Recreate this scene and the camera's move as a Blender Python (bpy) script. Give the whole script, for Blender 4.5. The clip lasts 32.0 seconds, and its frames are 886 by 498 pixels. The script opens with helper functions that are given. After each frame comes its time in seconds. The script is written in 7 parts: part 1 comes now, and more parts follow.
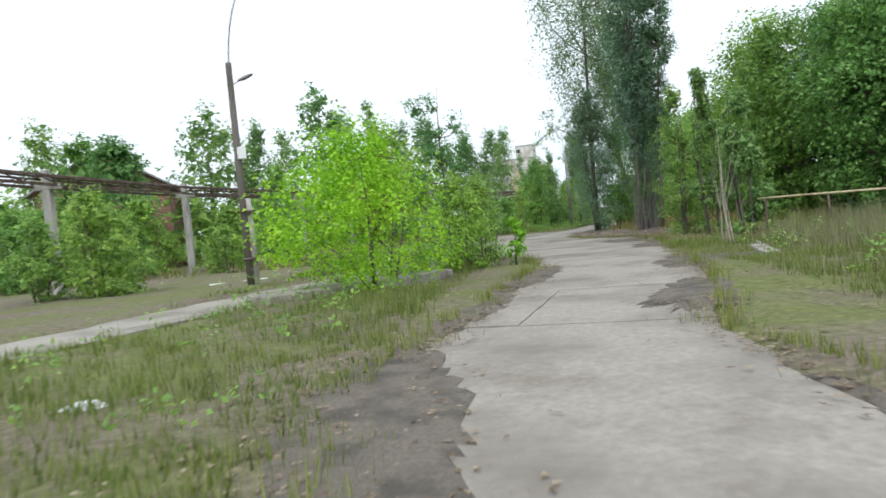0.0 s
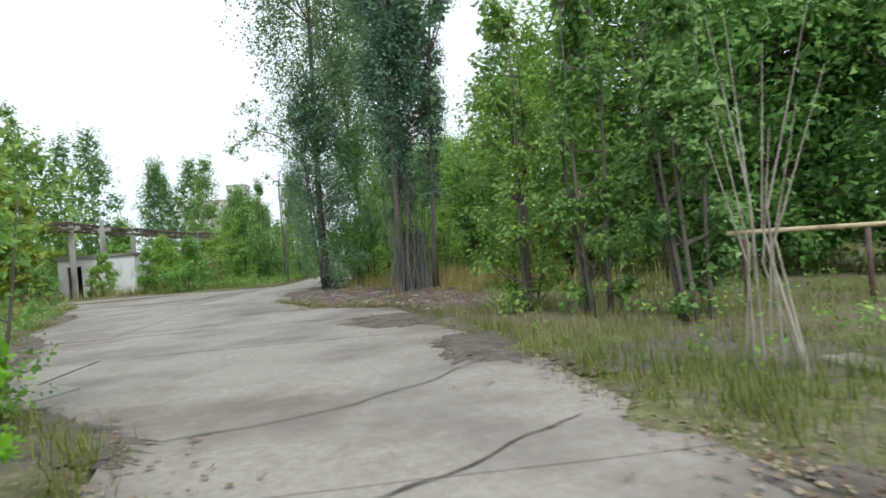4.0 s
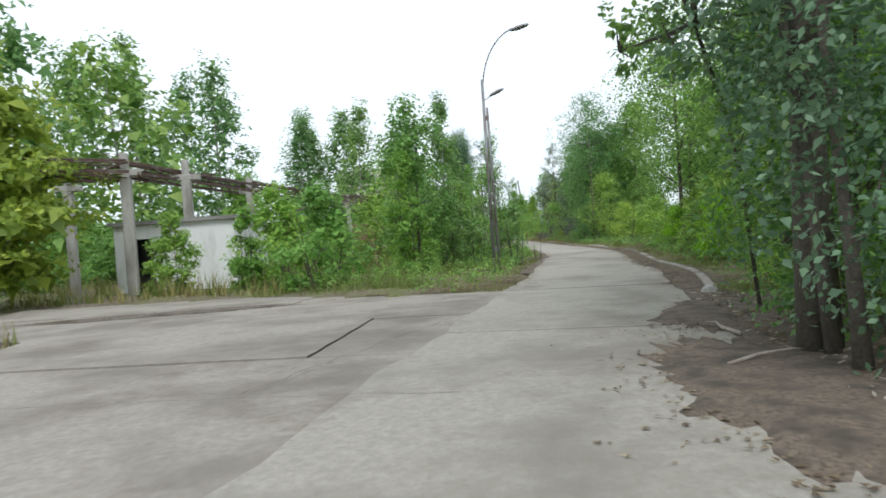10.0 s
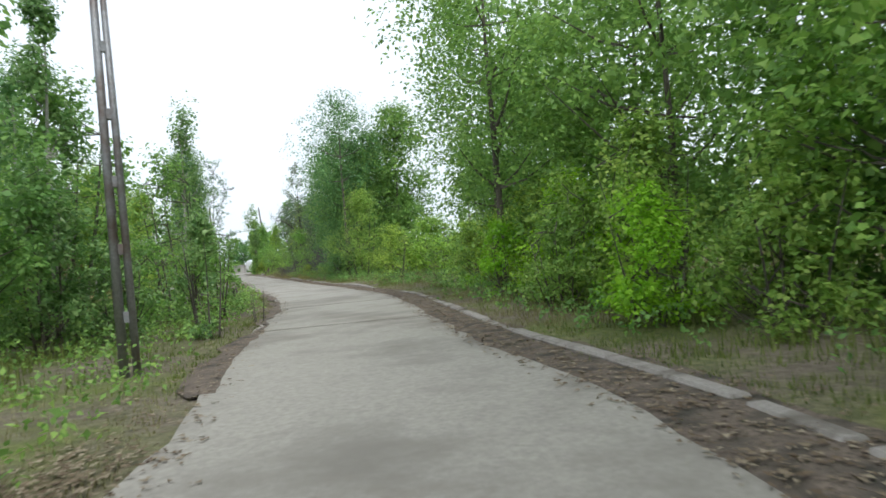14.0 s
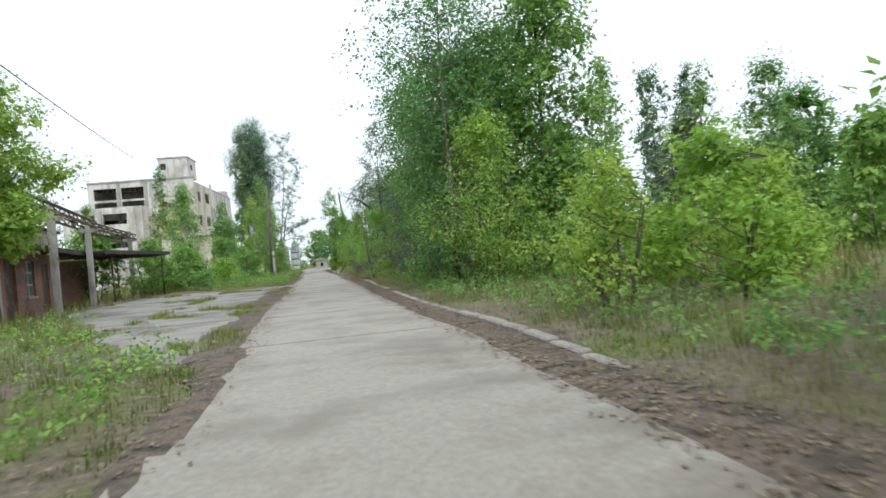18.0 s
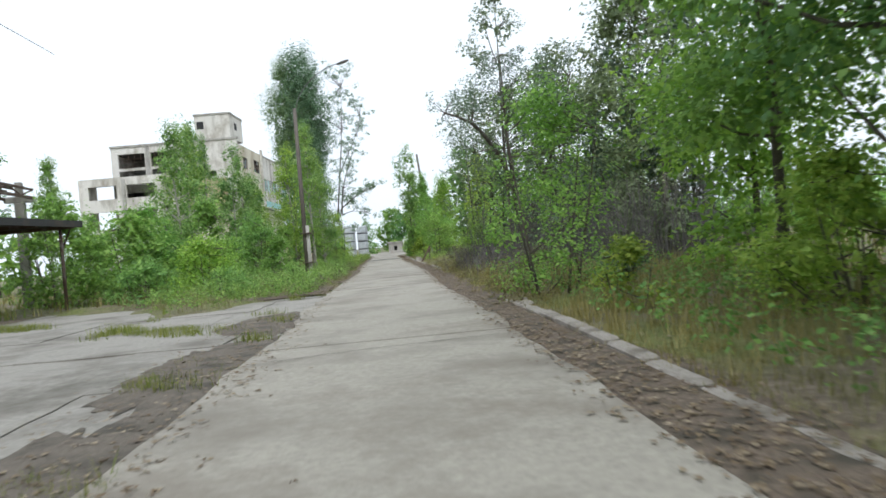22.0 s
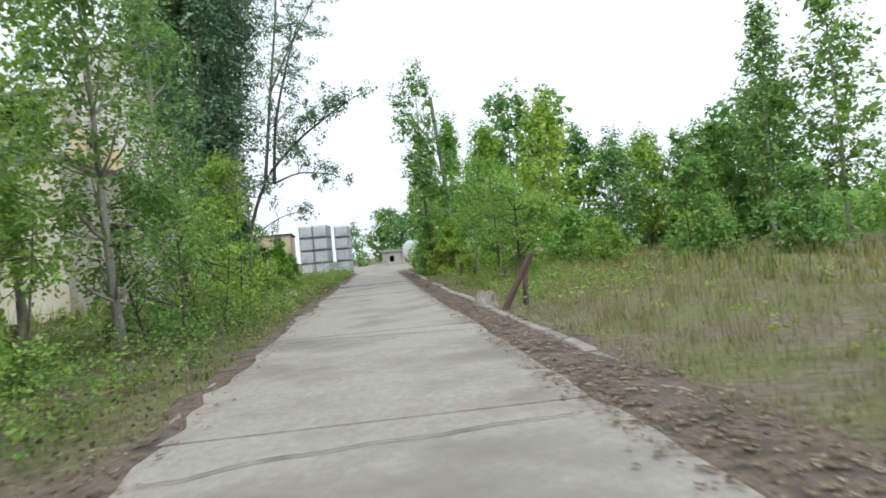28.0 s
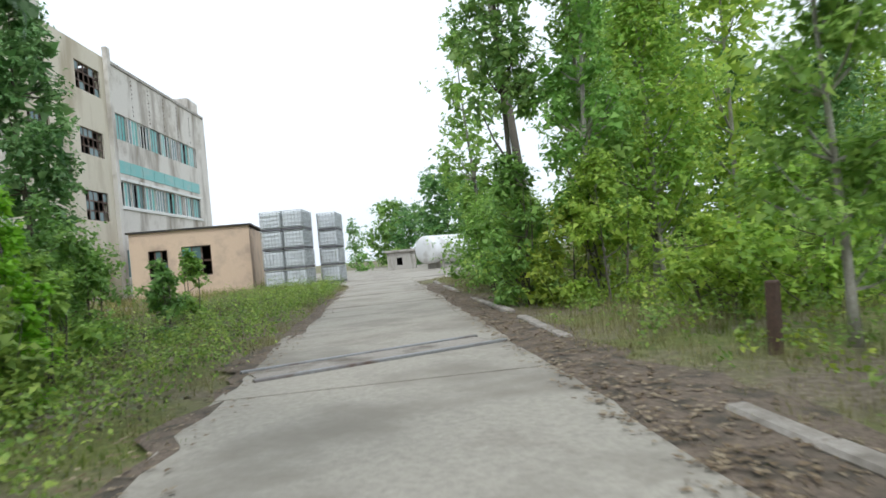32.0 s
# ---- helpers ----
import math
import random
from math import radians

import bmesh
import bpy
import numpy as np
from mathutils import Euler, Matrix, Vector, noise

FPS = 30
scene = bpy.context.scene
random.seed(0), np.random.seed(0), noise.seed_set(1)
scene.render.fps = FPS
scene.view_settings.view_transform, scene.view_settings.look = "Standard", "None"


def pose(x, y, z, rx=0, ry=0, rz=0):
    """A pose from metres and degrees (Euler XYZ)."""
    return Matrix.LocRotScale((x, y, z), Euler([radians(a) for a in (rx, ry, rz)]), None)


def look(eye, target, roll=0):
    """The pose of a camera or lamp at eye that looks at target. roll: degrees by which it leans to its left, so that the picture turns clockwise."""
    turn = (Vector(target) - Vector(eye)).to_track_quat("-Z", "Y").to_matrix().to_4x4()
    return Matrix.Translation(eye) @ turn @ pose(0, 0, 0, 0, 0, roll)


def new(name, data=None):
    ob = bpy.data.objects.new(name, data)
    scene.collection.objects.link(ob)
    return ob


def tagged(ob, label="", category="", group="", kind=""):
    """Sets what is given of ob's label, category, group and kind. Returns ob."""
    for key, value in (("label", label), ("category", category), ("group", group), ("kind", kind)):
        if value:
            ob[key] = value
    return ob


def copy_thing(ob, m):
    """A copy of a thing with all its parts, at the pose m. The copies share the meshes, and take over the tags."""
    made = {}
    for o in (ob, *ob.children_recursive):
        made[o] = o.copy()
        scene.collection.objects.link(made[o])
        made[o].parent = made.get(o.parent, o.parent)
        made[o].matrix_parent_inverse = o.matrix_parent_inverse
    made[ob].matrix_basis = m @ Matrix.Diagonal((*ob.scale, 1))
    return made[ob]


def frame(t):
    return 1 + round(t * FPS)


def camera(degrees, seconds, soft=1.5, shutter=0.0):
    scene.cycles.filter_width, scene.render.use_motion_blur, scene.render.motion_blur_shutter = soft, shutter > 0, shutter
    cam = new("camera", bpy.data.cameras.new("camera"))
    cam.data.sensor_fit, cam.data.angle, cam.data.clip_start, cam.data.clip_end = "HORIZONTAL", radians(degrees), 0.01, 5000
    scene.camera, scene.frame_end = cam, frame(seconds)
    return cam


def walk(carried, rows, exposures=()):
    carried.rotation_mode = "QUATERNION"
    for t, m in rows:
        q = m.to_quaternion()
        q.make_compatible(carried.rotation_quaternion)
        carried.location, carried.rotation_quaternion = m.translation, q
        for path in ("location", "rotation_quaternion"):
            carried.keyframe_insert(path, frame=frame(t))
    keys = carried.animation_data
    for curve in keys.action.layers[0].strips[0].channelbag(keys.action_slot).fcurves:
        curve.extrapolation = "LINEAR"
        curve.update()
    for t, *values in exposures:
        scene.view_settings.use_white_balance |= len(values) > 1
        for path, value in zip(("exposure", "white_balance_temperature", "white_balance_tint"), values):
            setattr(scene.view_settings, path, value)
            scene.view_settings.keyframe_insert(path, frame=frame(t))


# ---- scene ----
cam = camera(66.54, 32.0, soft=1.6, shutter=0.26)


def car_pose(x, y, yaw, pitch, roll):
    return pose(x, y, 1.25, 90 + pitch, 0, yaw) @ pose(0, 0, 0, 0, 0, roll)


# seconds, x, y, yaw, pitch, roll
ROUTE = [
    (0.0, 0.00, 0.00, 0.00, -1.98, -5.51),
    (0.5, -0.04, 2.02, -3.71, -2.08, -5.69),
    (1.0, 0.10, 3.90, -8.12, -0.80, -3.37),
    (1.5, 0.46, 5.70, -13.30, -0.36, -4.31),
    (2.0, 0.75, 7.32, -18.41, -0.53, -4.93),
    (2.5, 1.23, 8.95, -22.49, -0.48, -5.43),
    (3.0, 1.75, 10.59, -24.40, -0.36, -5.10),
    (3.5, 2.31, 12.25, -24.68, -0.21, -4.86),
    (4.0, 2.88, 13.95, -23.82, -0.02, -4.66),
    (4.5, 3.43, 15.73, -22.20, 0.12, -4.31),
    (5.0, 3.82, 17.62, -20.15, -0.17, -4.14),
    (5.5, 4.13, 19.58, -17.63, -0.30, -4.43),
    (6.0, 4.39, 21.49, -15.28, -0.41, -4.24),
    (6.5, 4.52, 23.48, -12.72, -0.34, -4.57),
    (7.0, 4.56, 25.45, -10.55, 0.11, -5.06),
    (7.5, 4.57, 27.29, -8.01, -0.38, -5.56),
    (8.0, 4.51, 28.96, -5.89, -1.05, -5.57),
    (8.5, 4.52, 30.44, -5.45, -1.57, -4.89),
    (9.0, 4.59, 31.81, -6.27, -1.17, -4.93),
    (9.5, 4.75, 33.10, -8.16, -0.71, -4.22),
    (10.0, 4.92, 34.45, -10.97, -0.95, -4.04),
    (10.5, 5.24, 35.91, -15.73, -0.92, -3.87),
    (11.0, 5.68, 37.35, -20.09, -0.84, -3.56),
    (11.5, 6.21, 38.83, -25.07, -0.71, -3.53),
    (12.0, 6.80, 40.24, -28.57, -0.68, -3.66),
    (12.5, 7.37, 41.61, -30.70, -0.31, -3.79),
    (13.0, 8.02, 42.99, -31.62, 0.36, -4.87),
    (13.5, 8.77, 44.52, -32.14, 0.29, -4.97),
    (14.0, 9.61, 46.20, -32.23, 0.20, -4.86),
    (14.5, 10.51, 48.03, -31.78, 0.24, -4.76),
    (15.0, 11.44, 50.02, -30.56, 0.01, -4.77),
    (15.5, 12.40, 52.15, -29.43, -0.10, -4.84),
    (16.0, 13.37, 54.43, -28.71, 0.00, -5.10),
    (16.5, 14.37, 56.83, -28.18, 0.14, -5.57),
    (17.0, 15.37, 59.37, -27.03, -0.14, -5.33),
    (17.5, 16.37, 62.02, -25.84, -0.30, -5.35),
    (18.0, 17.31, 64.89, -24.65, 0.27, -5.08),
    (18.5, 18.24, 67.94, -23.39, 0.38, -4.94),
    (19.0, 19.17, 71.12, -22.14, -0.54, -4.46),
    (19.5, 20.08, 74.38, -21.02, 0.07, -4.11),
    (20.0, 20.92, 77.64, -20.09, -0.11, -4.31),
    (20.5, 21.76, 80.83, -19.39, -0.43, -4.72),
    (21.0, 22.58, 83.99, -18.87, -0.33, -4.72),
    (21.5, 23.26, 87.02, -18.65, -0.66, -4.78),
    (22.0, 23.97, 89.97, -18.31, -0.58, -4.85),
    (22.5, 24.63, 92.85, -17.92, -0.37, -5.06),
    (23.0, 25.23, 95.64, -17.61, -0.65, -5.16),
    (23.5, 25.84, 98.35, -17.22, -0.81, -5.29),
    (24.0, 26.36, 101.10, -17.20, -0.61, -4.90),
    (24.5, 26.96, 103.86, -17.89, -0.76, -4.68),
    (25.0, 27.67, 106.63, -18.21, -0.61, -4.79),
    (25.5, 28.51, 109.37, -18.53, -0.46, -4.90),
    (26.0, 29.37, 112.11, -18.84, -0.31, -5.02),
    (26.5, 30.12, 114.86, -19.16, -0.15, -5.13),
    (27.0, 30.76, 117.59, -19.00, -0.05, -5.00),
    (27.5, 31.40, 120.27, -18.92, 0.11, -5.06),
    (28.0, 32.01, 122.94, -18.92, 0.22, -5.14),
    (28.5, 32.65, 125.56, -18.89, 0.05, -4.87),
    (29.0, 33.27, 128.23, -18.88, 0.30, -4.63),
    (29.5, 33.89, 131.00, -18.90, -0.02, -4.65),
    (30.0, 34.52, 133.83, -18.87, 0.17, -4.79),
    (30.5, 35.13, 136.63, -18.84, 0.22, -4.99),
    (31.0, 35.75, 139.33, -18.85, 0.26, -5.06),
    (31.5, 36.32, 141.91, -18.83, 0.17, -5.35),
    (32.0, 36.90, 144.44, -18.83, 0.42, -5.28),
]
walk(cam, [(t, car_pose(x, y, a, b, c)) for t, x, y, a, b, c in ROUTE], [(0.0, 0.0, 6000, 8), (32.0, 0.0, 6000, 8)])

# ---- world and light: a bright overcast morning ----
world = bpy.data.worlds.new("world")
scene.world = world
world.use_nodes = True
wt = world.node_tree
wt.nodes.clear()
w_out = wt.nodes.new("ShaderNodeOutputWorld")
w_bg = wt.nodes.new("ShaderNodeBackground")
w_sky = wt.nodes.new("ShaderNodeTexSky")
w_sky.sky_type = "NISHITA"
w_sky.sun_disc = False
w_sky.sun_elevation = radians(48)
w_sky.sun_rotation = radians(160)
w_sky.dust_density = 6.0
w_sky.air_density = 2.0
w_hsv = wt.nodes.new("ShaderNodeHueSaturation")
w_hsv.inputs["Saturation"].default_value = 0.12
w_mix = wt.nodes.new("ShaderNodeMix")
w_mix.data_type = "RGBA"
w_mix.inputs[0].default_value = 0.72
w_mix.inputs[7].default_value = (11.5, 11.9, 12.4, 1)
wt.links.new(w_sky.outputs["Color"], w_hsv.inputs["Color"])
wt.links.new(w_hsv.outputs["Color"], w_mix.inputs[6])
wt.links.new(w_mix.outputs[2], w_bg.inputs["Color"])
w_bg.inputs["Strength"].default_value = 0.12
wt.links.new(w_bg.outputs["Background"], w_out.inputs["Surface"])

sun_data = bpy.data.lights.new("sun", "SUN")
sun_data.energy = 1.5
sun_data.angle = radians(12)
sun_data.color = (1.0, 0.97, 0.92)
sun = new("sun", sun_data)
sun.matrix_world = look((-20, -55, 80), (0, 0, 0))


# ---- materials ----
def material(name, rough=0.8, metal=0.0):
    m = bpy.data.materials.new(name)
    m.use_nodes = True
    nt = m.node_tree
    b = nt.nodes["Principled BSDF"]
    b.inputs["Roughness"].default_value = rough
    b.inputs["Metallic"].default_value = metal
    return m, nt, b


def ramp(nt, fac, stops):
    r = nt.nodes.new("ShaderNodeValToRGB")
    while len(r.color_ramp.elements) < len(stops):
        r.color_ramp.elements.new(0.5)
    for e, (p, c) in zip(r.color_ramp.elements, stops):
        e.position = p
        e.color = (*c, 1)
    nt.links.new(fac, r.inputs[0])
    return r.outputs[0]


def noise_tex(nt, scale, detail=6, rough=0.6, coord="Object", stretch=None):
    tc = nt.nodes.new("ShaderNodeTexCoord")
    n = nt.nodes.new("ShaderNodeTexNoise")
    n.inputs["Scale"].default_value = scale
    n.inputs["Detail"].default_value = detail
    n.inputs["Roughness"].default_value = rough
    if coord == "World":
        g = nt.nodes.new("ShaderNodeNewGeometry")
        src = g.outputs["Position"]
    else:
        src = tc.outputs[coord]
    if stretch:
        mp = nt.nodes.new("ShaderNodeMapping")
        mp.inputs["Scale"].default_value = stretch
        nt.links.new(src, mp.inputs["Vector"])
        src = mp.outputs["Vector"]
    nt.links.new(src, n.inputs["Vector"])
    return n.outputs["Fac"]


def mix_col(nt, fac, a, b, mode="MIX"):
    m = nt.nodes.new("ShaderNodeMix")
    m.data_type = "RGBA"
    m.blend_type = mode
    for sock, v in ((m.inputs[0], fac), (m.inputs[6], a), (m.inputs[7], b)):
        if isinstance(v, (int, float)):
            sock.default_value = v
        elif isinstance(v, tuple):
            sock.default_value = (*v, 1)
        else:
            nt.links.new(v, sock)
    return m.outputs[2]


def bump(nt, b, height, strength=0.3, distance=0.02):
    n = nt.nodes.new("ShaderNodeBump")
    n.inputs["Strength"].default_value = strength
    n.inputs["Distance"].default_value = distance
    nt.links.new(height, n.inputs["Height"])
    nt.links.new(n.outputs["Normal"], b.inputs["Normal"])


def weathered(name, c1, c2, stain, scale=1.2, rough=0.85, metal=0.0, coord="World", fine=28, stain_at=0.58, bump_s=0.3, stretch=None, dirt=None):
    """Two tones of grain, larger stains and fine relief."""
    m, nt, b = material(name, rough, metal)
    big = noise_tex(nt, scale, 5, 0.6, coord, stretch)
    small = noise_tex(nt, fine, 4, 0.7, coord)
    base = ramp(nt, small, [(0.3, c1), (0.7, c2)])
    mask = ramp(nt, big, [(stain_at - 0.08, (0, 0, 0)), (stain_at + 0.1, (1, 1, 1))])
    col = mix_col(nt, mask, base, stain)
    if dirt:
        d1 = noise_tex(nt, 0.28, 8, 0.72, coord)
        d2 = ramp(nt, d1, [(0.52, (0, 0, 0)), (0.66, (0.85, 0.85, 0.85))])
        col = mix_col(nt, d2, col, dirt)
    nt.links.new(col, b.inputs["Base Color"])
    bump(nt, b, small, bump_s)
    return m


def leaf_material(name, dark, mid, light, glow=0.3, rough=0.5):
    dark, mid, light = [(r * k * 1.0, g * k * 0.97, b * k * 0.86) for (r, g, b), k in ((dark, 0.9), (mid, 0.98), (light, 0.98))]
    glow *= 0.9
    m, nt, b = material(name, rough)
    g = nt.nodes.new("ShaderNodeNewGeometry")
    big = noise_tex(nt, 0.9, 3, 0.5, "World")
    add = nt.nodes.new("ShaderNodeMath")
    add.operation = "MULTIPLY_ADD"
    nt.links.new(g.outputs["Random Per Island"], add.inputs[0])
    add.inputs[1].default_value = 0.55
    half = nt.nodes.new("ShaderNodeMath")
    half.operation = "MULTIPLY"
    nt.links.new(big, half.inputs[0])
    half.inputs[1].default_value = 0.5
    nt.links.new(half.outputs[0], add.inputs[2])
    col = ramp(nt, add.outputs[0], [(0.12, dark), (0.5, mid), (0.9, light)])
    info = nt.nodes.new("ShaderNodeObjectInfo")
    own = ramp(nt, info.outputs["Random"], [(0.0, (0.78, 0.9, 0.98)), (0.5, (0.96, 1.0, 0.96)), (1.0, (1.14, 1.1, 0.8))])
    col = mix_col(nt, 1.0, col, own, "MULTIPLY")
    nt.links.new(col, b.inputs["Base Color"])
    b.inputs["Specular IOR Level"].default_value = 0.35
    tr = nt.nodes.new("ShaderNodeBsdfTranslucent")
    nt.links.new(col, tr.inputs["Color"])
    ms = nt.nodes.new("ShaderNodeMixShader")
    ms.inputs[0].default_value = glow
    out = nt.nodes["Material Output"]
    nt.links.new(b.outputs[0], ms.inputs[1])
    nt.links.new(tr.outputs[0], ms.inputs[2])
    nt.links.new(ms.outputs[0], out.inputs["Surface"])
    return m


LEAF = {
    "bright": leaf_material("leaf_bright", (0.150, 0.350, 0.022), (0.315, 0.600, 0.036), (0.500, 0.790, 0.078), 0.52),
    "mid": leaf_material("leaf_mid", (0.118, 0.222, 0.066), (0.24, 0.42, 0.112), (0.43, 0.62, 0.168), 0.48),
    "green": leaf_material("leaf_green", (0.139, 0.276, 0.067), (0.273, 0.477, 0.101), (0.481, 0.675, 0.170), 0.50),
    "dark": leaf_material("leaf_dark", (0.08, 0.168, 0.068), (0.172, 0.33, 0.11), (0.31, 0.49, 0.152), 0.43),
    "poplar": leaf_material("leaf_poplar", (0.082, 0.152, 0.095), (0.17, 0.278, 0.172), (0.315, 0.45, 0.31), 0.4, 0.35),
    "aspen": leaf_material("leaf_aspen", (0.097, 0.203, 0.074), (0.194, 0.350, 0.111), (0.429, 0.571, 0.242), 0.45, 0.4),
    "willow": leaf_material("leaf_willow", (0.090, 0.128, 0.094), (0.177, 0.240, 0.168), (0.331, 0.402, 0.294), 0.40),
    "yellow": leaf_material("leaf_yellow_green", (0.125, 0.205, 0.048), (0.262, 0.378, 0.078), (0.51, 0.6, 0.145), 0.50),
    "lime": leaf_material("leaf_lime", (0.150, 0.270, 0.060), (0.315, 0.485, 0.105), (0.570, 0.705, 0.190), 0.55),
    "bramble": leaf_material("leaf_bramble", (0.099, 0.075, 0.063), (0.167, 0.139, 0.090), (0.225, 0.272, 0.121), 0.30),
}
GRASS_GREEN = leaf_material("grass_green", (0.085, 0.130, 0.026), (0.169, 0.217, 0.046), (0.314, 0.326, 0.105), 0.3, 0.6)
GRASS_DRY = leaf_material("grass_dry", (0.165, 0.15, 0.06), (0.29, 0.262, 0.122), (0.45, 0.405, 0.25), 0.3, 0.7)
LITTER = leaf_material("leaf_litter", (0.09, 0.055, 0.035), (0.2, 0.14, 0.095), (0.42, 0.34, 0.27), 0.05, 0.8)

BARK = weathered("bark", (0.09, 0.075, 0.06), (0.17, 0.15, 0.12), (0.05, 0.045, 0.035), 2.5, 0.95, stretch=(1, 1, 0.25), bump_s=0.7)
BARK_PALE = weathered("bark_pale", (0.28, 0.26, 0.22), (0.42, 0.4, 0.35), (0.12, 0.11, 0.09), 3.0, 0.9, stretch=(1, 1, 0.4), bump_s=0.5)
DEADWOOD = weathered("dead_wood", (0.3, 0.26, 0.21), (0.45, 0.4, 0.34), (0.2, 0.16, 0.12), 3.0, 0.9)
CONCRETE = weathered("road_concrete", (0.27, 0.248, 0.208), (0.39, 0.358, 0.302), (0.225, 0.203, 0.168), 0.55, 0.9, fine=16, stain_at=0.56, dirt=(0.2, 0.172, 0.138))
COURT_CONCRETE = weathered("court_concrete", (0.245, 0.218, 0.182), (0.355, 0.32, 0.27), (0.192, 0.168, 0.138), 0.45, 0.92, fine=13, stain_at=0.53, dirt=(0.15, 0.125, 0.095))
LITTER_BED = weathered("litter_bed", (0.07, 0.053, 0.038), (0.235, 0.18, 0.135), (0.065, 0.055, 0.04), 3.0, 0.95, fine=24, stain_at=0.55, bump_s=0.9)
APRON_CONCRETE = weathered("apron_concrete", (0.235, 0.218, 0.19), (0.345, 0.322, 0.285), (0.16, 0.144, 0.12), 0.6, 0.92, fine=14, stain_at=0.57, dirt=(0.1, 0.09, 0.07))
KERB_STONE = weathered("kerb_concrete", (0.24, 0.21, 0.18), (0.38, 0.35, 0.31), (0.13, 0.11, 0.085), 1.6, 0.95)
POST_CONCRETE = weathered("post_concrete", (0.33, 0.31, 0.28), (0.47, 0.45, 0.41), (0.2, 0.185, 0.16), 1.4, 0.9, stretch=(1, 1, 0.3))
PLASTER = weathered("plaster", (0.52, 0.47, 0.4), (0.64, 0.59, 0.52), (0.3, 0.26, 0.22), 0.5, 0.9, stretch=(1, 1, 0.45), stain_at=0.55)
YELLOW_PLASTER = weathered("yellow_plaster", (0.55, 0.42, 0.24), (0.66, 0.53, 0.33), (0.36, 0.3, 0.22), 0.5, 0.9, stretch=(1, 1, 0.4), stain_at=0.56)
STAINED_PLASTER = weathered("stained_plaster", (0.58, 0.55, 0.5), (0.74, 0.71, 0.66), (0.27, 0.235, 0.19), 0.45, 0.9, stretch=(1, 1, 0.28), stain_at=0.56, dirt=(0.36, 0.32, 0.265))
YELLOW_PLASTER_PALE = weathered("pale_yellow_plaster", (0.58, 0.53, 0.42), (0.68, 0.63, 0.52), (0.44, 0.38, 0.28), 0.4, 0.9, stretch=(1, 1, 0.3), stain_at=0.55)
PEACH = weathered("peach_plaster", (0.58, 0.43, 0.31), (0.66, 0.51, 0.38), (0.45, 0.34, 0.26), 0.7, 0.9)
WHITEWASH = weathered("whitewash", (0.7, 0.7, 0.68), (0.8, 0.8, 0.78), (0.5, 0.48, 0.45), 1.0, 0.9, stretch=(1, 1, 0.35), stain_at=0.64)
BRICK = weathered("red_brick", (0.24, 0.08, 0.055), (0.34, 0.13, 0.09), (0.15, 0.07, 0.055), 1.0, 0.9)
ROOF_GREY = weathered("fibre_cement_roof", (0.22, 0.21, 0.2), (0.32, 0.31, 0.29), (0.13, 0.12, 0.1), 0.8, 0.9)
ROOF_DARK = weathered("tar_roof", (0.03, 0.03, 0.032), (0.06, 0.058, 0.055), (0.09, 0.07, 0.05), 0.8, 0.9)
RUST = weathered("rusted_steel", (0.075, 0.05, 0.04), (0.14, 0.088, 0.065), (0.2, 0.17, 0.15), 2.2, 0.85, 0.2)
STEEL_GREY = weathered("grey_steel", (0.2, 0.2, 0.2), (0.3, 0.3, 0.3), (0.14, 0.1, 0.08), 2.0, 0.5, 0.6)
GALVANISED = weathered("galvanised_steel", (0.5, 0.52, 0.54), (0.62, 0.64, 0.66), (0.4, 0.41, 0.42), 3.0, 0.4, 0.7)
PLASTIC_WHITE = weathered("white_plastic", (0.66, 0.69, 0.72), (0.76, 0.79, 0.81), (0.55, 0.58, 0.6), 1.5, 0.45, bump_s=0.05)
TANK_WHITE = weathered("tank_paint", (0.66, 0.67, 0.68), (0.76, 0.77, 0.78), (0.5, 0.49, 0.47), 1.0, 0.4, bump_s=0.05)
TEAL = weathered("teal_panel", (0.1, 0.36, 0.34), (0.16, 0.48, 0.45), (0.24, 0.42, 0.39), 1.2, 0.35)
# near-black colour painted on inner walls, floors and hatches as the rooms' shade
ROOM_SHADE = weathered("room_shade", (0.02, 0.02, 0.022), (0.04, 0.04, 0.042), (0.06, 0.055, 0.05), 1.0, 0.95)
POLE_WOOD = weathered("pole_wood", (0.1, 0.085, 0.07), (0.17, 0.15, 0.13), (0.07, 0.055, 0.045), 2.0, 0.95, stretch=(1, 1, 0.15))
BLUE_TIMBER = weathered("pallet_timber", (0.1, 0.1, 0.11), (0.16, 0.16, 0.17), (0.07, 0.065, 0.06), 2.0, 0.9)
RUBBER = weathered("black_rubber", (0.02, 0.02, 0.02), (0.035, 0.035, 0.035), (0.05, 0.045, 0.04), 2.0, 0.8)
BAG = weathered("white_plastic_bag", (0.7, 0.7, 0.7), (0.8, 0.8, 0.8), (0.5, 0.48, 0.45), 5.0, 0.5)
RED_PAINT = weathered("worn_red_paint", (0.2, 0.05, 0.03), (0.28, 0.08, 0.05), (0.12, 0.05, 0.035), 2.0, 0.8)
YELLOW_PAINT = weathered("worn_yellow_paint", (0.5, 0.33, 0.04), (0.6, 0.42, 0.07), (0.3, 0.2, 0.06), 2.0, 0.6)

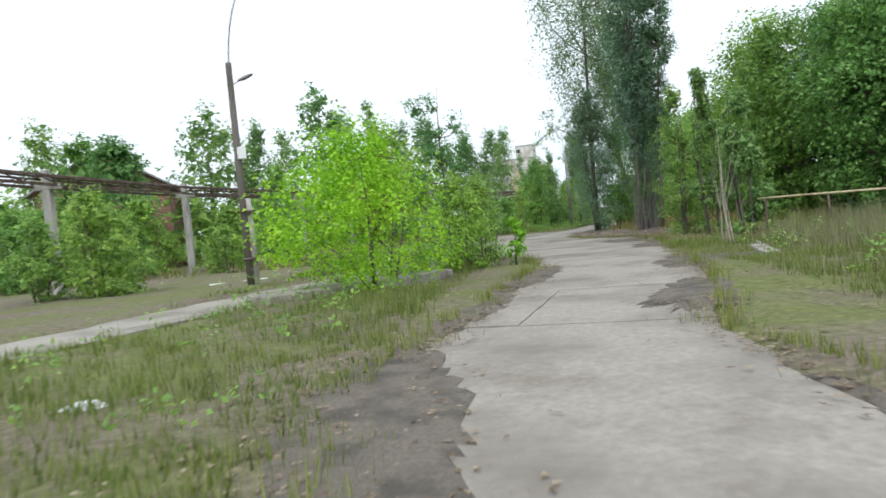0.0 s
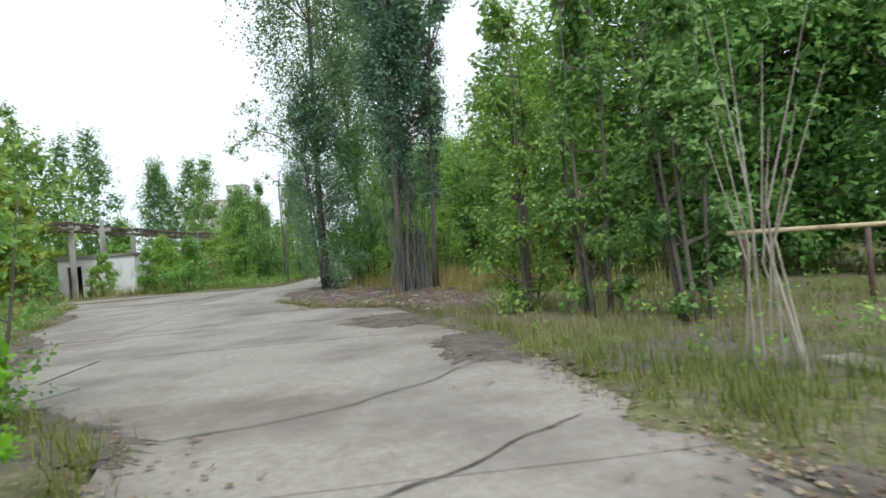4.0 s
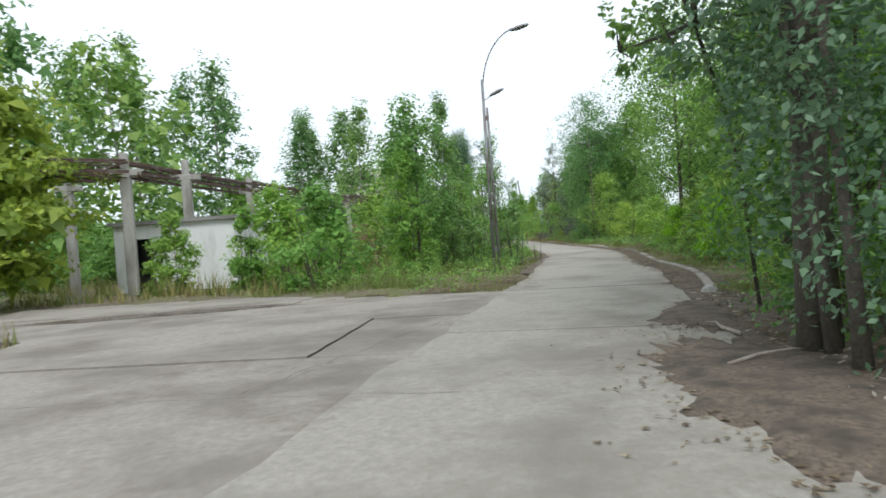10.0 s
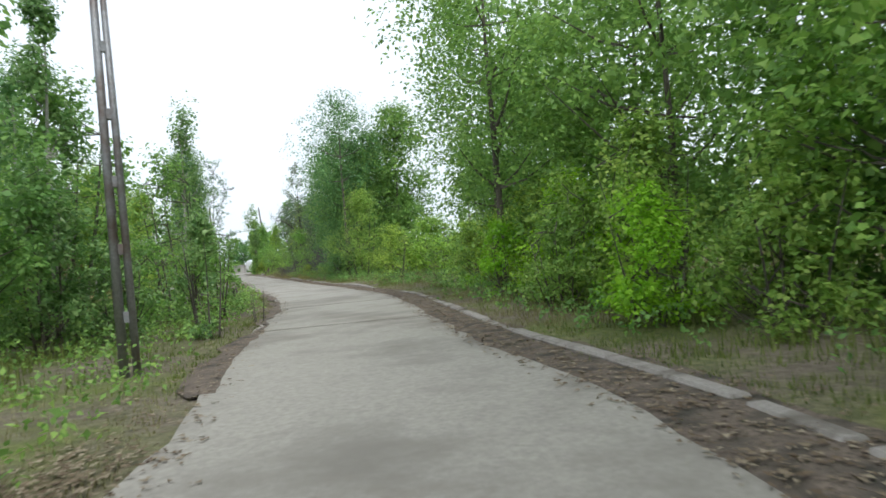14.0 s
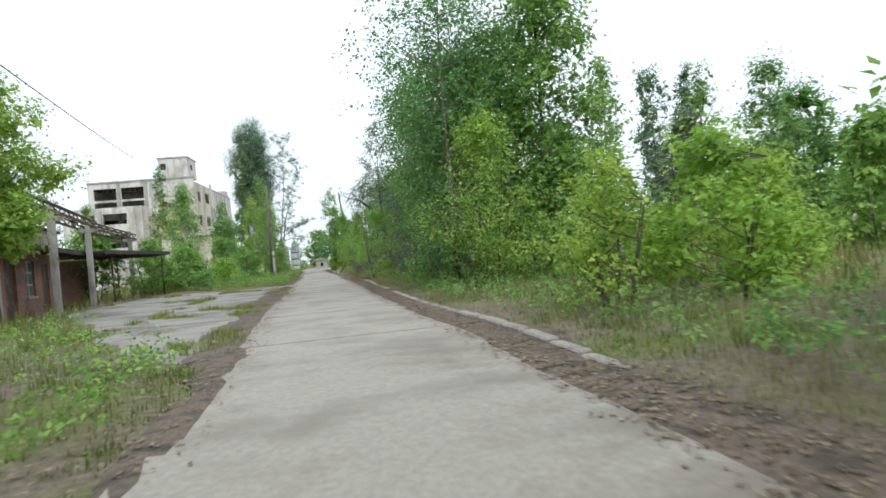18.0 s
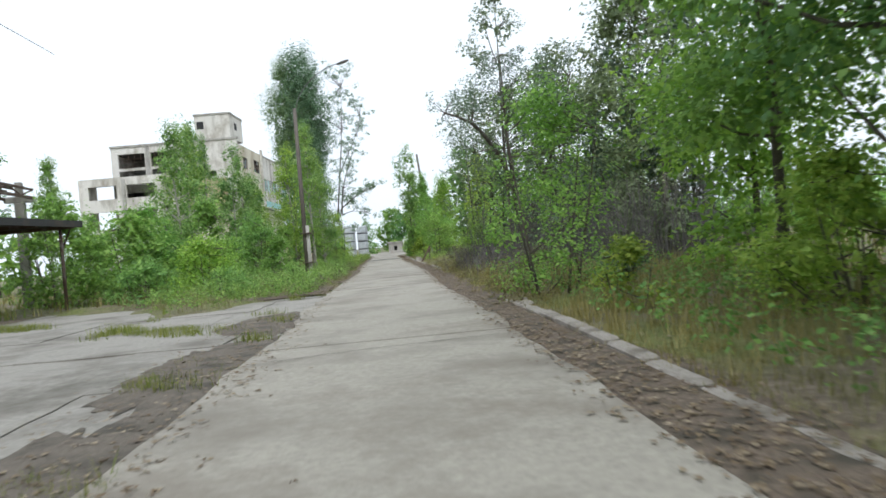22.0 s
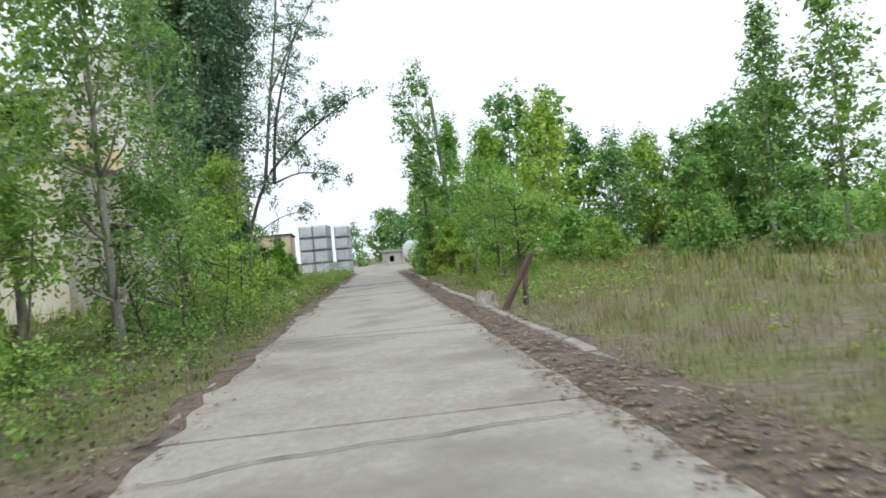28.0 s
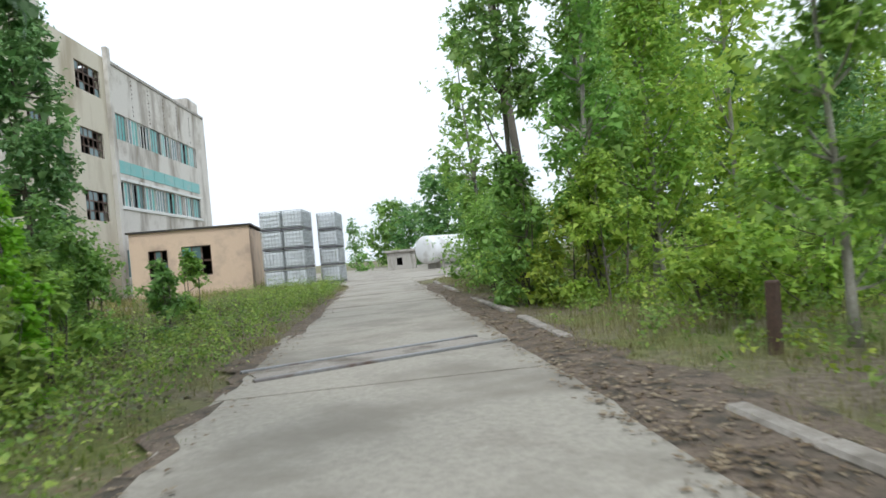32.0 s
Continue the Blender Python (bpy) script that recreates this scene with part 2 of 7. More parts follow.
brick_wall, bnt, bb = material("brick_courses", 0.9)
b_geo = bnt.nodes.new("ShaderNodeTexCoord")
b_sep = bnt.nodes.new("ShaderNodeSeparateXYZ")
b_com = bnt.nodes.new("ShaderNodeCombineXYZ")
b_sum = bnt.nodes.new("ShaderNodeMath")
bnt.links.new(b_geo.outputs["Object"], b_sep.inputs[0])
bnt.links.new(b_sep.outputs[0], b_sum.inputs[0])
bnt.links.new(b_sep.outputs[1], b_sum.inputs[1])
bnt.links.new(b_sum.outputs[0], b_com.inputs[0])
bnt.links.new(b_sep.outputs[2], b_com.inputs[1])
b_tex = bnt.nodes.new("ShaderNodeTexBrick")
b_tex.inputs["Scale"].default_value = 1.0
b_tex.inputs["Brick Width"].default_value = 0.26
b_tex.inputs["Row Height"].default_value = 0.08
b_tex.inputs["Mortar Size"].default_value = 0.01
b_tex.inputs["Color1"].default_value = (0.22, 0.07, 0.05, 1)
b_tex.inputs["Color2"].default_value = (0.33, 0.13, 0.09, 1)
b_tex.inputs["Mortar"].default_value = (0.3, 0.27, 0.23, 1)
bnt.links.new(b_com.outputs[0], b_tex.inputs["Vector"])
b_soot = ramp(bnt, noise_tex(bnt, 0.7, 6, 0.65, "World"), [(0.45, (0, 0, 0)), (0.65, (0.7, 0.7, 0.7))])
bnt.links.new(mix_col(bnt, b_soot, b_tex.outputs["Color"], (0.09, 0.07, 0.065)), bb.inputs["Base Color"])
bump(bnt, bb, b_tex.outputs["Fac"], -0.4, 0.01)
BRICK = brick_wall

glass, gnt, gb = material("dirty_glass", 0.15)
gb.inputs["Base Color"].default_value = (0.1, 0.17, 0.17, 1)
gb.inputs["Specular IOR Level"].default_value = 0.6
GLASS = glass

soil, snt, sb = material("soil_and_grass", 0.95)
s_big = noise_tex(snt, 0.35, 6, 0.65, "World")
s_small = noise_tex(snt, 9, 6, 0.75, "World")
s_soil = ramp(snt, s_small, [(0.25, (0.06, 0.048, 0.033)), (0.5, (0.16, 0.128, 0.09)), (0.75, (0.3, 0.252, 0.19))])
s_grass = ramp(snt, s_small, [(0.3, (0.062, 0.084, 0.02)), (0.55, (0.145, 0.16, 0.042)), (0.8, (0.29, 0.265, 0.11))])
s_mask = ramp(snt, s_big, [(0.42, (0, 0, 0)), (0.58, (1, 1, 1))])
snt.links.new(mix_col(snt, s_mask, s_soil, s_grass), sb.inputs["Base Color"])
bump(snt, sb, s_small, 0.6, 0.05)
SOIL = soil


# ---- mesh helpers ----
def mesh_object(name, verts, faces, mat, parent=None, label="", smooth=False):
    me = bpy.data.meshes.new(name)
    me.from_pydata([tuple(v) for v in verts], [], [tuple(f) for f in faces])
    if mat:
        me.materials.append(mat)
    if smooth:
        me.polygons.foreach_set("use_smooth", [True] * len(me.polygons))
    me.update()
    ob = new(name, me)
    if parent:
        ob.parent = parent
    return tagged(ob, label)


def part(name, bm, mat, parent=None, label="", smooth=False):
    me = bpy.data.meshes.new(name)
    bm.to_mesh(me)
    bm.free()
    me.materials.append(mat)
    if smooth:
        me.polygons.foreach_set("use_smooth", [True] * len(me.polygons))
    ob = new(name, me)
    if parent:
        ob.parent = parent
    return tagged(ob, label)


def empty(name, m, label="", category="", group="", kind=""):
    ob = new(name)
    ob.matrix_world = m
    return tagged(ob, label, category, group, kind)


def add_box(bm, x0, y0, z0, x1, y1, z1, bevel=0.0):
    m = Matrix.LocRotScale(((x0 + x1) / 2, (y0 + y1) / 2, (z0 + z1) / 2), None, (x1 - x0, y1 - y0, z1 - z0))
    got = bmesh.ops.create_cube(bm, size=1.0, matrix=m)
    if bevel:
        edges = list({e for v in got["verts"] for e in v.link_edges})
        bmesh.ops.bevel(bm, geom=edges, offset=bevel, segments=1, affect="EDGES")


def box(x0, y0, z0, x1, y1, z1, bevel=0.0):
    bm = bmesh.new()
    add_box(bm, x0, y0, z0, x1, y1, z1, bevel)
    return bm


def tube(points, radii, sides=6, cap=True):
    """Vertices and faces of a tapered tube along points."""
    verts, faces = [], []
    n = len(points)
    for i, (p, r) in enumerate(zip(points, radii)):
        p = Vector(p)
        a = Vector(points[max(i - 1, 0)])
        b = Vector(points[min(i + 1, n - 1)])
        d = (b - a).normalized() if (b - a).length > 1e-6 else Vector((0, 0, 1))
        u = d.orthogonal().normalized() if abs(d.z) < 0.95 else Vector((1, 0, 0))
        u = (u - d * u.dot(d)).normalized()
        v = d.cross(u)
        for k in range(sides):
            w = 2 * math.pi * k / sides
            verts.append(p + (u * math.cos(w) + v * math.sin(w)) * r)
    for i in range(n - 1):
        for k in range(sides):
            a, b = i * sides + k, i * sides + (k + 1) % sides
            faces.append((a, b, b + sides, a + sides))
    if cap:
        faces.append(tuple(range(sides - 1, -1, -1)))
        faces.append(tuple((n - 1) * sides + k for k in range(sides)))
    return verts, faces


def tube_part(name, points, radii, mat, parent=None, sides=6, label=""):
    v, f = tube(points, radii, sides)
    return mesh_object(name, v, f, mat, parent, label, smooth=sides > 5)


# ---- the road's line ----
CENTRE = [Vector(p) for p in ((2.5, 26), (4.2, 33), (6.6, 39), (8.4, 43), (9.9, 46.5), (11.7, 50), (13.3, 54.5), (15.4, 59.5), (17.4, 64.3), (18.9, 69.5), (20.6, 76.4), (22.2, 83.5), (24.2, 91.3), (26.6, 101), (28.7, 110), (31.2, 119.6), (33.4, 129.2), (35.1, 136.6), (36.6, 143.3), (38.6, 151.5), (41.6, 164), (45.0, 178), (50, 198), (60, 236))]


def spline(points, step):
    out = []
    n = len(points)
    for i in range(n - 1):
        p0, p1, p2, p3 = points[max(i - 1, 0)], points[i], points[i + 1], points[min(i + 2, n - 1)]
        k = max(1, round((p2 - p1).length / step))
        for j in range(k):
            s = j / k
            out.append(0.5 * (2 * p1 + (p2 - p0) * s + (2 * p0 - 5 * p1 + 4 * p2 - p3) * s * s + (3 * p1 - p0 - 3 * p2 + p3) * s ** 3))
    out.append(points[-1])
    return out


LINE = spline(CENTRE, 0.5)
LINE_NP = np.array([(p.x, p.y) for p in LINE])
ROAD_FROM = 22      # the single lane begins where the forecourt ends


def normal_at(i):
    d = (LINE[min(i + 1, len(LINE) - 1)] - LINE[max(i - 1, 0)]).normalized()
    return Vector((d.y, -d.x))      # to the right


def beside(i, off):
    n = normal_at(i)
    return LINE[i] + n * off


def road_side(xy):
    """Signed distance from the road's line (right positive) and the index along it, for an array of points."""
    d = xy[:, None, :] - LINE_NP[None, :, :]
    dd = (d ** 2).sum(-1)
    k = dd.argmin(1)
    nrm = np.array([normal_at(i)[:] for i in range(len(LINE))])
    return ((xy - LINE_NP[k]) * nrm[k]).sum(1), np.sqrt(dd.min(1)), k


def inside(poly, xy):
    x, y = xy[:, 0], xy[:, 1]
    r = np.zeros(len(xy), bool)
    n = len(poly)
    for i in range(n):
        x0, y0 = poly[i]
        x1, y1 = poly[(i + 1) % n]
        c = ((y0 > y) != (y1 > y)) & (x < (x1 - x0) * (y - y0) / (y1 - y0 + 1e-12) + x0)
        r ^= c
    return r


FORECOURT = [(-1.0, -6), (-0.6, 6), (0.6, 10), (2.3, 16), (2.5, 19), (1.4, 22), (0.5, 27), (0.2, 32), (0.5, 36), (0.1, 42), (0.2, 46.5), (-3, 49.5), (-3.2, 55.5), (3.2, 53), (6.6, 49.6), (9.2, 48.2), (11.2, 45.6), (9.2, 42), (6.9, 38.4), (6.5, 35), (6.7, 31), (7.9, 28.5), (7.5, 25), (6.6, 20), (4.4, 11.4), (2.6, 6.5), (2.6, -6)]
SIDE_LANE = [(-10.2, 2), (-8, 2), (-5.2, 10.5), (-3.6, 14.2), (-1, 18.6), (2, 22.5), (0.8, 25), (-2.4, 21), (-4.8, 16.8), (-6.6, 12.5)]
YARD = [(18.3, 74), (20.0, 81), (21.75, 88.5), (23.85, 97), (26.75, 109.0), (26.5, 109.7), (25.6, 109.9), (24.7, 109.6), (24.0, 108.1), (22.6, 107.4), (21.4, 112), (18.8, 114), (16.4, 106), (14.4, 97), (15.2, 91), (16.2, 84), (16.6, 78)]
END_YARD = [(43.4, 178), (52, 176), (66, 205), (75, 250), (40, 250), (44, 205)]
MULCH = [(6.4, 22.5), (8.6, 24.5), (10.5, 29), (11.6, 36), (12, 43), (10.8, 45), (9, 42), (6.6, 38), (6.2, 33), (7.4, 28)]
PAVED = (FORECOURT, SIDE_LANE, YARD, END_YARD)
# ---- the ground ----
def ground_height(x, y):
    xy = np.stack([x, y], -1)
    out = np.zeros(len(xy))
    near = (x > -60) & (x < 110) & (y > -30) & (y < 270)
    s, d, _ = road_side(xy[near])
    paved = np.zeros(near.sum(), bool)
    for p in PAVED:
        paved |= inside(p, xy[near])
    rise = np.clip((d - 1.9) / 3.0, 0, 1)
    n1 = np.sin(xy[near][:, 0] * 0.9 + 1.3 * np.sin(xy[near][:, 1] * 0.37)) * np.cos(xy[near][:, 1] * 0.8 + 0.6)
    n2 = np.sin(xy[near][:, 0] * 2.3 + xy[near][:, 1] * 1.7) * 0.4
    z = 0.02 + 0.07 * (n1 + n2) * rise + 0.05 * rise
    z[d < 1.9] = -0.02
    z[paved] = -0.06
    out[near] = z
    return out


gx = np.concatenate([[-3000, -1200, -500, -200, -100], np.arange(-60, -14, 2.4), np.arange(-14, 64, 0.8), np.arange(64, 100.1, 2.4), [150, 260, 600, 1300, 3000]])
gy = np.concatenate([[-3000, -1200, -500, -200, -80], np.arange(-20, 262, 0.8), [300, 380, 600, 1300, 3200]])
GX, GY = np.meshgrid(gx, gy)
gz = ground_height(GX.ravel(), GY.ravel())
gv = np.stack([GX.ravel(), GY.ravel(), gz], -1)
nx, ny = len(gx), len(gy)
ii = (np.arange(ny - 1)[:, None] * nx + np.arange(nx - 1)[None, :]).ravel()
gf = np.stack([ii, ii + 1, ii + nx + 1, ii + nx], -1)


def fast_mesh(name, verts, quads, mat):
    me = bpy.data.meshes.new(name)
    k = quads.shape[1]
    me.vertices.add(len(verts))
    me.vertices.foreach_set("co", np.ascontiguousarray(verts, np.float32).ravel())
    me.loops.add(quads.size)
    me.loops.foreach_set("vertex_index", np.ascontiguousarray(quads, np.int32).ravel())
    me.polygons.add(len(quads))
    me.polygons.foreach_set("loop_start", np.arange(0, quads.size, k, dtype=np.int32))
    me.materials.append(mat)
    me.update(calc_edges=True)
    return me


ground_me = fast_mesh("ground", gv, gf, SOIL)
ground_me.polygons.foreach_set("use_smooth", [True] * len(ground_me.polygons))
ground = tagged(new("ground", ground_me), "rough soil with patchy dry and green grass", "ground", kind="structure")


# ---- trees and shrubs ----
rng = np.random.default_rng(7)
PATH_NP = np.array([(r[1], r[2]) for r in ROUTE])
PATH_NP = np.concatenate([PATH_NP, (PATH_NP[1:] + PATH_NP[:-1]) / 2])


def leaf_cloud(centres, sigmas, counts, size, droop=0.0, plain=False):
    """Leaves in sprays on the outside of each clump, turned outwards and up to the light."""
    c = np.repeat(centres, counts, 0)
    s = np.repeat(sigmas, counts, 0)
    n = len(c)
    m = n // 7 + 1
    way = rng.normal(size=(m, 3)) + (0, 0, 0.25)
    way /= np.maximum(np.linalg.norm(way, axis=1, keepdims=True), 1e-6)
    far = 1.5 * rng.uniform(0, 1, (m, 1)) ** 0.45 * rng.uniform(0.75, 1.12, (m, 1))
    way = np.repeat(way, 7, 0)[:n]
    off = way * np.repeat(far, 7, 0)[:n] + rng.normal(size=(n, 3)) * 0.24
    p = c + off * s
    up = way * 0.7 + (0, 0, 0.75) + rng.normal(size=(n, 3)) * 0.5
    up /= np.maximum(np.linalg.norm(up, axis=1, keepdims=True), 1e-6)
    a = rng.normal(size=(n, 3)) + way * 0.5
    a[:, 2] -= droop
    a -= up * (a * up).sum(1, keepdims=True)
    a /= np.maximum(np.linalg.norm(a, axis=1, keepdims=True), 1e-6)
    b = np.cross(up, a)
    ln = size * rng.uniform(0.65, 1.35, (n, 1))
    wd = ln * rng.uniform(0.45, 0.75, (n, 1)) * 0.5
    v = np.empty((n, 4, 3))
    fold = up * ln * rng.uniform(-0.05, 0.2, (n, 1))
    v[:, 0] = p
    v[:, 1] = p + a * ln * 0.38 + b * wd + fold
    v[:, 2] = p + a * ln
    v[:, 3] = p + a * ln * 0.38 - b * wd + fold
    v[:, :, 2] = np.maximum(v[:, :, 2], 0.03)
    if plain:
        v[:, 1] = p + a * ln * 0.3 + b * wd * 1.25
        v[:, 3] = p + a * ln * 0.1 - b * wd * 1.25
        v[:, :, 2] = np.maximum(v[:, :, 2], 0.03)
        return v[:, 1:].reshape(-1, 3), np.arange(n * 3).reshape(n, 3)
    return v.reshape(-1, 3), np.arange(n * 4).reshape(n, 4)


PROFILE = {
    # crown base, widest level, shape power, twig ends per metre of crown, spread of a clump, leaf fill, limb rise
    "poplar": dict(base=0.1, wide=0.6, top=0.85, clumps=1.25, spread=0.3, fill=1.0, rise=0.9, leaf="poplar", bark=BARK),
    "poplarbush": dict(base=0.02, wide=0.2, top=0.6, clumps=1.5, spread=0.3, fill=1.1, rise=0.8, leaf="dark", bark=BARK),
    "aspen": dict(base=0.14, wide=0.45, top=0.5, clumps=0.9, spread=0.3, fill=0.75, rise=0.6, leaf="aspen", bark=BARK_PALE),
    "slimtree": dict(base=0.35, wide=0.7, top=0.45, clumps=1.0, spread=0.28, fill=0.7, rise=0.5, leaf="dark", bark=BARK),
    "linden": dict(base=0.05, wide=0.5, top=0.9, clumps=1.4, spread=0.28, fill=1.25, rise=0.35, leaf="dark", bark=BARK),
    "boxelder": dict(base=0.03, wide=0.4, top=0.35, clumps=1.3, spread=0.25, fill=1.0, rise=0.5, leaf="lime", bark=BARK),
    "shrub": dict(base=0.01, wide=0.35, top=0.4, clumps=1.2, spread=0.27, fill=0.95, rise=0.6, leaf="mid", bark=BARK),
    "sapling": dict(base=0.1, wide=0.5, top=0.3, clumps=1.0, spread=0.3, fill=1.0, rise=0.8, leaf="bright", bark=BARK),
    "willow": dict(base=0.1, wide=0.55, top=0.4, clumps=1.0, spread=0.26, fill=0.7, rise=0.5, leaf="willow", bark=BARK),
    "conifer": dict(base=0.1, wide=0.34, top=0.55, clumps=2.0, spread=0.23, fill=1.7, rise=0.1, leaf="yellow", bark=BARK),
    "snagtree": dict(base=0.3, wide=0.6, top=0.4, clumps=0.6, spread=0.18, fill=0.3, rise=0.6, leaf="willow", bark=BARK),
    "bramble": dict(base=0.0, wide=0.3, top=0.7, clumps=1.2, spread=0.3, fill=0.8, rise=0.6, leaf="bramble", bark=BARK),
}
WORDS = {
    "poplar": ("tall dark columnar poplar with grey-green leaves", "poplar tree"),
    "poplarbush": ("ivy-clad poplar, leafy dark green down to the ground", "poplar tree"),
    "aspen": ("slender airy young poplar with pale bark and light leaves", "tree"),
    "slimtree": ("slim young tree with a small dark crown", "tree"),
    "linden": ("broad dense deciduous tree with dark green leaves", "tree"),
    "boxelder": ("bushy bright yellow-green box elder growing wild", "bush"),
    "shrub": ("wild green shrub growing from the rough verge", "bush"),
    "sapling": ("small bright green sapling at the road's edge", "sapling"),
    "willow": ("grey-green silvery willow with loose open crown", "willow tree"),
    "conifer": ("full rounded tree with layered olive-yellow foliage", "tree"),
    "snagtree": ("half-dead thin tree with few grey leaves", "tree"),
    "bramble": ("low brownish tangle of brambles beside the road", "bramble"),
}


def plant(kind, x, y, h, r, leaf=None, density=1.0, base=None):
    q = PROFILE[kind]
    label, cat = WORDS[kind]
    top = empty(kind if kind not in ("conifer", "boxelder", "poplarbush", "slimtree", "snagtree") else {"conifer": "layered_tree", "boxelder": "box_elder", "poplarbush": "ivy_poplar", "slimtree": "slim_tree", "snagtree": "sparse_tree"}[kind], pose(x, y, 0, 0, 0, 0), label, cat, cat + "s along the road")
    # leaf size and count follow the distance from the camera's route
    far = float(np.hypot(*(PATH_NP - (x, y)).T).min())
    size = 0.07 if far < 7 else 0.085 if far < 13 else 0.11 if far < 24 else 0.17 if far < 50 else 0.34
    cb = q["base"] if base is None else base
    vol = (h * (1 - cb)) * r
    nc = int(np.clip(16 + vol * 3.6 * q["clumps"], 16, 150))
    u = rng.beta(1.15, 1.25, nc) if kind != "conifer" else rng.beta(1.0, 1.5, nc)
    lev = cb + (1 - cb) * u
    w, t = q["wide"], q["top"]
    foot = 0.4 if kind == "poplar" else 0.62
    prof = np.where(u < w, foot + (1 - foot) * (u / w), t * 0.25 + (1 - t * 0.25) * np.clip(1 - ((u - w) / (1 - w)), 0, 1) ** (0.45 + 0.75 * (1 - t)))
    ang = rng.uniform(0, 2 * math.pi, nc)
    sg = np.clip(q["spread"] * r * rng.uniform(0.5, 1.0, nc), 0.1, 0.8)
    rad = np.maximum(r * prof - 0.45 * sg, 0.08) * np.sqrt(rng.uniform(0.12, 1.0, nc)) * rng.uniform(0.8, 1.15, nc)
    lean = rng.normal(0, 0.03, 2) * h
    cx = rad * np.cos(ang) + lean[0] * lev ** 2
    cy = rad * np.sin(ang) + lean[1] * lev ** 2
    cz = np.minimum(lev * h * 0.97, h - 0.9 * sg)
    centres = np.stack([cx, cy, cz], -1)
    sig = np.stack([sg, sg, sg * {"conifer": 0.42, "poplar": 1.5, "aspen": 1.15}.get(kind, 0.8)], -1)
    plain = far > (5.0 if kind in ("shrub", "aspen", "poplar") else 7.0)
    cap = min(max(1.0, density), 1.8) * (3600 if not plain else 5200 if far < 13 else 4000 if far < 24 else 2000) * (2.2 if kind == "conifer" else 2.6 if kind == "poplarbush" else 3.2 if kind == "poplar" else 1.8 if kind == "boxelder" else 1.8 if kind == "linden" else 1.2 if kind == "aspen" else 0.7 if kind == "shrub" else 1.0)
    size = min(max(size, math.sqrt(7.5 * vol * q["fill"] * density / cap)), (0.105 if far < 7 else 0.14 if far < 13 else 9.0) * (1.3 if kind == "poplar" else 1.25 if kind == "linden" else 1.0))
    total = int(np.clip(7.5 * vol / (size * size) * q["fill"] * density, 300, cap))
    counts = np.maximum(3, (total * sg ** 1.6 / (sg ** 1.6).sum()).astype(int))
    v, f = leaf_cloud(centres, sig, counts, size, 0.35, plain)
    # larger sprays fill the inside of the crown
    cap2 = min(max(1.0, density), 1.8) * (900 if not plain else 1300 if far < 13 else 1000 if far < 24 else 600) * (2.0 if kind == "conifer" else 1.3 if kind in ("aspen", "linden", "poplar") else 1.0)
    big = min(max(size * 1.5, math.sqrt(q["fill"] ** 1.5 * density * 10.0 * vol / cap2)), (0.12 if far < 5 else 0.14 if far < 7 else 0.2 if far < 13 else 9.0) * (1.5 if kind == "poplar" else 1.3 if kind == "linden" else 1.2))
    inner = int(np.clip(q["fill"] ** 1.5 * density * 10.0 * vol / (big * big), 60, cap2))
    ci = centres * (0.78, 0.78, 0.96)
    cnt2 = np.maximum(1, (inner * sg ** 1.6 / (sg ** 1.6).sum()).astype(int))
    v2, f2 = leaf_cloud(ci, sig * 0.75, cnt2, big, 0.2, plain)
    v, f = np.concatenate([v, v2]), np.concatenate([f, f2 + len(v)])
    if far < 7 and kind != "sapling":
        # leaves close to the camera's route are left out, by distance and height
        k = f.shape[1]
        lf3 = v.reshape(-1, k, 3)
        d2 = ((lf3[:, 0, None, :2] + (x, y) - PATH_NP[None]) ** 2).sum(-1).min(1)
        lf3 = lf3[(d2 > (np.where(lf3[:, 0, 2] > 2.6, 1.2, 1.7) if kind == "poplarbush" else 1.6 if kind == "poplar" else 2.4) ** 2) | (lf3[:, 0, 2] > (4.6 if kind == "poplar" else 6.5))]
        # the remaining leaves shrink the nearer they are to the camera's route
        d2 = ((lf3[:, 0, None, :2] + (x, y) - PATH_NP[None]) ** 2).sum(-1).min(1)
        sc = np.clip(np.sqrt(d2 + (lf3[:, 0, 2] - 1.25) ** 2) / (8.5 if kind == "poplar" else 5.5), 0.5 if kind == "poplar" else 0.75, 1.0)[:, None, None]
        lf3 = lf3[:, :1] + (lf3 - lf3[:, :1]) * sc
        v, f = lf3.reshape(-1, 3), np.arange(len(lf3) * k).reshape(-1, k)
    me = fast_mesh("crown", v, f, LEAF[leaf or q["leaf"]])
    crown = new("crown", me)
    crown.parent = top
    # trunk and limbs
    multi = kind in ("shrub", "boxelder", "bramble", "willow", "poplarbush")
    tr = min((0.005 if kind in ("slimtree", "snagtree") else 0.008 if kind in ("aspen", "linden") else 0.012) * h + 0.015, min(0.14, 0.03 + 0.042 * r) if kind == "poplar" else 0.19) if not multi else 0.0055 * h + 0.009
    stems = int(rng.integers(3, 6)) if multi and kind not in ("willow", "poplarbush") else (2 if multi else 1)
    starts = []
    for s in range(stems):
        a = rng.uniform(0, 6.28)
        o = (0.0 if stems == 1 else 0.16 * r + 0.05)
        e = Vector((lean[0] + (0.45 * r * math.cos(a) if stems > 1 else 0), lean[1] + (0.45 * r * math.sin(a) if stems > 1 else 0), h * (0.9 if stems == 1 else 0.75)))
        b0 = Vector((o * math.cos(a), o * math.sin(a), -0.05))
        pts, rr = [], []
        nseg = 7
        for i in range(nseg + 1):
            k = i / nseg
            p = b0.lerp(e, k) + Vector((math.sin(k * 5 + a), math.cos(k * 4 + a), 0)) * 0.012 * h * k
            pts.append(p)
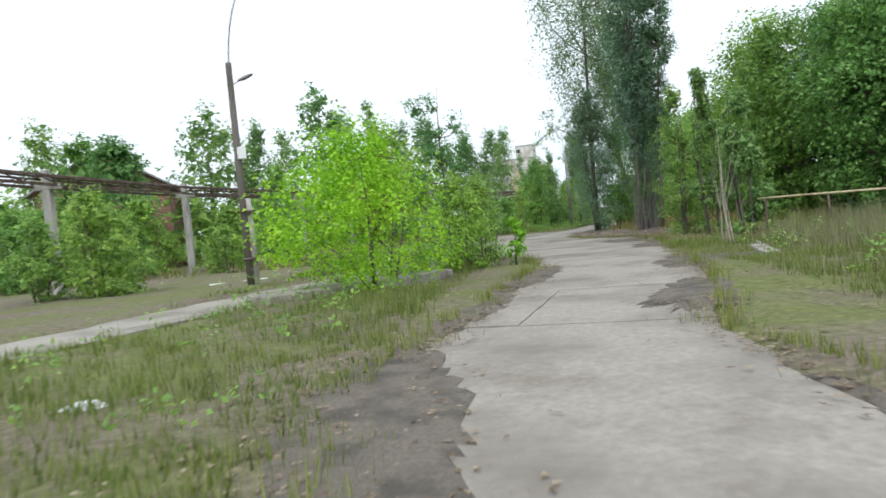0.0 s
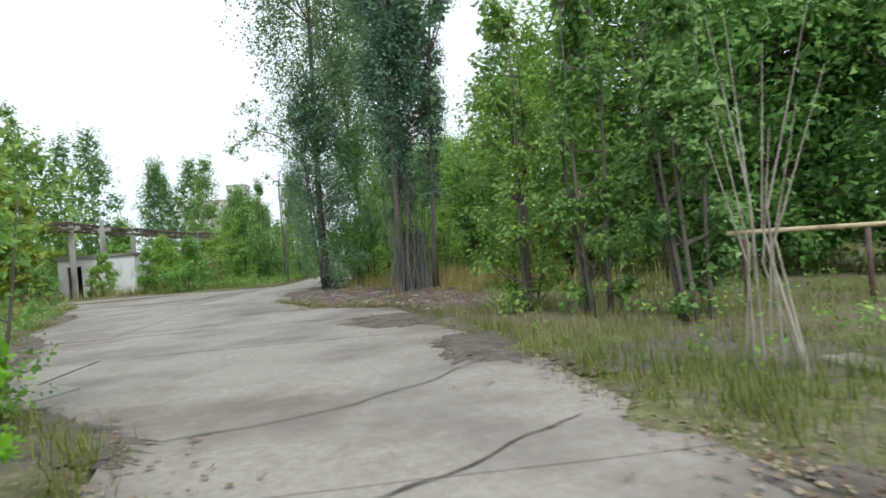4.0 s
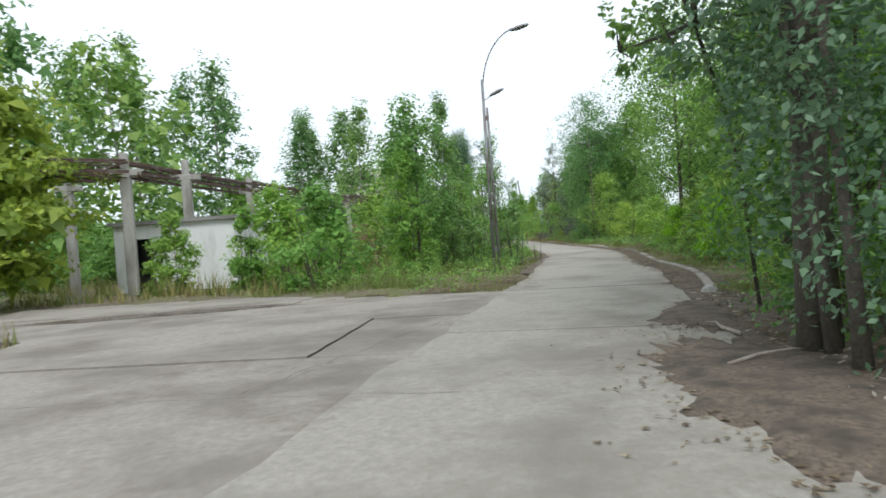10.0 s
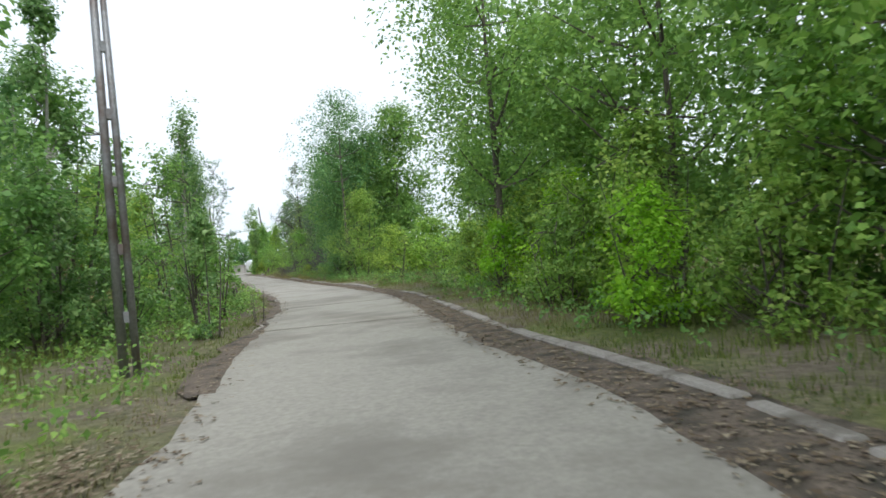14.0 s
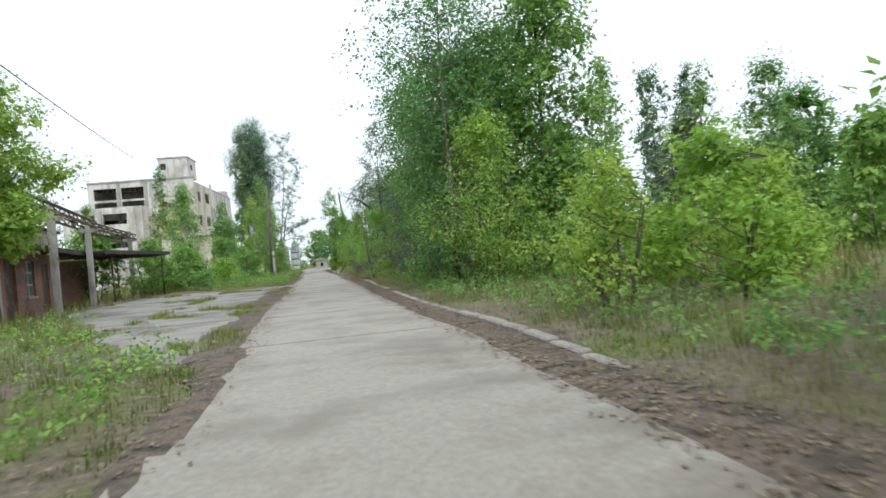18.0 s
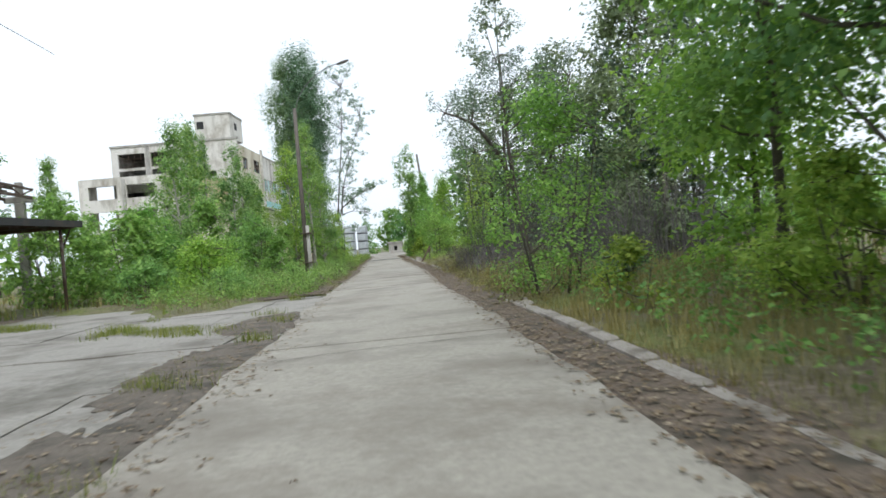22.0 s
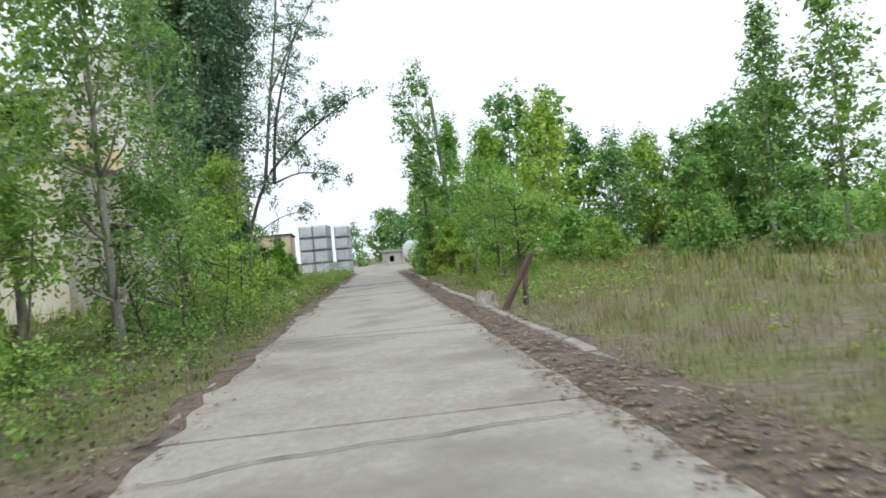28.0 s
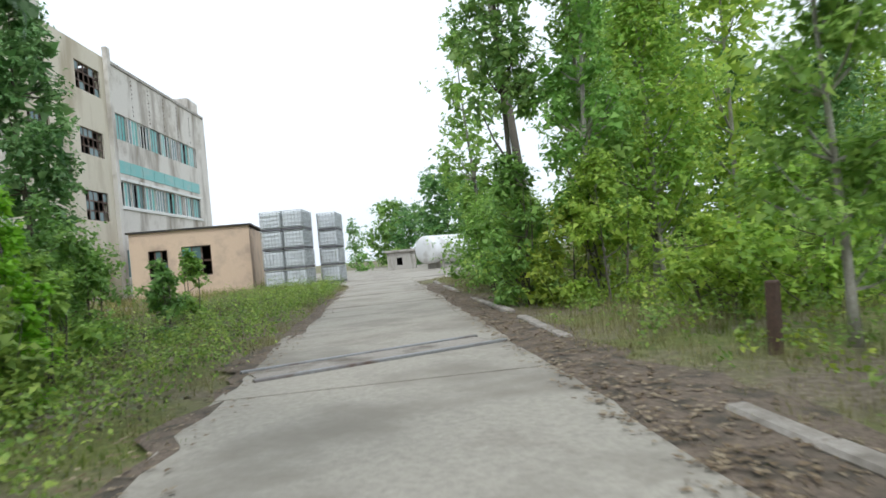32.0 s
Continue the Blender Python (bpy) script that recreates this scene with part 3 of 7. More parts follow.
            rr.append(tr * ((1 - k) ** 0.8 * 0.95 + 0.06) * (1.35 if i == 0 else 1))
        starts.append(pts)
        tube_part("trunk", pts, rr, q["bark"], top, 8)
    lv, lf = [], []
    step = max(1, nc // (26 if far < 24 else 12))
    for i in range(0, nc, step):
        c = Vector(centres[i])
        pts = starts[i % stems]
        # limbs that end close to the camera's route are left out
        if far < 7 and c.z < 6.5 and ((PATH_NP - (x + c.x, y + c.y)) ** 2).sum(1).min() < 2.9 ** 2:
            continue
        best = max(0.0, c.z - (0.25 + q["rise"] * 0.9) * math.hypot(c.x, c.y))
        k = min(range(len(pts)), key=lambda j: abs(pts[j].z - best))
        a = pts[k]
        mid = a.lerp(c, 0.5) + Vector((0, 0, -0.08 * (c - a).length))
        vv, ff = tube([a, mid, c], [tr * 0.4 * (1 - k / (len(pts) + 1)) + 0.008, tr * 0.22 + 0.005, 0.005], 4, False)
        o = len(lv)
        lv += vv
        lf += [tuple(j + o for j in t4) for t4 in ff]
    if lv:
        tagged(mesh_object("branchwork", lv, lf, q["bark"], top), kind="stuff")
    return top


# ---- concrete road and yards, slab by slab ----
def clip(poly, a, b):
    """The part of poly to the left of the line a-b."""
    out = []
    n = len(poly)
    d = b - a
    for i in range(n):
        p, q = poly[i], poly[(i + 1) % n]
        sp, sq = d.cross(p - a), d.cross(q - a)
        if sp >= 0:
            out.append(p)
        if (sp >= 0) != (sq >= 0):
            out.append(p + (q - p) * (sp / (sp - sq)))
    return out


def shrink(poly, g):
    n = len(poly)
    c = sum(poly, Vector((0, 0))) / n
    return [p + (c - p).normalized() * g for p in poly]


def rough_edge(poly, step, amp):
    out = []
    n = len(poly)
    for i in range(n):
        p, q = poly[i], poly[(i + 1) % n]
        k = max(1, int((q - p).length / step))
        d = (q - p).normalized() if (q - p).length > 1e-6 else Vector((1, 0))
        for j in range(k):
            s = p.lerp(q, j / k)
            wx = noise.noise(Vector((s.x * 1.3, s.y * 1.3, 2.0))) + noise.noise(Vector((s.x * 4.1, s.y * 4.1, 5.0))) * 0.5
            wy = noise.noise(Vector((s.x * 1.3, s.y * 1.3, 12.0))) + noise.noise(Vector((s.x * 4.1, s.y * 4.1, 15.0))) * 0.5
            out.append(s + Vector((wx, wy)) * amp)
    return out


def slab(poly, top, thick, mat, parent):
    n = len(poly)
    v = [(p.x, p.y, top) for p in poly] + [(p.x, p.y, top - thick) for p in poly]
    f = [tuple(range(n))] + [(i, i + n, (i + 1) % n + n, (i + 1) % n) for i in range(n)]
    area = sum(poly[i].cross(poly[(i + 1) % n]) for i in range(n)) / 2
    if area < 0:
        f = [t[::-1] for t in f]
    return mesh_object("slab", v, f, mat, parent)


def pave(name, poly, mat, label, angle, cell, top=0.02, amp=0.12, seed=1):
    rnd = random.Random(seed)
    road = empty(name, Matrix(), label, "pavement", kind="structure")
    P = [Vector(p) for p in poly]
    ca, sa = math.cos(radians(angle)), math.sin(radians(angle))
    ax, ay = Vector((ca, sa)), Vector((-sa, ca))
    us = [p.dot(ax) for p in P]
    vs = [p.dot(ay) for p in P]
    u = min(us)
    while u < max(us):
        v = min(vs) + rnd.uniform(-1, 0) * cell[1]
        while v < max(vs):
            q = [ax * a + ay * b for a, b in ((u, v), (u + cell[0], v), (u + cell[0], v + cell[1]), (u, v + cell[1]))]
            c = P
            for i in range(4):
                c = clip(c, q[i], q[(i + 1) % 4]) if len(c) > 2 else []
            if len(c) > 2:
                area = abs(sum(c[i].cross(c[(i + 1) % len(c)]) for i in range(len(c)))) / 2
                if area > 0.3:
                    slab(rough_edge(shrink(c, 0.012), 0.35, amp), top + rnd.uniform(-0.012, 0.012), 0.12, mat, road)
            v += cell[1]
        u += cell[0]
    return road


pave("forecourt", FORECOURT, COURT_CONCRETE, "worn pale concrete forecourt with cracks and joints", 72, (3.4, 6.0), 0.02, 0.04, 3)
pave("side_lane", SIDE_LANE, CONCRETE, "narrow broken concrete lane between weeds", 52, (6, 4), 0.02, 0.2, 5)
pave("yard", YARD, APRON_CONCRETE, "stained grey concrete yard with grass in its joints", 75, (3.0, 3.0), 0.0, 0.12, 8)
pave("end_yard", END_YARD, CONCRETE, "open concrete yard before the works", 75, (6, 6), 0.012, 0.1, 9)

# cracks that run across the forecourt, filled with dirt
CRACK_DIRT = weathered("crack_dirt", (0.05, 0.042, 0.03), (0.1, 0.085, 0.06), (0.05, 0.06, 0.025), 2.0, 0.95)
cracks = empty("crack_lines", Matrix(), "dark dirt-filled cracks in the concrete", "crack", kind="structure")


def crack(points, width, z, seed):
    pts = spline([Vector(p) for p in points], 0.18)
    v, f = [], []
    for n, p in enumerate(pts):
        d = (pts[min(n + 1, len(pts) - 1)] - pts[max(n - 1, 0)]).normalized()
        s = Vector((d.y, -d.x))
        p = p + s * (0.09 * noise.noise(Vector((n * 0.35, seed, 0))) + 0.03 * noise.noise(Vector((n * 1.3, seed, 4))))
        w = width * (0.35 + 0.9 * abs(noise.noise(Vector((n * 0.5, seed, 8))))) * (0.2 if n in (0, len(pts) - 1) else 1)
        v += [(p.x - s.x * w, p.y - s.y * w, z), (p.x + s.x * w, p.y + s.y * w, z)]
        if n:
            f.append((2 * n - 2, 2 * n, 2 * n + 1, 2 * n - 1))
    mesh_object("crack", v, f, CRACK_DIRT, cracks)


for n, (c, w) in enumerate((
        (((1.2, 25.0), (3.0, 27.0), (4.3, 29.0), (5.5, 32.6), (6.4, 35.4)), 0.016),
        (((0.6, 40.6), (2.2, 40.9), (4.2, 40.3), (6.0, 39.6)), 0.008),
        (((4.2, 40.4), (5.8, 42.8), (7.8, 45.6)), 0.011),
        (((2.2, 17.6), (3.7, 17.2), (5.6, 17.9)), 0.02),
        (((2.4, 19.2), (4.4, 19.4), (6.3, 20.6)), 0.02),
        (((0.4, 33.0), (2.0, 33.6), (3.4, 35.4), (3.8, 37.5)), 0.014),
        (((-1.6, 51.0), (0.6, 50.2), (2.6, 50.6)), 0.014),
        (((1.0, 10.2), (2.6, 10.6), (3.9, 10.1)), 0.015),
        (((5.6, 26.2), (7.1, 27.2)), 0.03))):
    crack(c, w, 0.0375, n)
for n, (y, w) in enumerate(((58.2, 0.025), (66.0, 0.02), (90.6, 0.03), (97.4, 0.02), (107.7, 0.025), (127.0, 0.02), (133.5, 0.03), (139.4, 0.02))):
    k = int(np.abs(LINE_NP[:, 1] - y).argmin())
    a, b2 = beside(k, -1.45), beside(k + (1 if n % 2 else -1), 1.4)
    crack((a, (a + b2) / 2 + Vector((0.0, 0.1)), b2), w, 0.0535, 20 + n)

HALF = 1.62
road = empty("road", Matrix(), "narrow single-lane road of pale worn concrete slabs", "road", kind="structure")
i = ROAD_FROM
last = len(LINE) - 70
k = 0
while i < last:
    j = min(i + 12, last)
    left = [beside(m, -HALF - 0.1 + 0.16 * noise.noise(Vector((m * 0.13, 0, 1))) + 0.1 * noise.noise(Vector((m * 0.6, 3, 1)))) for m in range(i, j + 1)]
    right = [beside(m, HALF + 0.14 * noise.noise(Vector((m * 0.13, 7, 1))) + 0.1 * noise.noise(Vector((m * 0.6, 9, 1)))) for m in range(i, j + 1)]
    d0 = (LINE[i + 1] - LINE[i]).normalized() * 0.015
    left[0] += d0
    right[0] += d0
    slab(right + left[::-1], 0.035 + 0.006 * (k % 3), 0.14, CONCRETE, road)
    i = j
    k += 1

# steel-edged joint across the lane
strip = empty("road_joint", pose(38.75, 152.75, 0.05, 0, 0, 8), "two dark steel rails set across the concrete road", "drain", kind="structure")
for yy in (-0.42, 0.36):
    part("rail", box(-1.62, yy - 0.05, -0.02, 1.62, yy + 0.05, 0.03, 0.008), STEEL_GREY, strip)
part("infill", box(-1.55, -0.36, -0.02, 1.55, 0.3, 0.012), KERB_STONE, strip)

# kerb stones along the right of the lane
kerb = empty("kerb", Matrix(), "weathered concrete kerb stones, sunken and tilted", "kerb", kind="structure")
stone_me = None
s_acc = 0.0
for m in range(ROAD_FROM + 22, last - 60, 2):
    p, q = beside(m, 2.28), beside(m + 2, 2.28)
    y = p.y
    if 103 < y < 118 or noise.noise(Vector((y * 0.21, 4, 0))) > 0.32:
        continue
    if stone_me is None:
        ob = part("kerb_stone", box(-0.48, -0.09, -0.15, 0.48, 0.09, 0.15, 0.025), KERB_STONE, kerb)
        stone_me = ob.data
    else:
        ob = new("kerb_stone", stone_me)
        ob.parent = kerb
    mid = (p + q) / 2
    d = q - p
    ob.matrix_world = pose(mid.x, mid.y, -0.075 + 0.12 * noise.noise(Vector((y * 0.17, 0, 3))) + 0.03 * noise.noise(Vector((y, 0, 3))), 10 * noise.noise(Vector((y, 1, 3))), 2 * noise.noise(Vector((y, 2, 3))), math.degrees(math.atan2(d.y, d.x)) + 3 * noise.noise(Vector((y, 3, 3))))

# beds of leaf litter along both edges of the lane
litter = empty("litter_strip", Matrix(), "trodden brown leaf litter along the road's edge", "leaf litter", kind="structure")
for sd, lo, hi in ((1, 1.4, 2.6), (-1, 1.45, 1.95)):
    for m in range(ROAD_FROM + 6, last - 62, 10):
        if sd < 0 and (LINE[m].y < 52 or 72 < LINE[m].y < 112):
            continue
        v, f = [], []
        for n in range(11):
            y = LINE[m + n].y
            a = beside(m + n, sd * (lo + 0.1 * noise.noise(Vector((y, sd, 2)))))
            c = beside(m + n, sd * (hi + 0.55 * noise.noise(Vector((y * 0.4, sd, 6))) + 0.3 * noise.noise(Vector((y * 1.7, sd, 7)))))
            for q in range(4):
                p = a.lerp(c, q / 3)
                z = (0.022, 0.04, 0.05, 0.0)[q] + 0.012 * noise.noise(Vector((p.x * 2, p.y * 2, 3)))
                v.append((p.x, p.y, z if q < 3 else max(0.03, z)))
            if n:
                f += [(4 * n - 4 + q, 4 * n - 3 + q, 4 * n + 1 + q, 4 * n + q) for q in range(3)]
        mesh_object("litter", v, f, LITTER_BED, litter, smooth=True)

# thick bed of leaves and bark under the poplars at the bend
v, f, seen = [], [], {}
gx, gy = np.meshgrid(np.arange(5.8, 12.6, 0.2), np.arange(22.0, 45.6, 0.2), indexing="ij")
cells = np.stack([gx.ravel() + 0.1, gy.ravel() + 0.1], -1)
wob = np.array([[0.5 * noise.noise(Vector((a * 0.7, b * 0.7, 1))), 0.4 * noise.noise(Vector((a * 0.9, b * 0.9, 7)))] for a, b in cells])
ok = inside(MULCH, cells + wob) & ~inside(FORECOURT, cells) & (road_side(cells)[1] > 1.72)
for a, b in cells[ok]:
    q = []
    for dx, dy in ((-0.1, -0.1), (0.1, -0.1), (0.1, 0.1), (-0.1, 0.1)):
        key = (round((a + dx) * 10), round((b + dy) * 10))
        if key not in seen:
            seen[key] = len(v)
            v.append((a + dx, b + dy, float(ground_height(np.array([a + dx]), np.array([b + dy]))[0])))
        q.append(seen[key])
    f.append(tuple(q))
use = [0] * len(v)
for q in f:
    for j in q:
        use[j] += 1
v = [(a, b, -0.1) if use[j] < 4 else (a, b, z) for j, (a, b, z) in enumerate(v)]
v = [(a + 0.04 * noise.noise(Vector((a * 3, b * 3, 5))), b, -0.03 if z < -0.09 else max(z, 0.0) + 0.035 + 0.025 * noise.noise(Vector((a * 2.2, b * 2.2, 2))) + 0.012 * noise.noise(Vector((a * 6, b * 6, 2)))) for a, b, z in v]
mesh_object("litter", v, f, LITTER_BED, litter, smooth=True)


PATCHES = []


def dirt_patch(x, y, sx, sy, yaw, z, seed, mat=LITTER_BED, label="dark soil and leaf mould washed over the concrete"):
    """A low uneven spread of soil with a ragged edge."""
    n, rings = 110, 5
    PATCHES.append((x, y, sx, sy, yaw))
    v, f = [(0, 0, z + 0.02)], []
    for r in range(1, rings + 1):
        for k in range(n):
            a = 2 * math.pi * k / n
            w = 1 + 0.35 * noise.noise(Vector((math.cos(a) * 1.6 + seed * 3.7, math.sin(a) * 1.6, 1))) + 0.22 * noise.noise(Vector((math.cos(a) * 5 + seed, math.sin(a) * 5, 4))) + 0.22 * noise.noise(Vector((math.cos(a) * 13, math.sin(a) * 13 + seed, 9))) + 0.14 * noise.noise(Vector((math.cos(a) * 31, math.sin(a) * 31 + seed, 2)))
            q = (r / rings) * (1 + (w - 1) * (r / rings))
            h = z + (0.02 + 0.012 * noise.noise(Vector((q * 3 * math.cos(a), q * 3 * math.sin(a), seed)))) * (1 - (r / rings) ** 2) - (0.02 if r == rings else 0)
            v.append((sx * q * math.cos(a), sy * q * math.sin(a), h))
    for k in range(n):
        f.append((0, 1 + k, 1 + (k + 1) % n))
        for r in range(rings - 1):
            o = 1 + r * n
            f.append((o + k, o + n + k, o + n + (k + 1) % n, o + (k + 1) % n))
    ob = mesh_object("soil_patch", v, f, mat, None, smooth=True)
    ob.matrix_world = pose(x, y, 0, 0, 0, yaw)
    return tagged(ob, label, "soil", kind="structure")


DIRT = weathered("washed_dirt", (0.1, 0.083, 0.065), (0.19, 0.16, 0.128), (0.075, 0.065, 0.05), 2.2, 0.95, fine=30, stain_at=0.55, bump_s=0.8)
for n, (x, y, sx, sy, yaw) in enumerate((
        (-0.6, 4.6, 0.75, 3.2, 4), (0.2, 9.6, 0.6, 2.6, -18), (1.7, 13.8, 0.5, 2.6, -20), (2.6, 2.6, 0.5, 2.6, -4), (3.5, 9.2, 0.7, 2.0, -28), (5.4, 14.4, 0.9, 2.2, -20),
        (1.8, 20.4, 0.5, 1.9, 30), (0.6, 29.0, 0.4, 3.4, 6), (0.35, 37.5, 0.45, 2.6, 0), (8.1, 17.2, 1.2, 2.0, -18), (6.5, 13.6, 0.8, 1.6, -24), (7.8, 19.6, 1.3, 0.9, 10), (6.9, 21.6, 0.8, 1.5, -30), (7.2, 25.6, 1.0, 1.3, 10), (1.6, 49.9, 3.0, 0.45, -6))):
    dirt_patch(x, y, sx, sy, yaw, 0.038, n, DIRT)
for n, (x, y, sx, sy, yaw) in enumerate(((8.15, 38.7, 0.8, 2.2, -16), (9.75, 42.4, 0.5, 1.4, -28), (7.8, 35.9, 0.65, 1.9, -4))):
    dirt_patch(x, y, sx, sy, yaw, 0.055, 60 + n, LITTER_BED, "dark heap of bark and leaves at the bend")
for n, (y, off, sx, sy) in enumerate(((75.5, -1.95, 0.5, 2.2), (79.6, -2.0, 0.6, 2.6), (84.5, -2.0, 0.5, 2.4), (89.0, -2.3, 1.0, 2.3), (93.5, -2.1, 0.75, 2.6), (98.0, -2.2, 0.8, 2.0), (102.5, -2.3, 0.8, 2.0))):
    k = int(np.abs(LINE_NP[:, 1] - y).argmin())
    p = beside(k, off)
    dirt_patch(p.x, p.y, sx, sy, -14, 0.024, 30 + n, DIRT, "dark washed soil along the yard's edge")

for n, (x, y, sx, sy, yaw) in enumerate(((25.7, 110.45, 1.5, 0.5, -8), (23.6, 109.4, 0.5, 1.3, -30), (27.0, 112.0, 0.35, 1.6, -14))):
    dirt_patch(x, y, sx, sy, yaw, 0.05, 80 + n, LITTER_BED, "dark soil bank where the weeds meet the yard")

# low concrete platform below the bright bush
platform = empty("concrete_platform", pose(-3.4, 12.7, 0, 0, 0, 38), "low cracked concrete ramp edge under a bush", "platform")
for kx, ln in ((0, 2.4), (2.45, 2.1)):
    part("block", box(kx, 0, -0.05, kx + ln, 0.9, 0.24, 0.03), KERB_STONE, platform)


# ---- poles ----
def lamp_pole(x, y, h, arm, yaw, lean=(0, 0), twin=True, lamp=True, second=False, slim=False, rise=2.1):
    top = empty("street_lamp", pose(x, y, 0, lean[0], lean[1], yaw), "old wooden lamp pole with thin curved pipe arm", "lamp post", "lamp posts")
    k = 0.5 if slim else 1.0
    tube_part("pole", [(0, 0, -0.3), (0, 0, h * 0.5), (0, 0, h)], [0.12 * k, 0.105 * k, 0.085 * k], STEEL_GREY if slim else POLE_WOOD, top, 10)
    if slim:
        tube_part("twin_pole", [(0.15, 0, -0.3), (0.13, 0, h * 0.5), (0.1, 0, h - 0.9)], [0.05, 0.045, 0.035], STEEL_GREY, top, 8)
        for n in range(6):
            z = 0.7 + n * (h - 2.0) / 5
            part("spacer", box(-0.04, -0.03, z, 0.17 - n * 0.01, 0.03, z + 0.14, 0.008), STEEL_GREY, top)
    elif twin:
        tube_part("stub", [(0.16, 0, -0.3), (0.15, 0, 1.2), (0.14, 0, 2.6)], [0.1, 0.1, 0.09], POST_CONCRETE, top, 8)
        for z in (0.8, 2.2):
            tube_part("band", [(0.07, 0, z), (0.07, 0, z + 0.05)], [0.27, 0.27], RUST, top, 12)
    if lamp:
        pts = []
        for kk in range(9):
            a = kk / 8 * 1.35
            pts.append((arm * (1 - math.cos(a)) * 0.9, 0, h - 0.5 + rise * math.sin(a)))
        tube_part("arm", pts, [0.022] * 9, STEEL_GREY, top, 6)
        e = Vector(pts[-1])
        bm = bmesh.new()
        bmesh.ops.create_uvsphere(bm, u_segments=12, v_segments=8, radius=1.0, matrix=Matrix.LocRotScale(e + Vector((0.25, 0, 0.02)), Euler((0, -0.25, 0)), (0.33, 0.11, 0.07)))
        part("lamp_head", bm, STEEL_GREY, top, "grey tin lamp head", True)
    if second:
        tube_part("bracket", [(0, 0, h - 0.68), (0.28, 0, h - 0.52)], [0.015, 0.015], STEEL_GREY, top, 6)
        bm = bmesh.new()
        bmesh.ops.create_uvsphere(bm, u_segments=12, v_segments=8, radius=1.0, matrix=Matrix.LocRotScale((0.44, 0, h - 0.43), Euler((0, -0.4, 0)), (0.26, 0.09, 0.06)))
        part("lamp_head", bm, STEEL_GREY, top, "grey tin lamp head", True)
    return top


first_pole = lamp_pole(-5.75, 20.0, 6.6, 1.3, 20, second=True, rise=3.2)
part("meter_box", box(-0.02, -0.26, 3.75, 0.22, -0.09, 4.1, 0.015), WHITEWASH, first_pole, "small white meter box")
lamp_pole(10.63, 55.4, 6.2, 1.5, -12, second=True, slim=True)
lamp_pole(27.92, 122.7, 8.2, 3.27, -27, (0, 0.2), rise=2.45)
leaning = empty("wooden_pole", pose(48.2, 167.0, 0, 0, -5, 0), "bare leaning wooden utility pole among trees", "utility pole")
tube_part("shaft", [(0, 0, -0.3), (0, 0, 6), (0, 0, 12)], [0.17, 0.15, 0.12], POLE_WOOD, leaning, 10)


# ---- pipe trestle beside the road ----
def trestle_post(x, y, h, yaw=0):
    t = empty("trestle_post", pose(x, y, 0, 0, 0, yaw), "square precast concrete trestle post, weathered grey", "post", "trestle posts")
    part("shaft", box(-0.16, -0.16, -0.3, 0.16, 0.16, h, 0.025), POST_CONCRETE, t)
    part("bracket", box(-0.5, -0.13, h, 0.5, 0.13, h + 0.22, 0.02), POST_CONCRETE, t)
    part("stub", box(-0.12, -0.12, h + 0.22, 0.12, 0.12, h + 0.75, 0.02), POST_CONCRETE, t)
    return t


def trestle_run(a, b, z, width=0.9):
    """A span of rusted lattice beams with pipes on it."""
    d = Vector(b) - Vector(a)
    ln = d.length
    t = empty("pipe_trestle", pose(a[0], a[1], z, 0, 0, math.degrees(math.atan2(d.y, d.x))), "rusted steel lattice span carrying old pipes", "pipe rack", "pipe rack spans")
    for s in (-1, 1):
        yy = s * width / 2
        part("chord", box(0, yy - 0.04, 0.0, ln, yy + 0.04, 0.1), RUST, t)
        part("chord", box(0, yy - 0.04, 0.32, ln, yy + 0.04, 0.39), RUST, t)
        n = max(2, int(ln / 0.9))
        vv, ff = [], []
        for k in range(n):
            p0, p1 = (k * ln / n, yy, 0.08), ((k + 1) * ln / n, yy, 0.34)
            if k % 2:
                p0, p1 = (p0[0], yy, 0.34), (p1[0], yy, 0.08)
            v, f = tube([p0, p1], [0.03, 0.03], 4)
            o = len(vv)
            vv += v
            ff += [tuple(q + o for q in w) for w in f]
        mesh_object("lattice", vv, ff, RUST, t)
    for yy, r in ((-0.2, 0.045), (0.24, 0.06)):
        tube_part("pipe", [(0, yy, 0.4 + r), (ln * 0.5, yy, 0.39 + r), (ln, yy, 0.4 + r)], [r] * 3, RUST, t, 8)
    return t


RUNS = [((-15.6, 14.0), (-14.6, 25.5), 4.1), ((-14.6, 25.5), (-13.2, 35.5), 4.1), ((-13.2, 35.5), (-9.5, 47.0), 4.1), ((-9.5, 47.0), (-7.2, 54.8), 4.1), ((-7.2, 54.8), (-0.9, 58.2), 4.05), ((-0.9, 58.2), (2.2, 67.8), 4.0), ((2.2, 67.8), (7.6, 82.0), 4.1), ((7.6, 82.0), (13.4, 89.4), 4.2), ((13.4, 89.4), (14.3, 97.6), 4.2), ((14.3, 97.6), (15.2, 106.2), 4.2), ((15.2, 106.2), (17.2, 118.4), 4.1)]
for a, b, z in RUNS:
    trestle_run(a, b, z)
for x, y in [r[0] for r in RUNS] + [RUNS[-1][1], (-4.0, 62.4), (0.6, 60.5)]:
    trestle_post(x, y, 4.0)

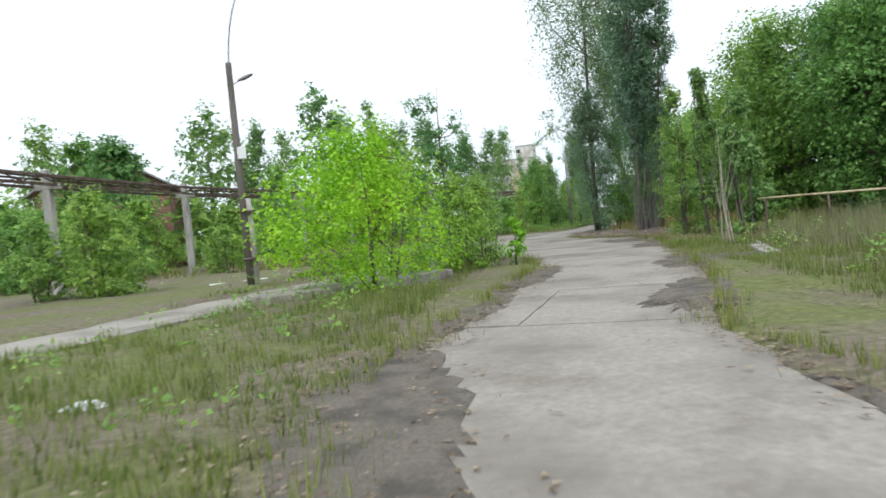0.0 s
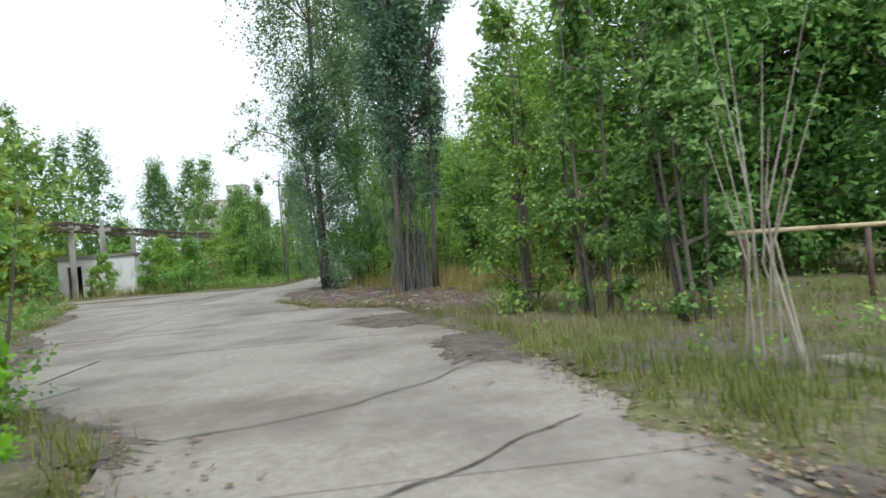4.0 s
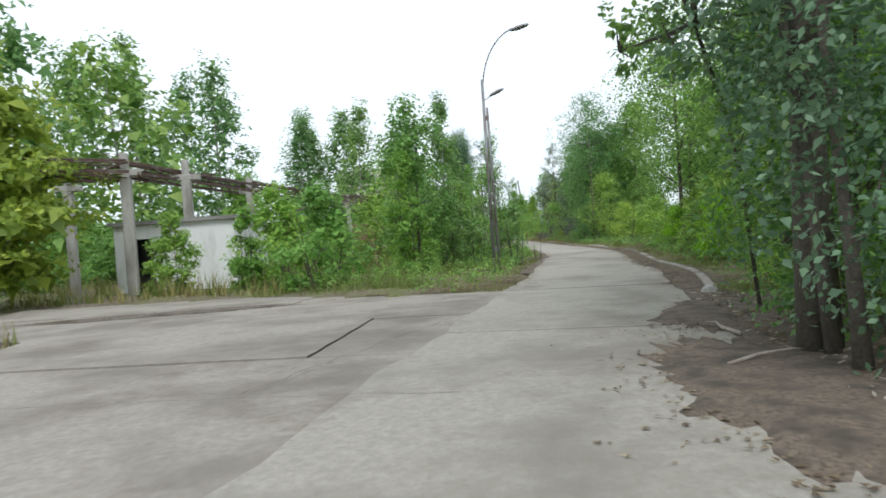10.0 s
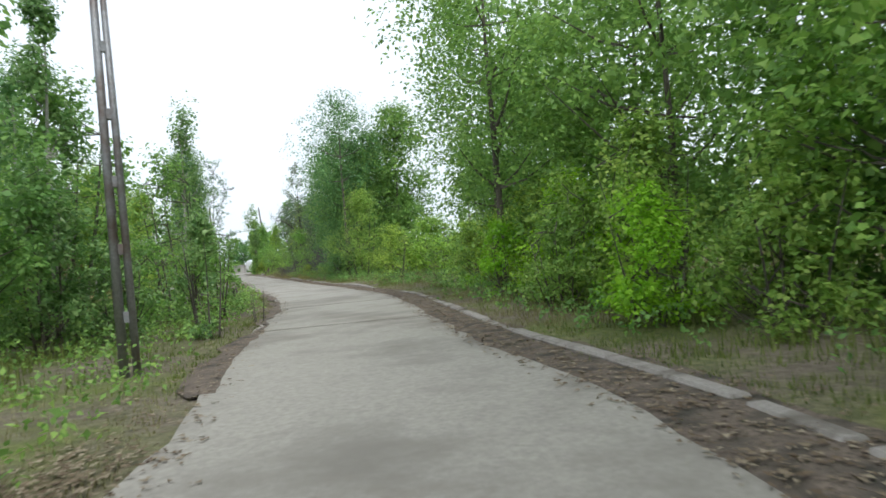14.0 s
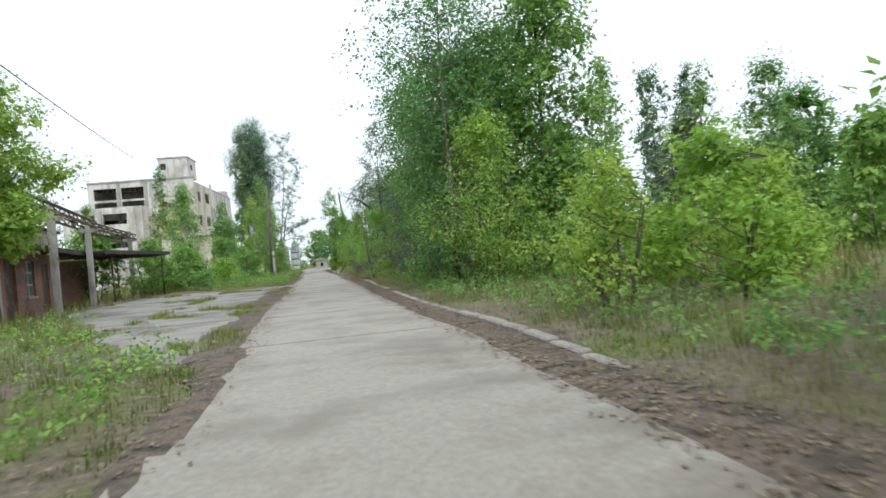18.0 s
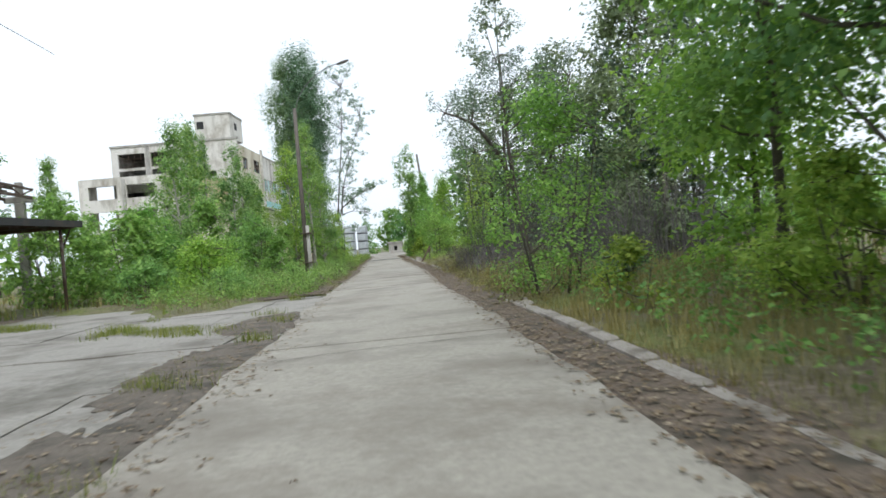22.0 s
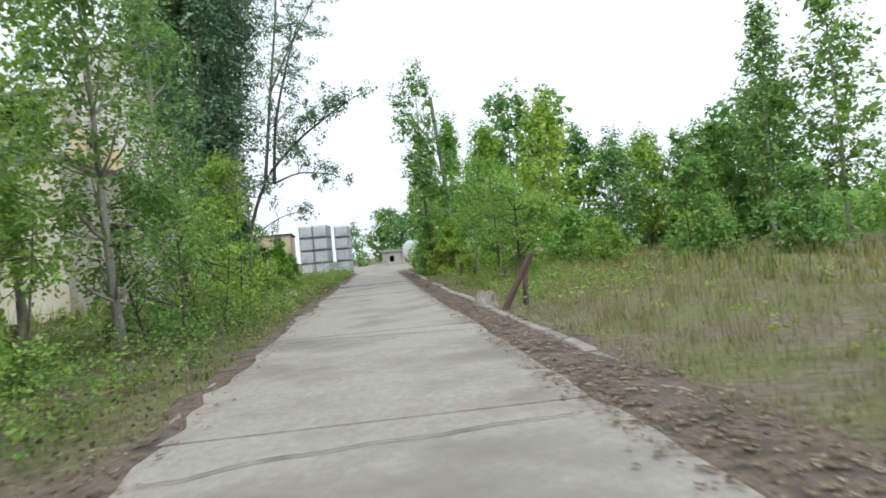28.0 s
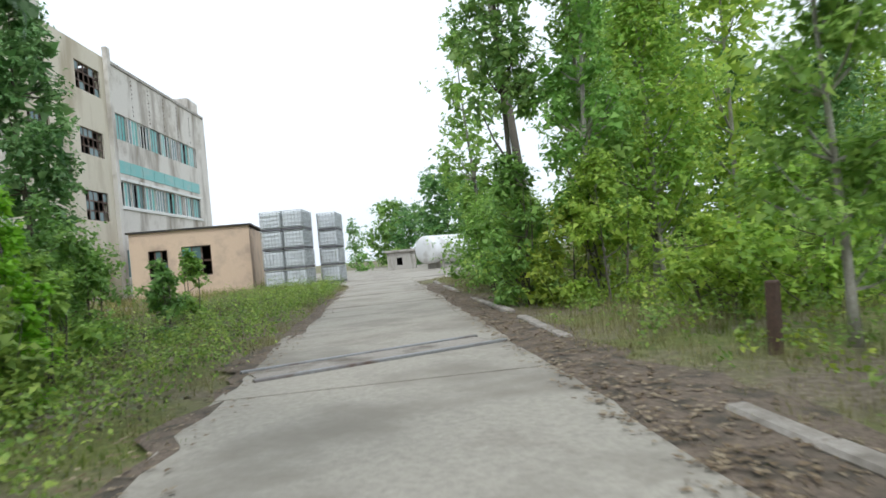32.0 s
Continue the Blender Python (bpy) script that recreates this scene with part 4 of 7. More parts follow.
# collapsed mesh roof by the white hut
mesh_roof = empty("mesh_canopy", pose(-1.6, 59.6, 4.15, 3, -4, 62), "sagging canopy of rusted reinforcing mesh", "canopy")
for k in range(9):
    tube_part("bar", [(-2.6, -1.4 + k * 0.4, 0.05 * (k % 3)), (0, -1.4 + k * 0.4, -0.12), (3.8, -1.4 + k * 0.4, 0.1 * (k % 2))], [0.03] * 3, RUST, mesh_roof, 4)
for k in range(12):
    tube_part("bar", [(-2.5 + k * 0.55, -1.6, 0.04), (-2.5 + k * 0.55, 2.0, -0.05 - 0.04 * (k % 4))], [0.025] * 2, RUST, mesh_roof, 4)


# ---- buildings ----
def pierced(xs, zs, holes, y0, y1):
    """One connected sheet of thickness y1 - y0 with rectangular openings right through it."""
    bm = bmesh.new()
    nx, nz = len(xs) - 1, len(zs) - 1
    solid = [[not any(o[0] < (xs[i] + xs[i + 1]) / 2 < o[2] and o[1] < (zs[j] + zs[j + 1]) / 2 < o[3] for o in holes) for j in range(nz)] for i in range(nx)]
    pts = {}

    def at(i, j, back):
        if (i, j, back) not in pts:
            pts[i, j, back] = bm.verts.new((xs[i], y1 if back else y0, zs[j]))
        return pts[i, j, back]
    for i in range(nx):
        for j in range(nz):
            if not solid[i][j]:
                continue
            bm.faces.new([at(i, j, 0), at(i + 1, j, 0), at(i + 1, j + 1, 0), at(i, j + 1, 0)])
            bm.faces.new([at(i, j + 1, 1), at(i + 1, j + 1, 1), at(i + 1, j, 1), at(i, j, 1)])
            for di, dj, c, d in ((-1, 0, (i, j), (i, j + 1)), (1, 0, (i + 1, j + 1), (i + 1, j)), (0, -1, (i + 1, j), (i, j)), (0, 1, (i, j + 1), (i + 1, j + 1))):
                u, w = i + di, j + dj
                if not (0 <= u < nx and 0 <= w < nz and solid[u][w]):
                    bm.faces.new([at(*c, 0), at(*d, 0), at(*d, 1), at(*c, 1)])
    bmesh.ops.recalc_face_normals(bm, faces=bm.faces)
    return bm


def wall_with_openings(name, length, height, thick, openings, mat, parent, label=""):
    """A wall along +x from the origin, its outer face at y = 0, with openings (x0, z0, x1, z1)."""
    xs = sorted({0.0, length, *[o[0] for o in openings], *[o[2] for o in openings]})
    zs = sorted({0.0, height, *[o[1] for o in openings], *[o[3] for o in openings]})
    return part(name, pierced(xs, zs, openings, 0.0, thick), mat, parent, label)


def window(x0, z0, x1, z1, parent, mat_frame, cols=3, rows=2, glass_mat=None, y=0.12, broken=0.0, seed=0, teal=0.3):
    rnd = random.Random(seed)
    t = 0.045
    holes = []
    xs, zs = {x0, x1}, {z0, z1}
    for c in range(cols):
        for r in range(rows):
            a, b = x0 + (x1 - x0) * c / cols + t, x0 + (x1 - x0) * (c + 1) / cols - t
            d, e = z0 + (z1 - z0) * r / rows + t, z0 + (z1 - z0) * (r + 1) / rows - t
            holes.append((a, d, b, e))
            xs |= {a, b}
            zs |= {d, e}
    w = part("window", pierced(sorted(xs), sorted(zs), holes, y, y + 0.06), mat_frame, parent)
    if glass_mat:
        for a, d, b, e in holes:
            if rnd.random() < broken:
                continue
            part("pane", box(a, y + 0.02, d, b, y + 0.035, e), glass_mat if rnd.random() > teal else TEAL, w)
    return w


# the derelict works: a long block behind a taller open-framed front block
YAW = math.degrees(math.atan2(0.95, 0.3))
works = empty("derelict_factory", pose(27.4, 183.5, 0, 0, 0, YAW) @ pose(12.45, 0, 0), "derelict multi-storey factory with stained plaster and teal window bands", "factory")
# the facade towards the road runs along local +x, its outer side at -y
LEN, TOPZ = 19.6, 16.5
ops = [(0.2 + k * 2.1, z0, 2.26 + k * 2.1, z1) for z0, z1 in ((11.35, 13.2), (6.65, 8.4), (1.6, 3.6)) for k in range(8)]
wall_with_openings("wall", LEN, TOPZ, 0.35, ops, STAINED_PLASTER, works)
for n, o in enumerate(ops):
    window(o[0], o[1], o[2], o[3], works, WHITEWASH if n % 3 else STEEL_GREY, 4, 1, GLASS, 0.1, 0.16, n, 0.72 if o[1] > 9 else 0.35)
for k in range(8):
    part("spandrel", box(0.2 + k * 2.1, -0.04, 8.95, 2.26 + k * 2.1, -0.003, 9.85), TEAL, works)
part("ledge", box(0.0, -0.12, 8.42, 17.1, -0.003, 8.62), WHITEWASH, works)
part("ledge", box(0.0, -0.12, 6.4, 17.1, -0.003, 6.62), WHITEWASH, works)
part("downpipe", box(-0.02, -0.2, 0, 0.1, -0.08, 16.4), RUST, works)
for k in range(1, 6):
    for m in range(9):
        if (k * 5 + m * 3) % 7:
            part("loose_tile", box(0.6 + k * 3.0, -0.03, 13.5 + m * 0.32, 0.68 + k * 3.0, -0.003, 13.62 + m * 0.32), RUST, works)
part("stair_tower", box(16.8, 0.36, TOPZ, LEN, 5.0, TOPZ + 1.5), STAINED_PLASTER, works)
part("parapet", box(0, -0.1, TOPZ, LEN, 0.35, TOPZ + 0.22), POST_CONCRETE, works)
part("roof", box(0.36, 0.46, TOPZ - 0.4, LEN - 0.36, 13.5, TOPZ - 0.1), ROOF_DARK, works)
part("end_wall", box(LEN, 0, 0, LEN + 0.35, 14, TOPZ), STAINED_PLASTER, works)
part("rear_wall", box(0, 14, 0, LEN, 14.35, TOPZ), STAINED_PLASTER, works)
# inner wall and floors coloured almost black so the rooms look unlit
part("inner_wall", box(0.1, 5.0, 0, LEN - 0.01, 5.2, TOPZ - 0.5), ROOM_SHADE, works)
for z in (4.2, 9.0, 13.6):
    part("floor_slab", box(0.36, 0.36, z, LEN - 0.01, 13.99, z + 0.25), ROOM_SHADE, works)

# front block facing down the road
FL, FH, FD = 16.7, 17.3, 12.4
cx, cy = 27.4 - FL * 0.9536, 183.5 + FL * 0.3011
front = empty("factory_front_block", pose(cx, cy, 0, 0, 0, YAW - 90), "open-framed derelict factory block with roof tower and yellow plaster patch", "factory")
fops = []
for a in (0.9, 5.2):
    for z0, z1 in ((14.5, 16.4), (12.9, 14.15), (9.3, 11.2), (5.4, 7.4), (1.4, 3.6)):
        fops.append((a, z0, a + 3.5, z1))
fops += [(12.3, 12.3, 13.7, 13.3), (12.9, 9.6, 13.9, 10.5), (12.3, 5.6, 13.7, 6.8)]
wall_with_openings("wall", FL, FH, 0.35, fops, STAINED_PLASTER, front)
part("panel", box(9.8, -0.04, 0.5, 15.0, -0.003, 12.2), YELLOW_PLASTER, front, "flaking yellow plaster")
part("panel", box(11.0, -0.05, 12.2, 12.25, -0.003, 14.0), YELLOW_PLASTER, front, "flaking yellow plaster")
for a in (0.9, 5.2):
    for m in range(3):
        tube_part("rail", [(a, 0.2, 14.75 + m * 0.5), (a + 3.5, 0.2, 14.75 + m * 0.5)], [0.025, 0.025], RUST, front, 5)
    for m in range(4):
        tube_part("broken_bar", [(a + 0.5 + m * 0.8, 0.2, 15.3 + 0.2 * (m % 2)), (a + 0.5 + m * 0.8, 0.2, 16.4)], [0.04, 0.04], RUST, front, 5)
# the side towards the road, with one barred window under the roof
sops = [(7.95, 13.7, 11.2, 15.5), (2.4, 13.6, 4.6, 15.2), (2.4, 9.4, 4.6, 11.2), (7.95, 5.4, 11.0, 7.3), (7.95, 9.6, 11.0, 11.3)]
side = wall_with_openings("side_wall", FD, FH - 0.6, 0.35, sops, YELLOW_PLASTER_PALE, front)
side.matrix_local = pose(FL, 0.003, 0, 0, 0, 90)
for n, o in enumerate(sops):
    w = window(o[0], o[1], o[2], o[3], front, RUST, 5, 3, GLASS, 0.1, 0.5, 200 + n, 0.0)
    w.matrix_local = pose(FL, 0.003, 0, 0, 0, 90)
part("pilaster", box(FL + 0.003, FD - 0.55, 0, FL + 0.3, FD - 0.02, FH + 0.1), STAINED_PLASTER, front)
part("parapet", box(-0.12, -0.12, FH, FL + 0.1, 0.4, FH + 0.25), POST_CONCRETE, front)
part("roof", box(0.05, 0.4, FH - 0.9, FL - 0.4, FD, FH - 0.65), ROOF_DARK, front)
part("far_wall", box(0, 0.36, 0, 0.35, FD, FH), STAINED_PLASTER, front)
for z in (4.4, 8.6, 12.3):
    part("floor_slab", box(0.36, 0.36, z, FL - 0.36, FD, z + 0.28), POST_CONCRETE, front)
part("inner_wall", box(0.37, 6.0, 0, FL - 0.37, 6.2, FH - 1.0), ROOF_GREY, front)
for a in (4.55, 8.85):
    part("column", box(a, -0.12, 0, a + 0.5, -0.003, FH - 0.02), POST_CONCRETE, front)
tw = part("tower", box(11.3, 0.1, FH + 0.26, FL - 0.75, 6.0, 20.7), STAINED_PLASTER, front)
part("hatch", box(11.6, 0.04, 18.9, 12.5, 0.097, 19.9), ROOM_SHADE, tw)
part("hatch", box(FL - 0.747, 2.2, 18.9, FL - 0.68, 3.1, 19.8), ROOM_SHADE, tw)
part("coping", box(11.2, 0.0, 20.7, FL - 0.65, 6.1, 20.92), POST_CONCRETE, tw)
low = wall_with_openings("wing_wall", 12.0, 12.9, 0.35, [(1.2, 10.2, 4.8, 11.9), (6.0, 10.2, 9.6, 11.9), (1.2, 6.4, 4.8, 8.6), (6.0, 6.4, 9.6, 8.6)], STAINED_PLASTER, front)
low.matrix_local = pose(-2.6, -4.0, 0)
part("wing_side", box(-2.6, -3.64, 0, -2.25, -0.01, 12.9), STAINED_PLASTER, front)
part("wing_side", box(9.05, -3.64, 0, 9.4, -0.05, 12.9), STAINED_PLASTER, front)
part("wing_roof", box(-2.24, -3.6, 12.3, 9.0, -0.15, 12.5), ROOF_DARK, front)
part("wing_floor", box(-2.24, -3.6, 9.0, 9.0, -0.15, 9.25), POST_CONCRETE, front)
part("wing_column", box(2.9, -4.15, 0, 3.3, -4.003, 12.6), POST_CONCRETE, front)

# low plastered store beside the works
plain = empty("plastered_store", pose(28.80, 154.80, 0, 0, 0, 75.8), "grey-beige plastered store with barred windows behind the trees", "storehouse")
sw = wall_with_openings("wall", 13.01, 5.6, 0.3, [(4.0, 2.3, 6.2, 3.6), (8.6, 2.3, 10.8, 3.6)], YELLOW_PLASTER_PALE, plain)
sw.matrix_local = pose(-6, 0, 0)
for n, a in enumerate((4.0, 8.6)):
    w = window(a, 2.3, a + 2.2, 3.6, plain, RUST, 4, 2, GLASS, 0.1, 0.4, 300 + n, 0.0)
    w.matrix_local = pose(-6, 0, 0)
part("inner_wall", box(-5.6, 2.0, 0, 6.6, 2.1, 5.4), ROOM_SHADE, plain)
part("end_wall", box(6.71, 0.301, 0, 7.01, 7.0, 5.6), YELLOW_PLASTER_PALE, plain)
part("end_wall", box(-6, 0.301, 0, -5.7, 7.0, 5.6), YELLOW_PLASTER_PALE, plain)
part("coping", box(-6.1, -0.1, 5.6, 7.11, 7.1, 5.74), ROOF_GREY, plain)

# peach annexe in front of it
annexe = empty("annexe", pose(39.0, 187.1, 0, 0, 0, 171), "low peach-plastered annexe with a flat tar roof", "annexe building")
aops = [(2.3, 1.3, 4.0, 3.1), (4.8, 1.3, 5.9, 3.0)]
wall_with_openings("wall", 6.9, 4.1, 0.3, [(6.9 - c, b, 6.9 - a, d) for a, b, c, d in aops], PEACH, annexe)
annexe.matrix_world = pose(32.3, 188.2, 0, 0, 0, -9.3)
for n, (a, b, c, d) in enumerate(aops):
    window(6.9 - c, b, 6.9 - a, d, annexe, RUST, 3, 2, GLASS, 0.1, 0.5, 40 + n)
part("side_wall", box(6.6, 0.31, 0, 6.9, 8, 4.0), PEACH, annexe)
part("side_wall", box(0, 0.31, 0, 0.3, 8, 4.0), PEACH, annexe)
part("inner_wall", box(0.31, 3.0, 0, 6.59, 3.2, 4.0), ROOM_SHADE, annexe)
part("roof", box(-0.15, -0.15, 4.104, 7.05, 8.1, 4.2), ROOF_DARK, annexe)


# ---- stacked intermediate bulk containers ----
def container(x, y, z, yaw):
    t = empty("bulk_container", pose(x, y, z, 0, 0, yaw), "white plastic liquid container in a galvanised cage", "container", "stacked containers")
    part("pallet", box(-0.6, -0.5, 0, 0.6, 0.5, 0.13, 0.01), BLUE_TIMBER, t)
    part("tank", box(-0.56, -0.46, 0.15, 0.56, 0.46, 1.1, 0.07), PLASTIC_WHITE, t)
    vv, ff = [], []

    def bar(a, b, r=0.014):
        v, f = tube([a, b], [r, r], 4)
        o = len(vv)
        vv.extend(v)
        ff.extend([tuple(q + o for q in w) for w in f])
    for zz in (0.16, 0.4, 0.64, 0.88, 1.12):
        for a, b in (((-0.6, -0.5), (0.6, -0.5)), ((0.6, -0.5), (0.6, 0.5)), ((0.6, 0.5), (-0.6, 0.5)), ((-0.6, 0.5), (-0.6, -0.5))):
            bar((*a, zz), (*b, zz), 0.018)
    for kk in range(7):
        xx = -0.6 + 0.2 * kk
        bar((xx, -0.5, 0.13), (xx, -0.5, 1.12))
        bar((xx, 0.5, 0.13), (xx, 0.5, 1.12))
    for kk in range(1, 6):
        yy = -0.5 + 0.166 * kk
        bar((-0.6, yy, 0.13), (-0.6, yy, 1.12))
        bar((0.6, yy, 0.13), (0.6, yy, 1.12))
    mesh_object("cage", vv, ff, GALVANISED, t)
    return t


first = container(40.4, 185.6, 0.03, -18)
ca, sa = math.cos(radians(-18)), math.sin(radians(-18))
for col in range(2):
    for row in range(3):
        for lv in range(4):
            if col == row == lv == 0:
                continue
            px, py = col * 1.26, row * 1.08
            copy_thing(first, pose(40.4 + px * ca - py * sa, 185.6 + px * sa + py * ca, 0.03 + lv * 1.16, 0, 0, -18 + 1.5 * math.sin(lv * 3 + col)))
for row in range(3):
    for lv in range(4):
        px, py = 2.6, 4.4 + row * 1.1
        copy_thing(first, pose(40.4 + px * ca - py * sa, 185.6 + px * sa + py * ca, 0.03 + lv * 1.16, 0, 0, -18 + 1.2 * math.sin(lv * 2)))

# concrete hut and the tank at the end of the road
hut = empty("concrete_hut", pose(54.4, 214.4, 0, 0, 0, -18), "small grey concrete hut with one dark opening", "hut")
wall_with_openings("wall", 3.0, 1.9, 0.2, [(1.0, 0.5, 1.6, 1.3)], POST_CONCRETE, hut)
part("side_wall", box(0, 0.21, 0, 0.2, 2.5, 1.9), POST_CONCRETE, hut)
part("side_wall", box(2.8, 0.21, 0, 3.0, 2.5, 1.9), POST_CONCRETE, hut)
part("inner_wall", box(0.21, 1.5, 0, 2.79, 1.6, 1.9), ROOM_SHADE, hut)
part("roof", box(-0.25, -0.3, 1.9, 3.25, 2.8, 2.12, 0.02), POST_CONCRETE, hut)

tank = empty("storage_tank", pose(57.4, 203.2, 0, 0, 0, 30), "large white horizontal storage tank on saddles", "tank")
bm = bmesh.new()
bmesh.ops.create_cone(bm, cap_ends=True, segments=28, radius1=1.25, radius2=1.25, depth=6.0, matrix=Matrix.LocRotScale((0, 0, 1.75), Euler((0, radians(90), 0)), None))
part("shell", bm, TANK_WHITE, tank, smooth=False)
for s in (-1, 1):
    bm = bmesh.new()
    bmesh.ops.create_uvsphere(bm, u_segments=24, v_segments=12, radius=1.245, matrix=Matrix.LocRotScale((s * 3.0, 0, 1.75), None, (0.3, 1, 1)))
    part("dished_end", bm, TANK_WHITE, tank, smooth=True)
    part("saddle", box(s * 1.8 - 0.15, -0.9, 0, s * 1.8 + 0.15, 0.9, 0.75), POST_CONCRETE, tank)

# white hut behind the canopy
white = empty("white_hut", pose(-1.9, 60.1, 0, 0, 0, -12), "whitewashed low hut, plaster peeling at the base", "hut")
wall_with_openings("wall", 4.3, 2.45, 0.25, [(0.5, 0.0, 1.3, 1.95)], WHITEWASH, white)
part("inner_wall", box(0.26, 1.2, 0, 4.04, 1.3, 2.4), ROOM_SHADE, white)
part("gable_wall", box(4.05, 0.26, 0, 4.3, 4.0, 2.45), WHITEWASH, white)
part("gable_wall", box(0, 0.26, 0, 0.25, 4.0, 2.45), WHITEWASH, white)
part("roof", box(-0.15, -0.15, 2.454, 4.45, 4.2, 2.58), ROOF_GREY, white)

# red gabled store behind the trestle
store = empty("brick_store", pose(-28.5, 48.0, 0, 0, 0, 15), "red brick store with a grey gabled sheet roof", "storehouse")
part("wall", box(0, 0, 0, 9, 0.3, 6.2), BRICK, store)
part("wall", box(8.7, 0.31, 0, 9, 14, 6.2), BRICK, store)
part("wall", box(0, 0.31, 0, 0.3, 14, 6.2), BRICK, store)
bm = bmesh.new()
vs = [bm.verts.new(c) for c in ((0, 0, 6.2), (9, 0, 6.2), (4.5, 0, 8.9), (0, 0.3, 6.2), (9, 0.3, 6.2), (4.5, 0.3, 8.9))]
for fc in ((0, 1, 2), (5, 4, 3), (0, 3, 4, 1), (1, 4, 5, 2), (2, 5, 3, 0)):
    bm.faces.new([vs[q] for q in fc])
part("gable", bm, BRICK, store)
for s in (0, 1):
    bm = bmesh.new()
    a, b = (-0.5, 5.95) if s == 0 else (9.5, 5.95), (4.5, 9.0)
    vs = [bm.verts.new(c) for c in ((a[0], -0.5, a[1]), (b[0], -0.5, b[1]), (b[0], 14.4, b[1]), (a[0], 14.4, a[1]), (a[0], -0.5, a[1] + 0.14), (b[0], -0.5, b[1] + 0.14), (b[0], 14.4, b[1] + 0.14), (a[0], 14.4, a[1] + 0.14))]
    for fc in ((0, 1, 2, 3), (7, 6, 5, 4), (0, 4, 5, 1), (1, 5, 6, 2), (2, 6, 7, 3), (3, 7, 4, 0)):
        bm.faces.new([vs[q] for q in fc])
    bmesh.ops.recalc_face_normals(bm, faces=bm.faces)
    part("roof", bm, ROOF_GREY, store)

# brick shed behind the trestle posts, beside the yard
shed = empty("brick_shed", pose(12.3, 91.6, 0, 0, 0, 84.5), "red brick shed with pale rendered lintel band, windows dark", "shed")
SL = 14.4
shed_ops = [(1.2, 0.9, 2.8, 2.5), (4.4, 0.0, 6.0, 2.5), (7.6, 0.9, 9.2, 2.5), (10.6, 0.0, 12.0, 2.4), (12.6, 1.0, 13.6, 2.3)]
wall_with_openings("wall", SL, 2.95, 0.3, shed_ops, BRICK, shed)
part("lintel_band", box(-0.2, -0.08, 2.954, SL + 0.1, 0.32, 4.0), PLASTER, shed, "stained beige render")
part("inner_wall", box(0.3, 2.4, 0, SL - 0.3, 2.55, 2.95), ROOM_SHADE, shed)
part("side_wall", box(0, 0.304, 0, 0.3, 5, 2.95), BRICK, shed)
part("side_wall", box(SL - 0.3, 0.304, 0, SL, 5, 2.95), BRICK, shed)
part("rear_wall", box(0, 5.0, 0, SL, 5.3, 2.95), BRICK, shed)
part("roof", box(-0.3, -0.2, 4.004, SL + 0.2, 5.5, 4.14), ROOF_DARK, shed)
for n in (0, 2, 4):
    a, z0, c, z1 = shed_ops[n]
    window(a, z0, c, z1, shed, POST_CONCRETE, 2, 3, GLASS, 0.1, 0.4, 70 + n, 0.0)
    part("sill", box(a - 0.1, -0.08, z0 - 0.1, c + 0.1, -0.003, z0 - 0.01), POST_CONCRETE, shed)
for n in (1, 3):
    a, z0, c, z1 = shed_ops[n]
    dr = part("door", box(a + 0.02, 0.12, 0.02, c - 0.02, 0.17, z1 - 0.02), RUST, shed, "rusty sheet-steel door")
    part("hinge", box(a + 0.05, 0.1, 1.7, a + 0.3, 0.118, 1.78), STEEL_GREY, dr)
    part("hinge", box(a + 0.05, 0.1, 0.5, a + 0.3, 0.118, 0.58), STEEL_GREY, dr)

awning = empty("awning", pose(15.7, 106.3, 0, 0, 0, 68.6), "dark flat tarred awning on thin rusty posts", "awning")
bm = bmesh.new()
add_box(bm, -0.2, -0.3, 2.86, 10.0, 3.3, 2.98)
part("roof", bm, ROOF_DARK, awning)
for k in range(6):
    part("purlin", box(0.1 + k * 1.9, -0.25, 2.74, 0.2 + k * 1.9, 3.25, 2.856), RUST, awning)
part("fascia", box(-0.2, -0.36, 2.78, 10.0, -0.304, 3.0), ROOF_DARK, awning)
for xx, yy in ((1.4, 0.0), (9.3, 0.0), (9.3, 3.0), (5.0, 3.0), (1.4, 3.0)):
    tube_part("post", [(xx, yy, -0.1), (xx, yy, 2.74)], [0.055, 0.055], RUST, awning, 8)
tube_part("brace", [(9.3, 0.0, 2.0), (9.85, 0.0, 2.75)], [0.03, 0.03], RUST, awning, 6)
part("back_wall", box(-0.1, 3.36, 0, 6.2, 3.6, 2.7), BRICK, awning)
lean_to = empty("lean_to_canopy", pose(12.3, 91.6, 0, 0, 0, 84.5), "dark tarred lean-to canopy along the brick shed", "canopy")
part("roof", box(0.4, -1.1, 2.9, SL + 1.6, -0.09, 3.0), ROOF_DARK, lean_to)
part("fascia", box(0.4, -1.16, 2.8, SL + 1.6, -1.104, 3.02), ROOF_DARK, lean_to)
for k in range(7):
    part("purlin", box(0.9 + k * 2.3, -1.06, 2.8, 1.0 + k * 2.3, -0.1, 2.896), RUST, lean_to)
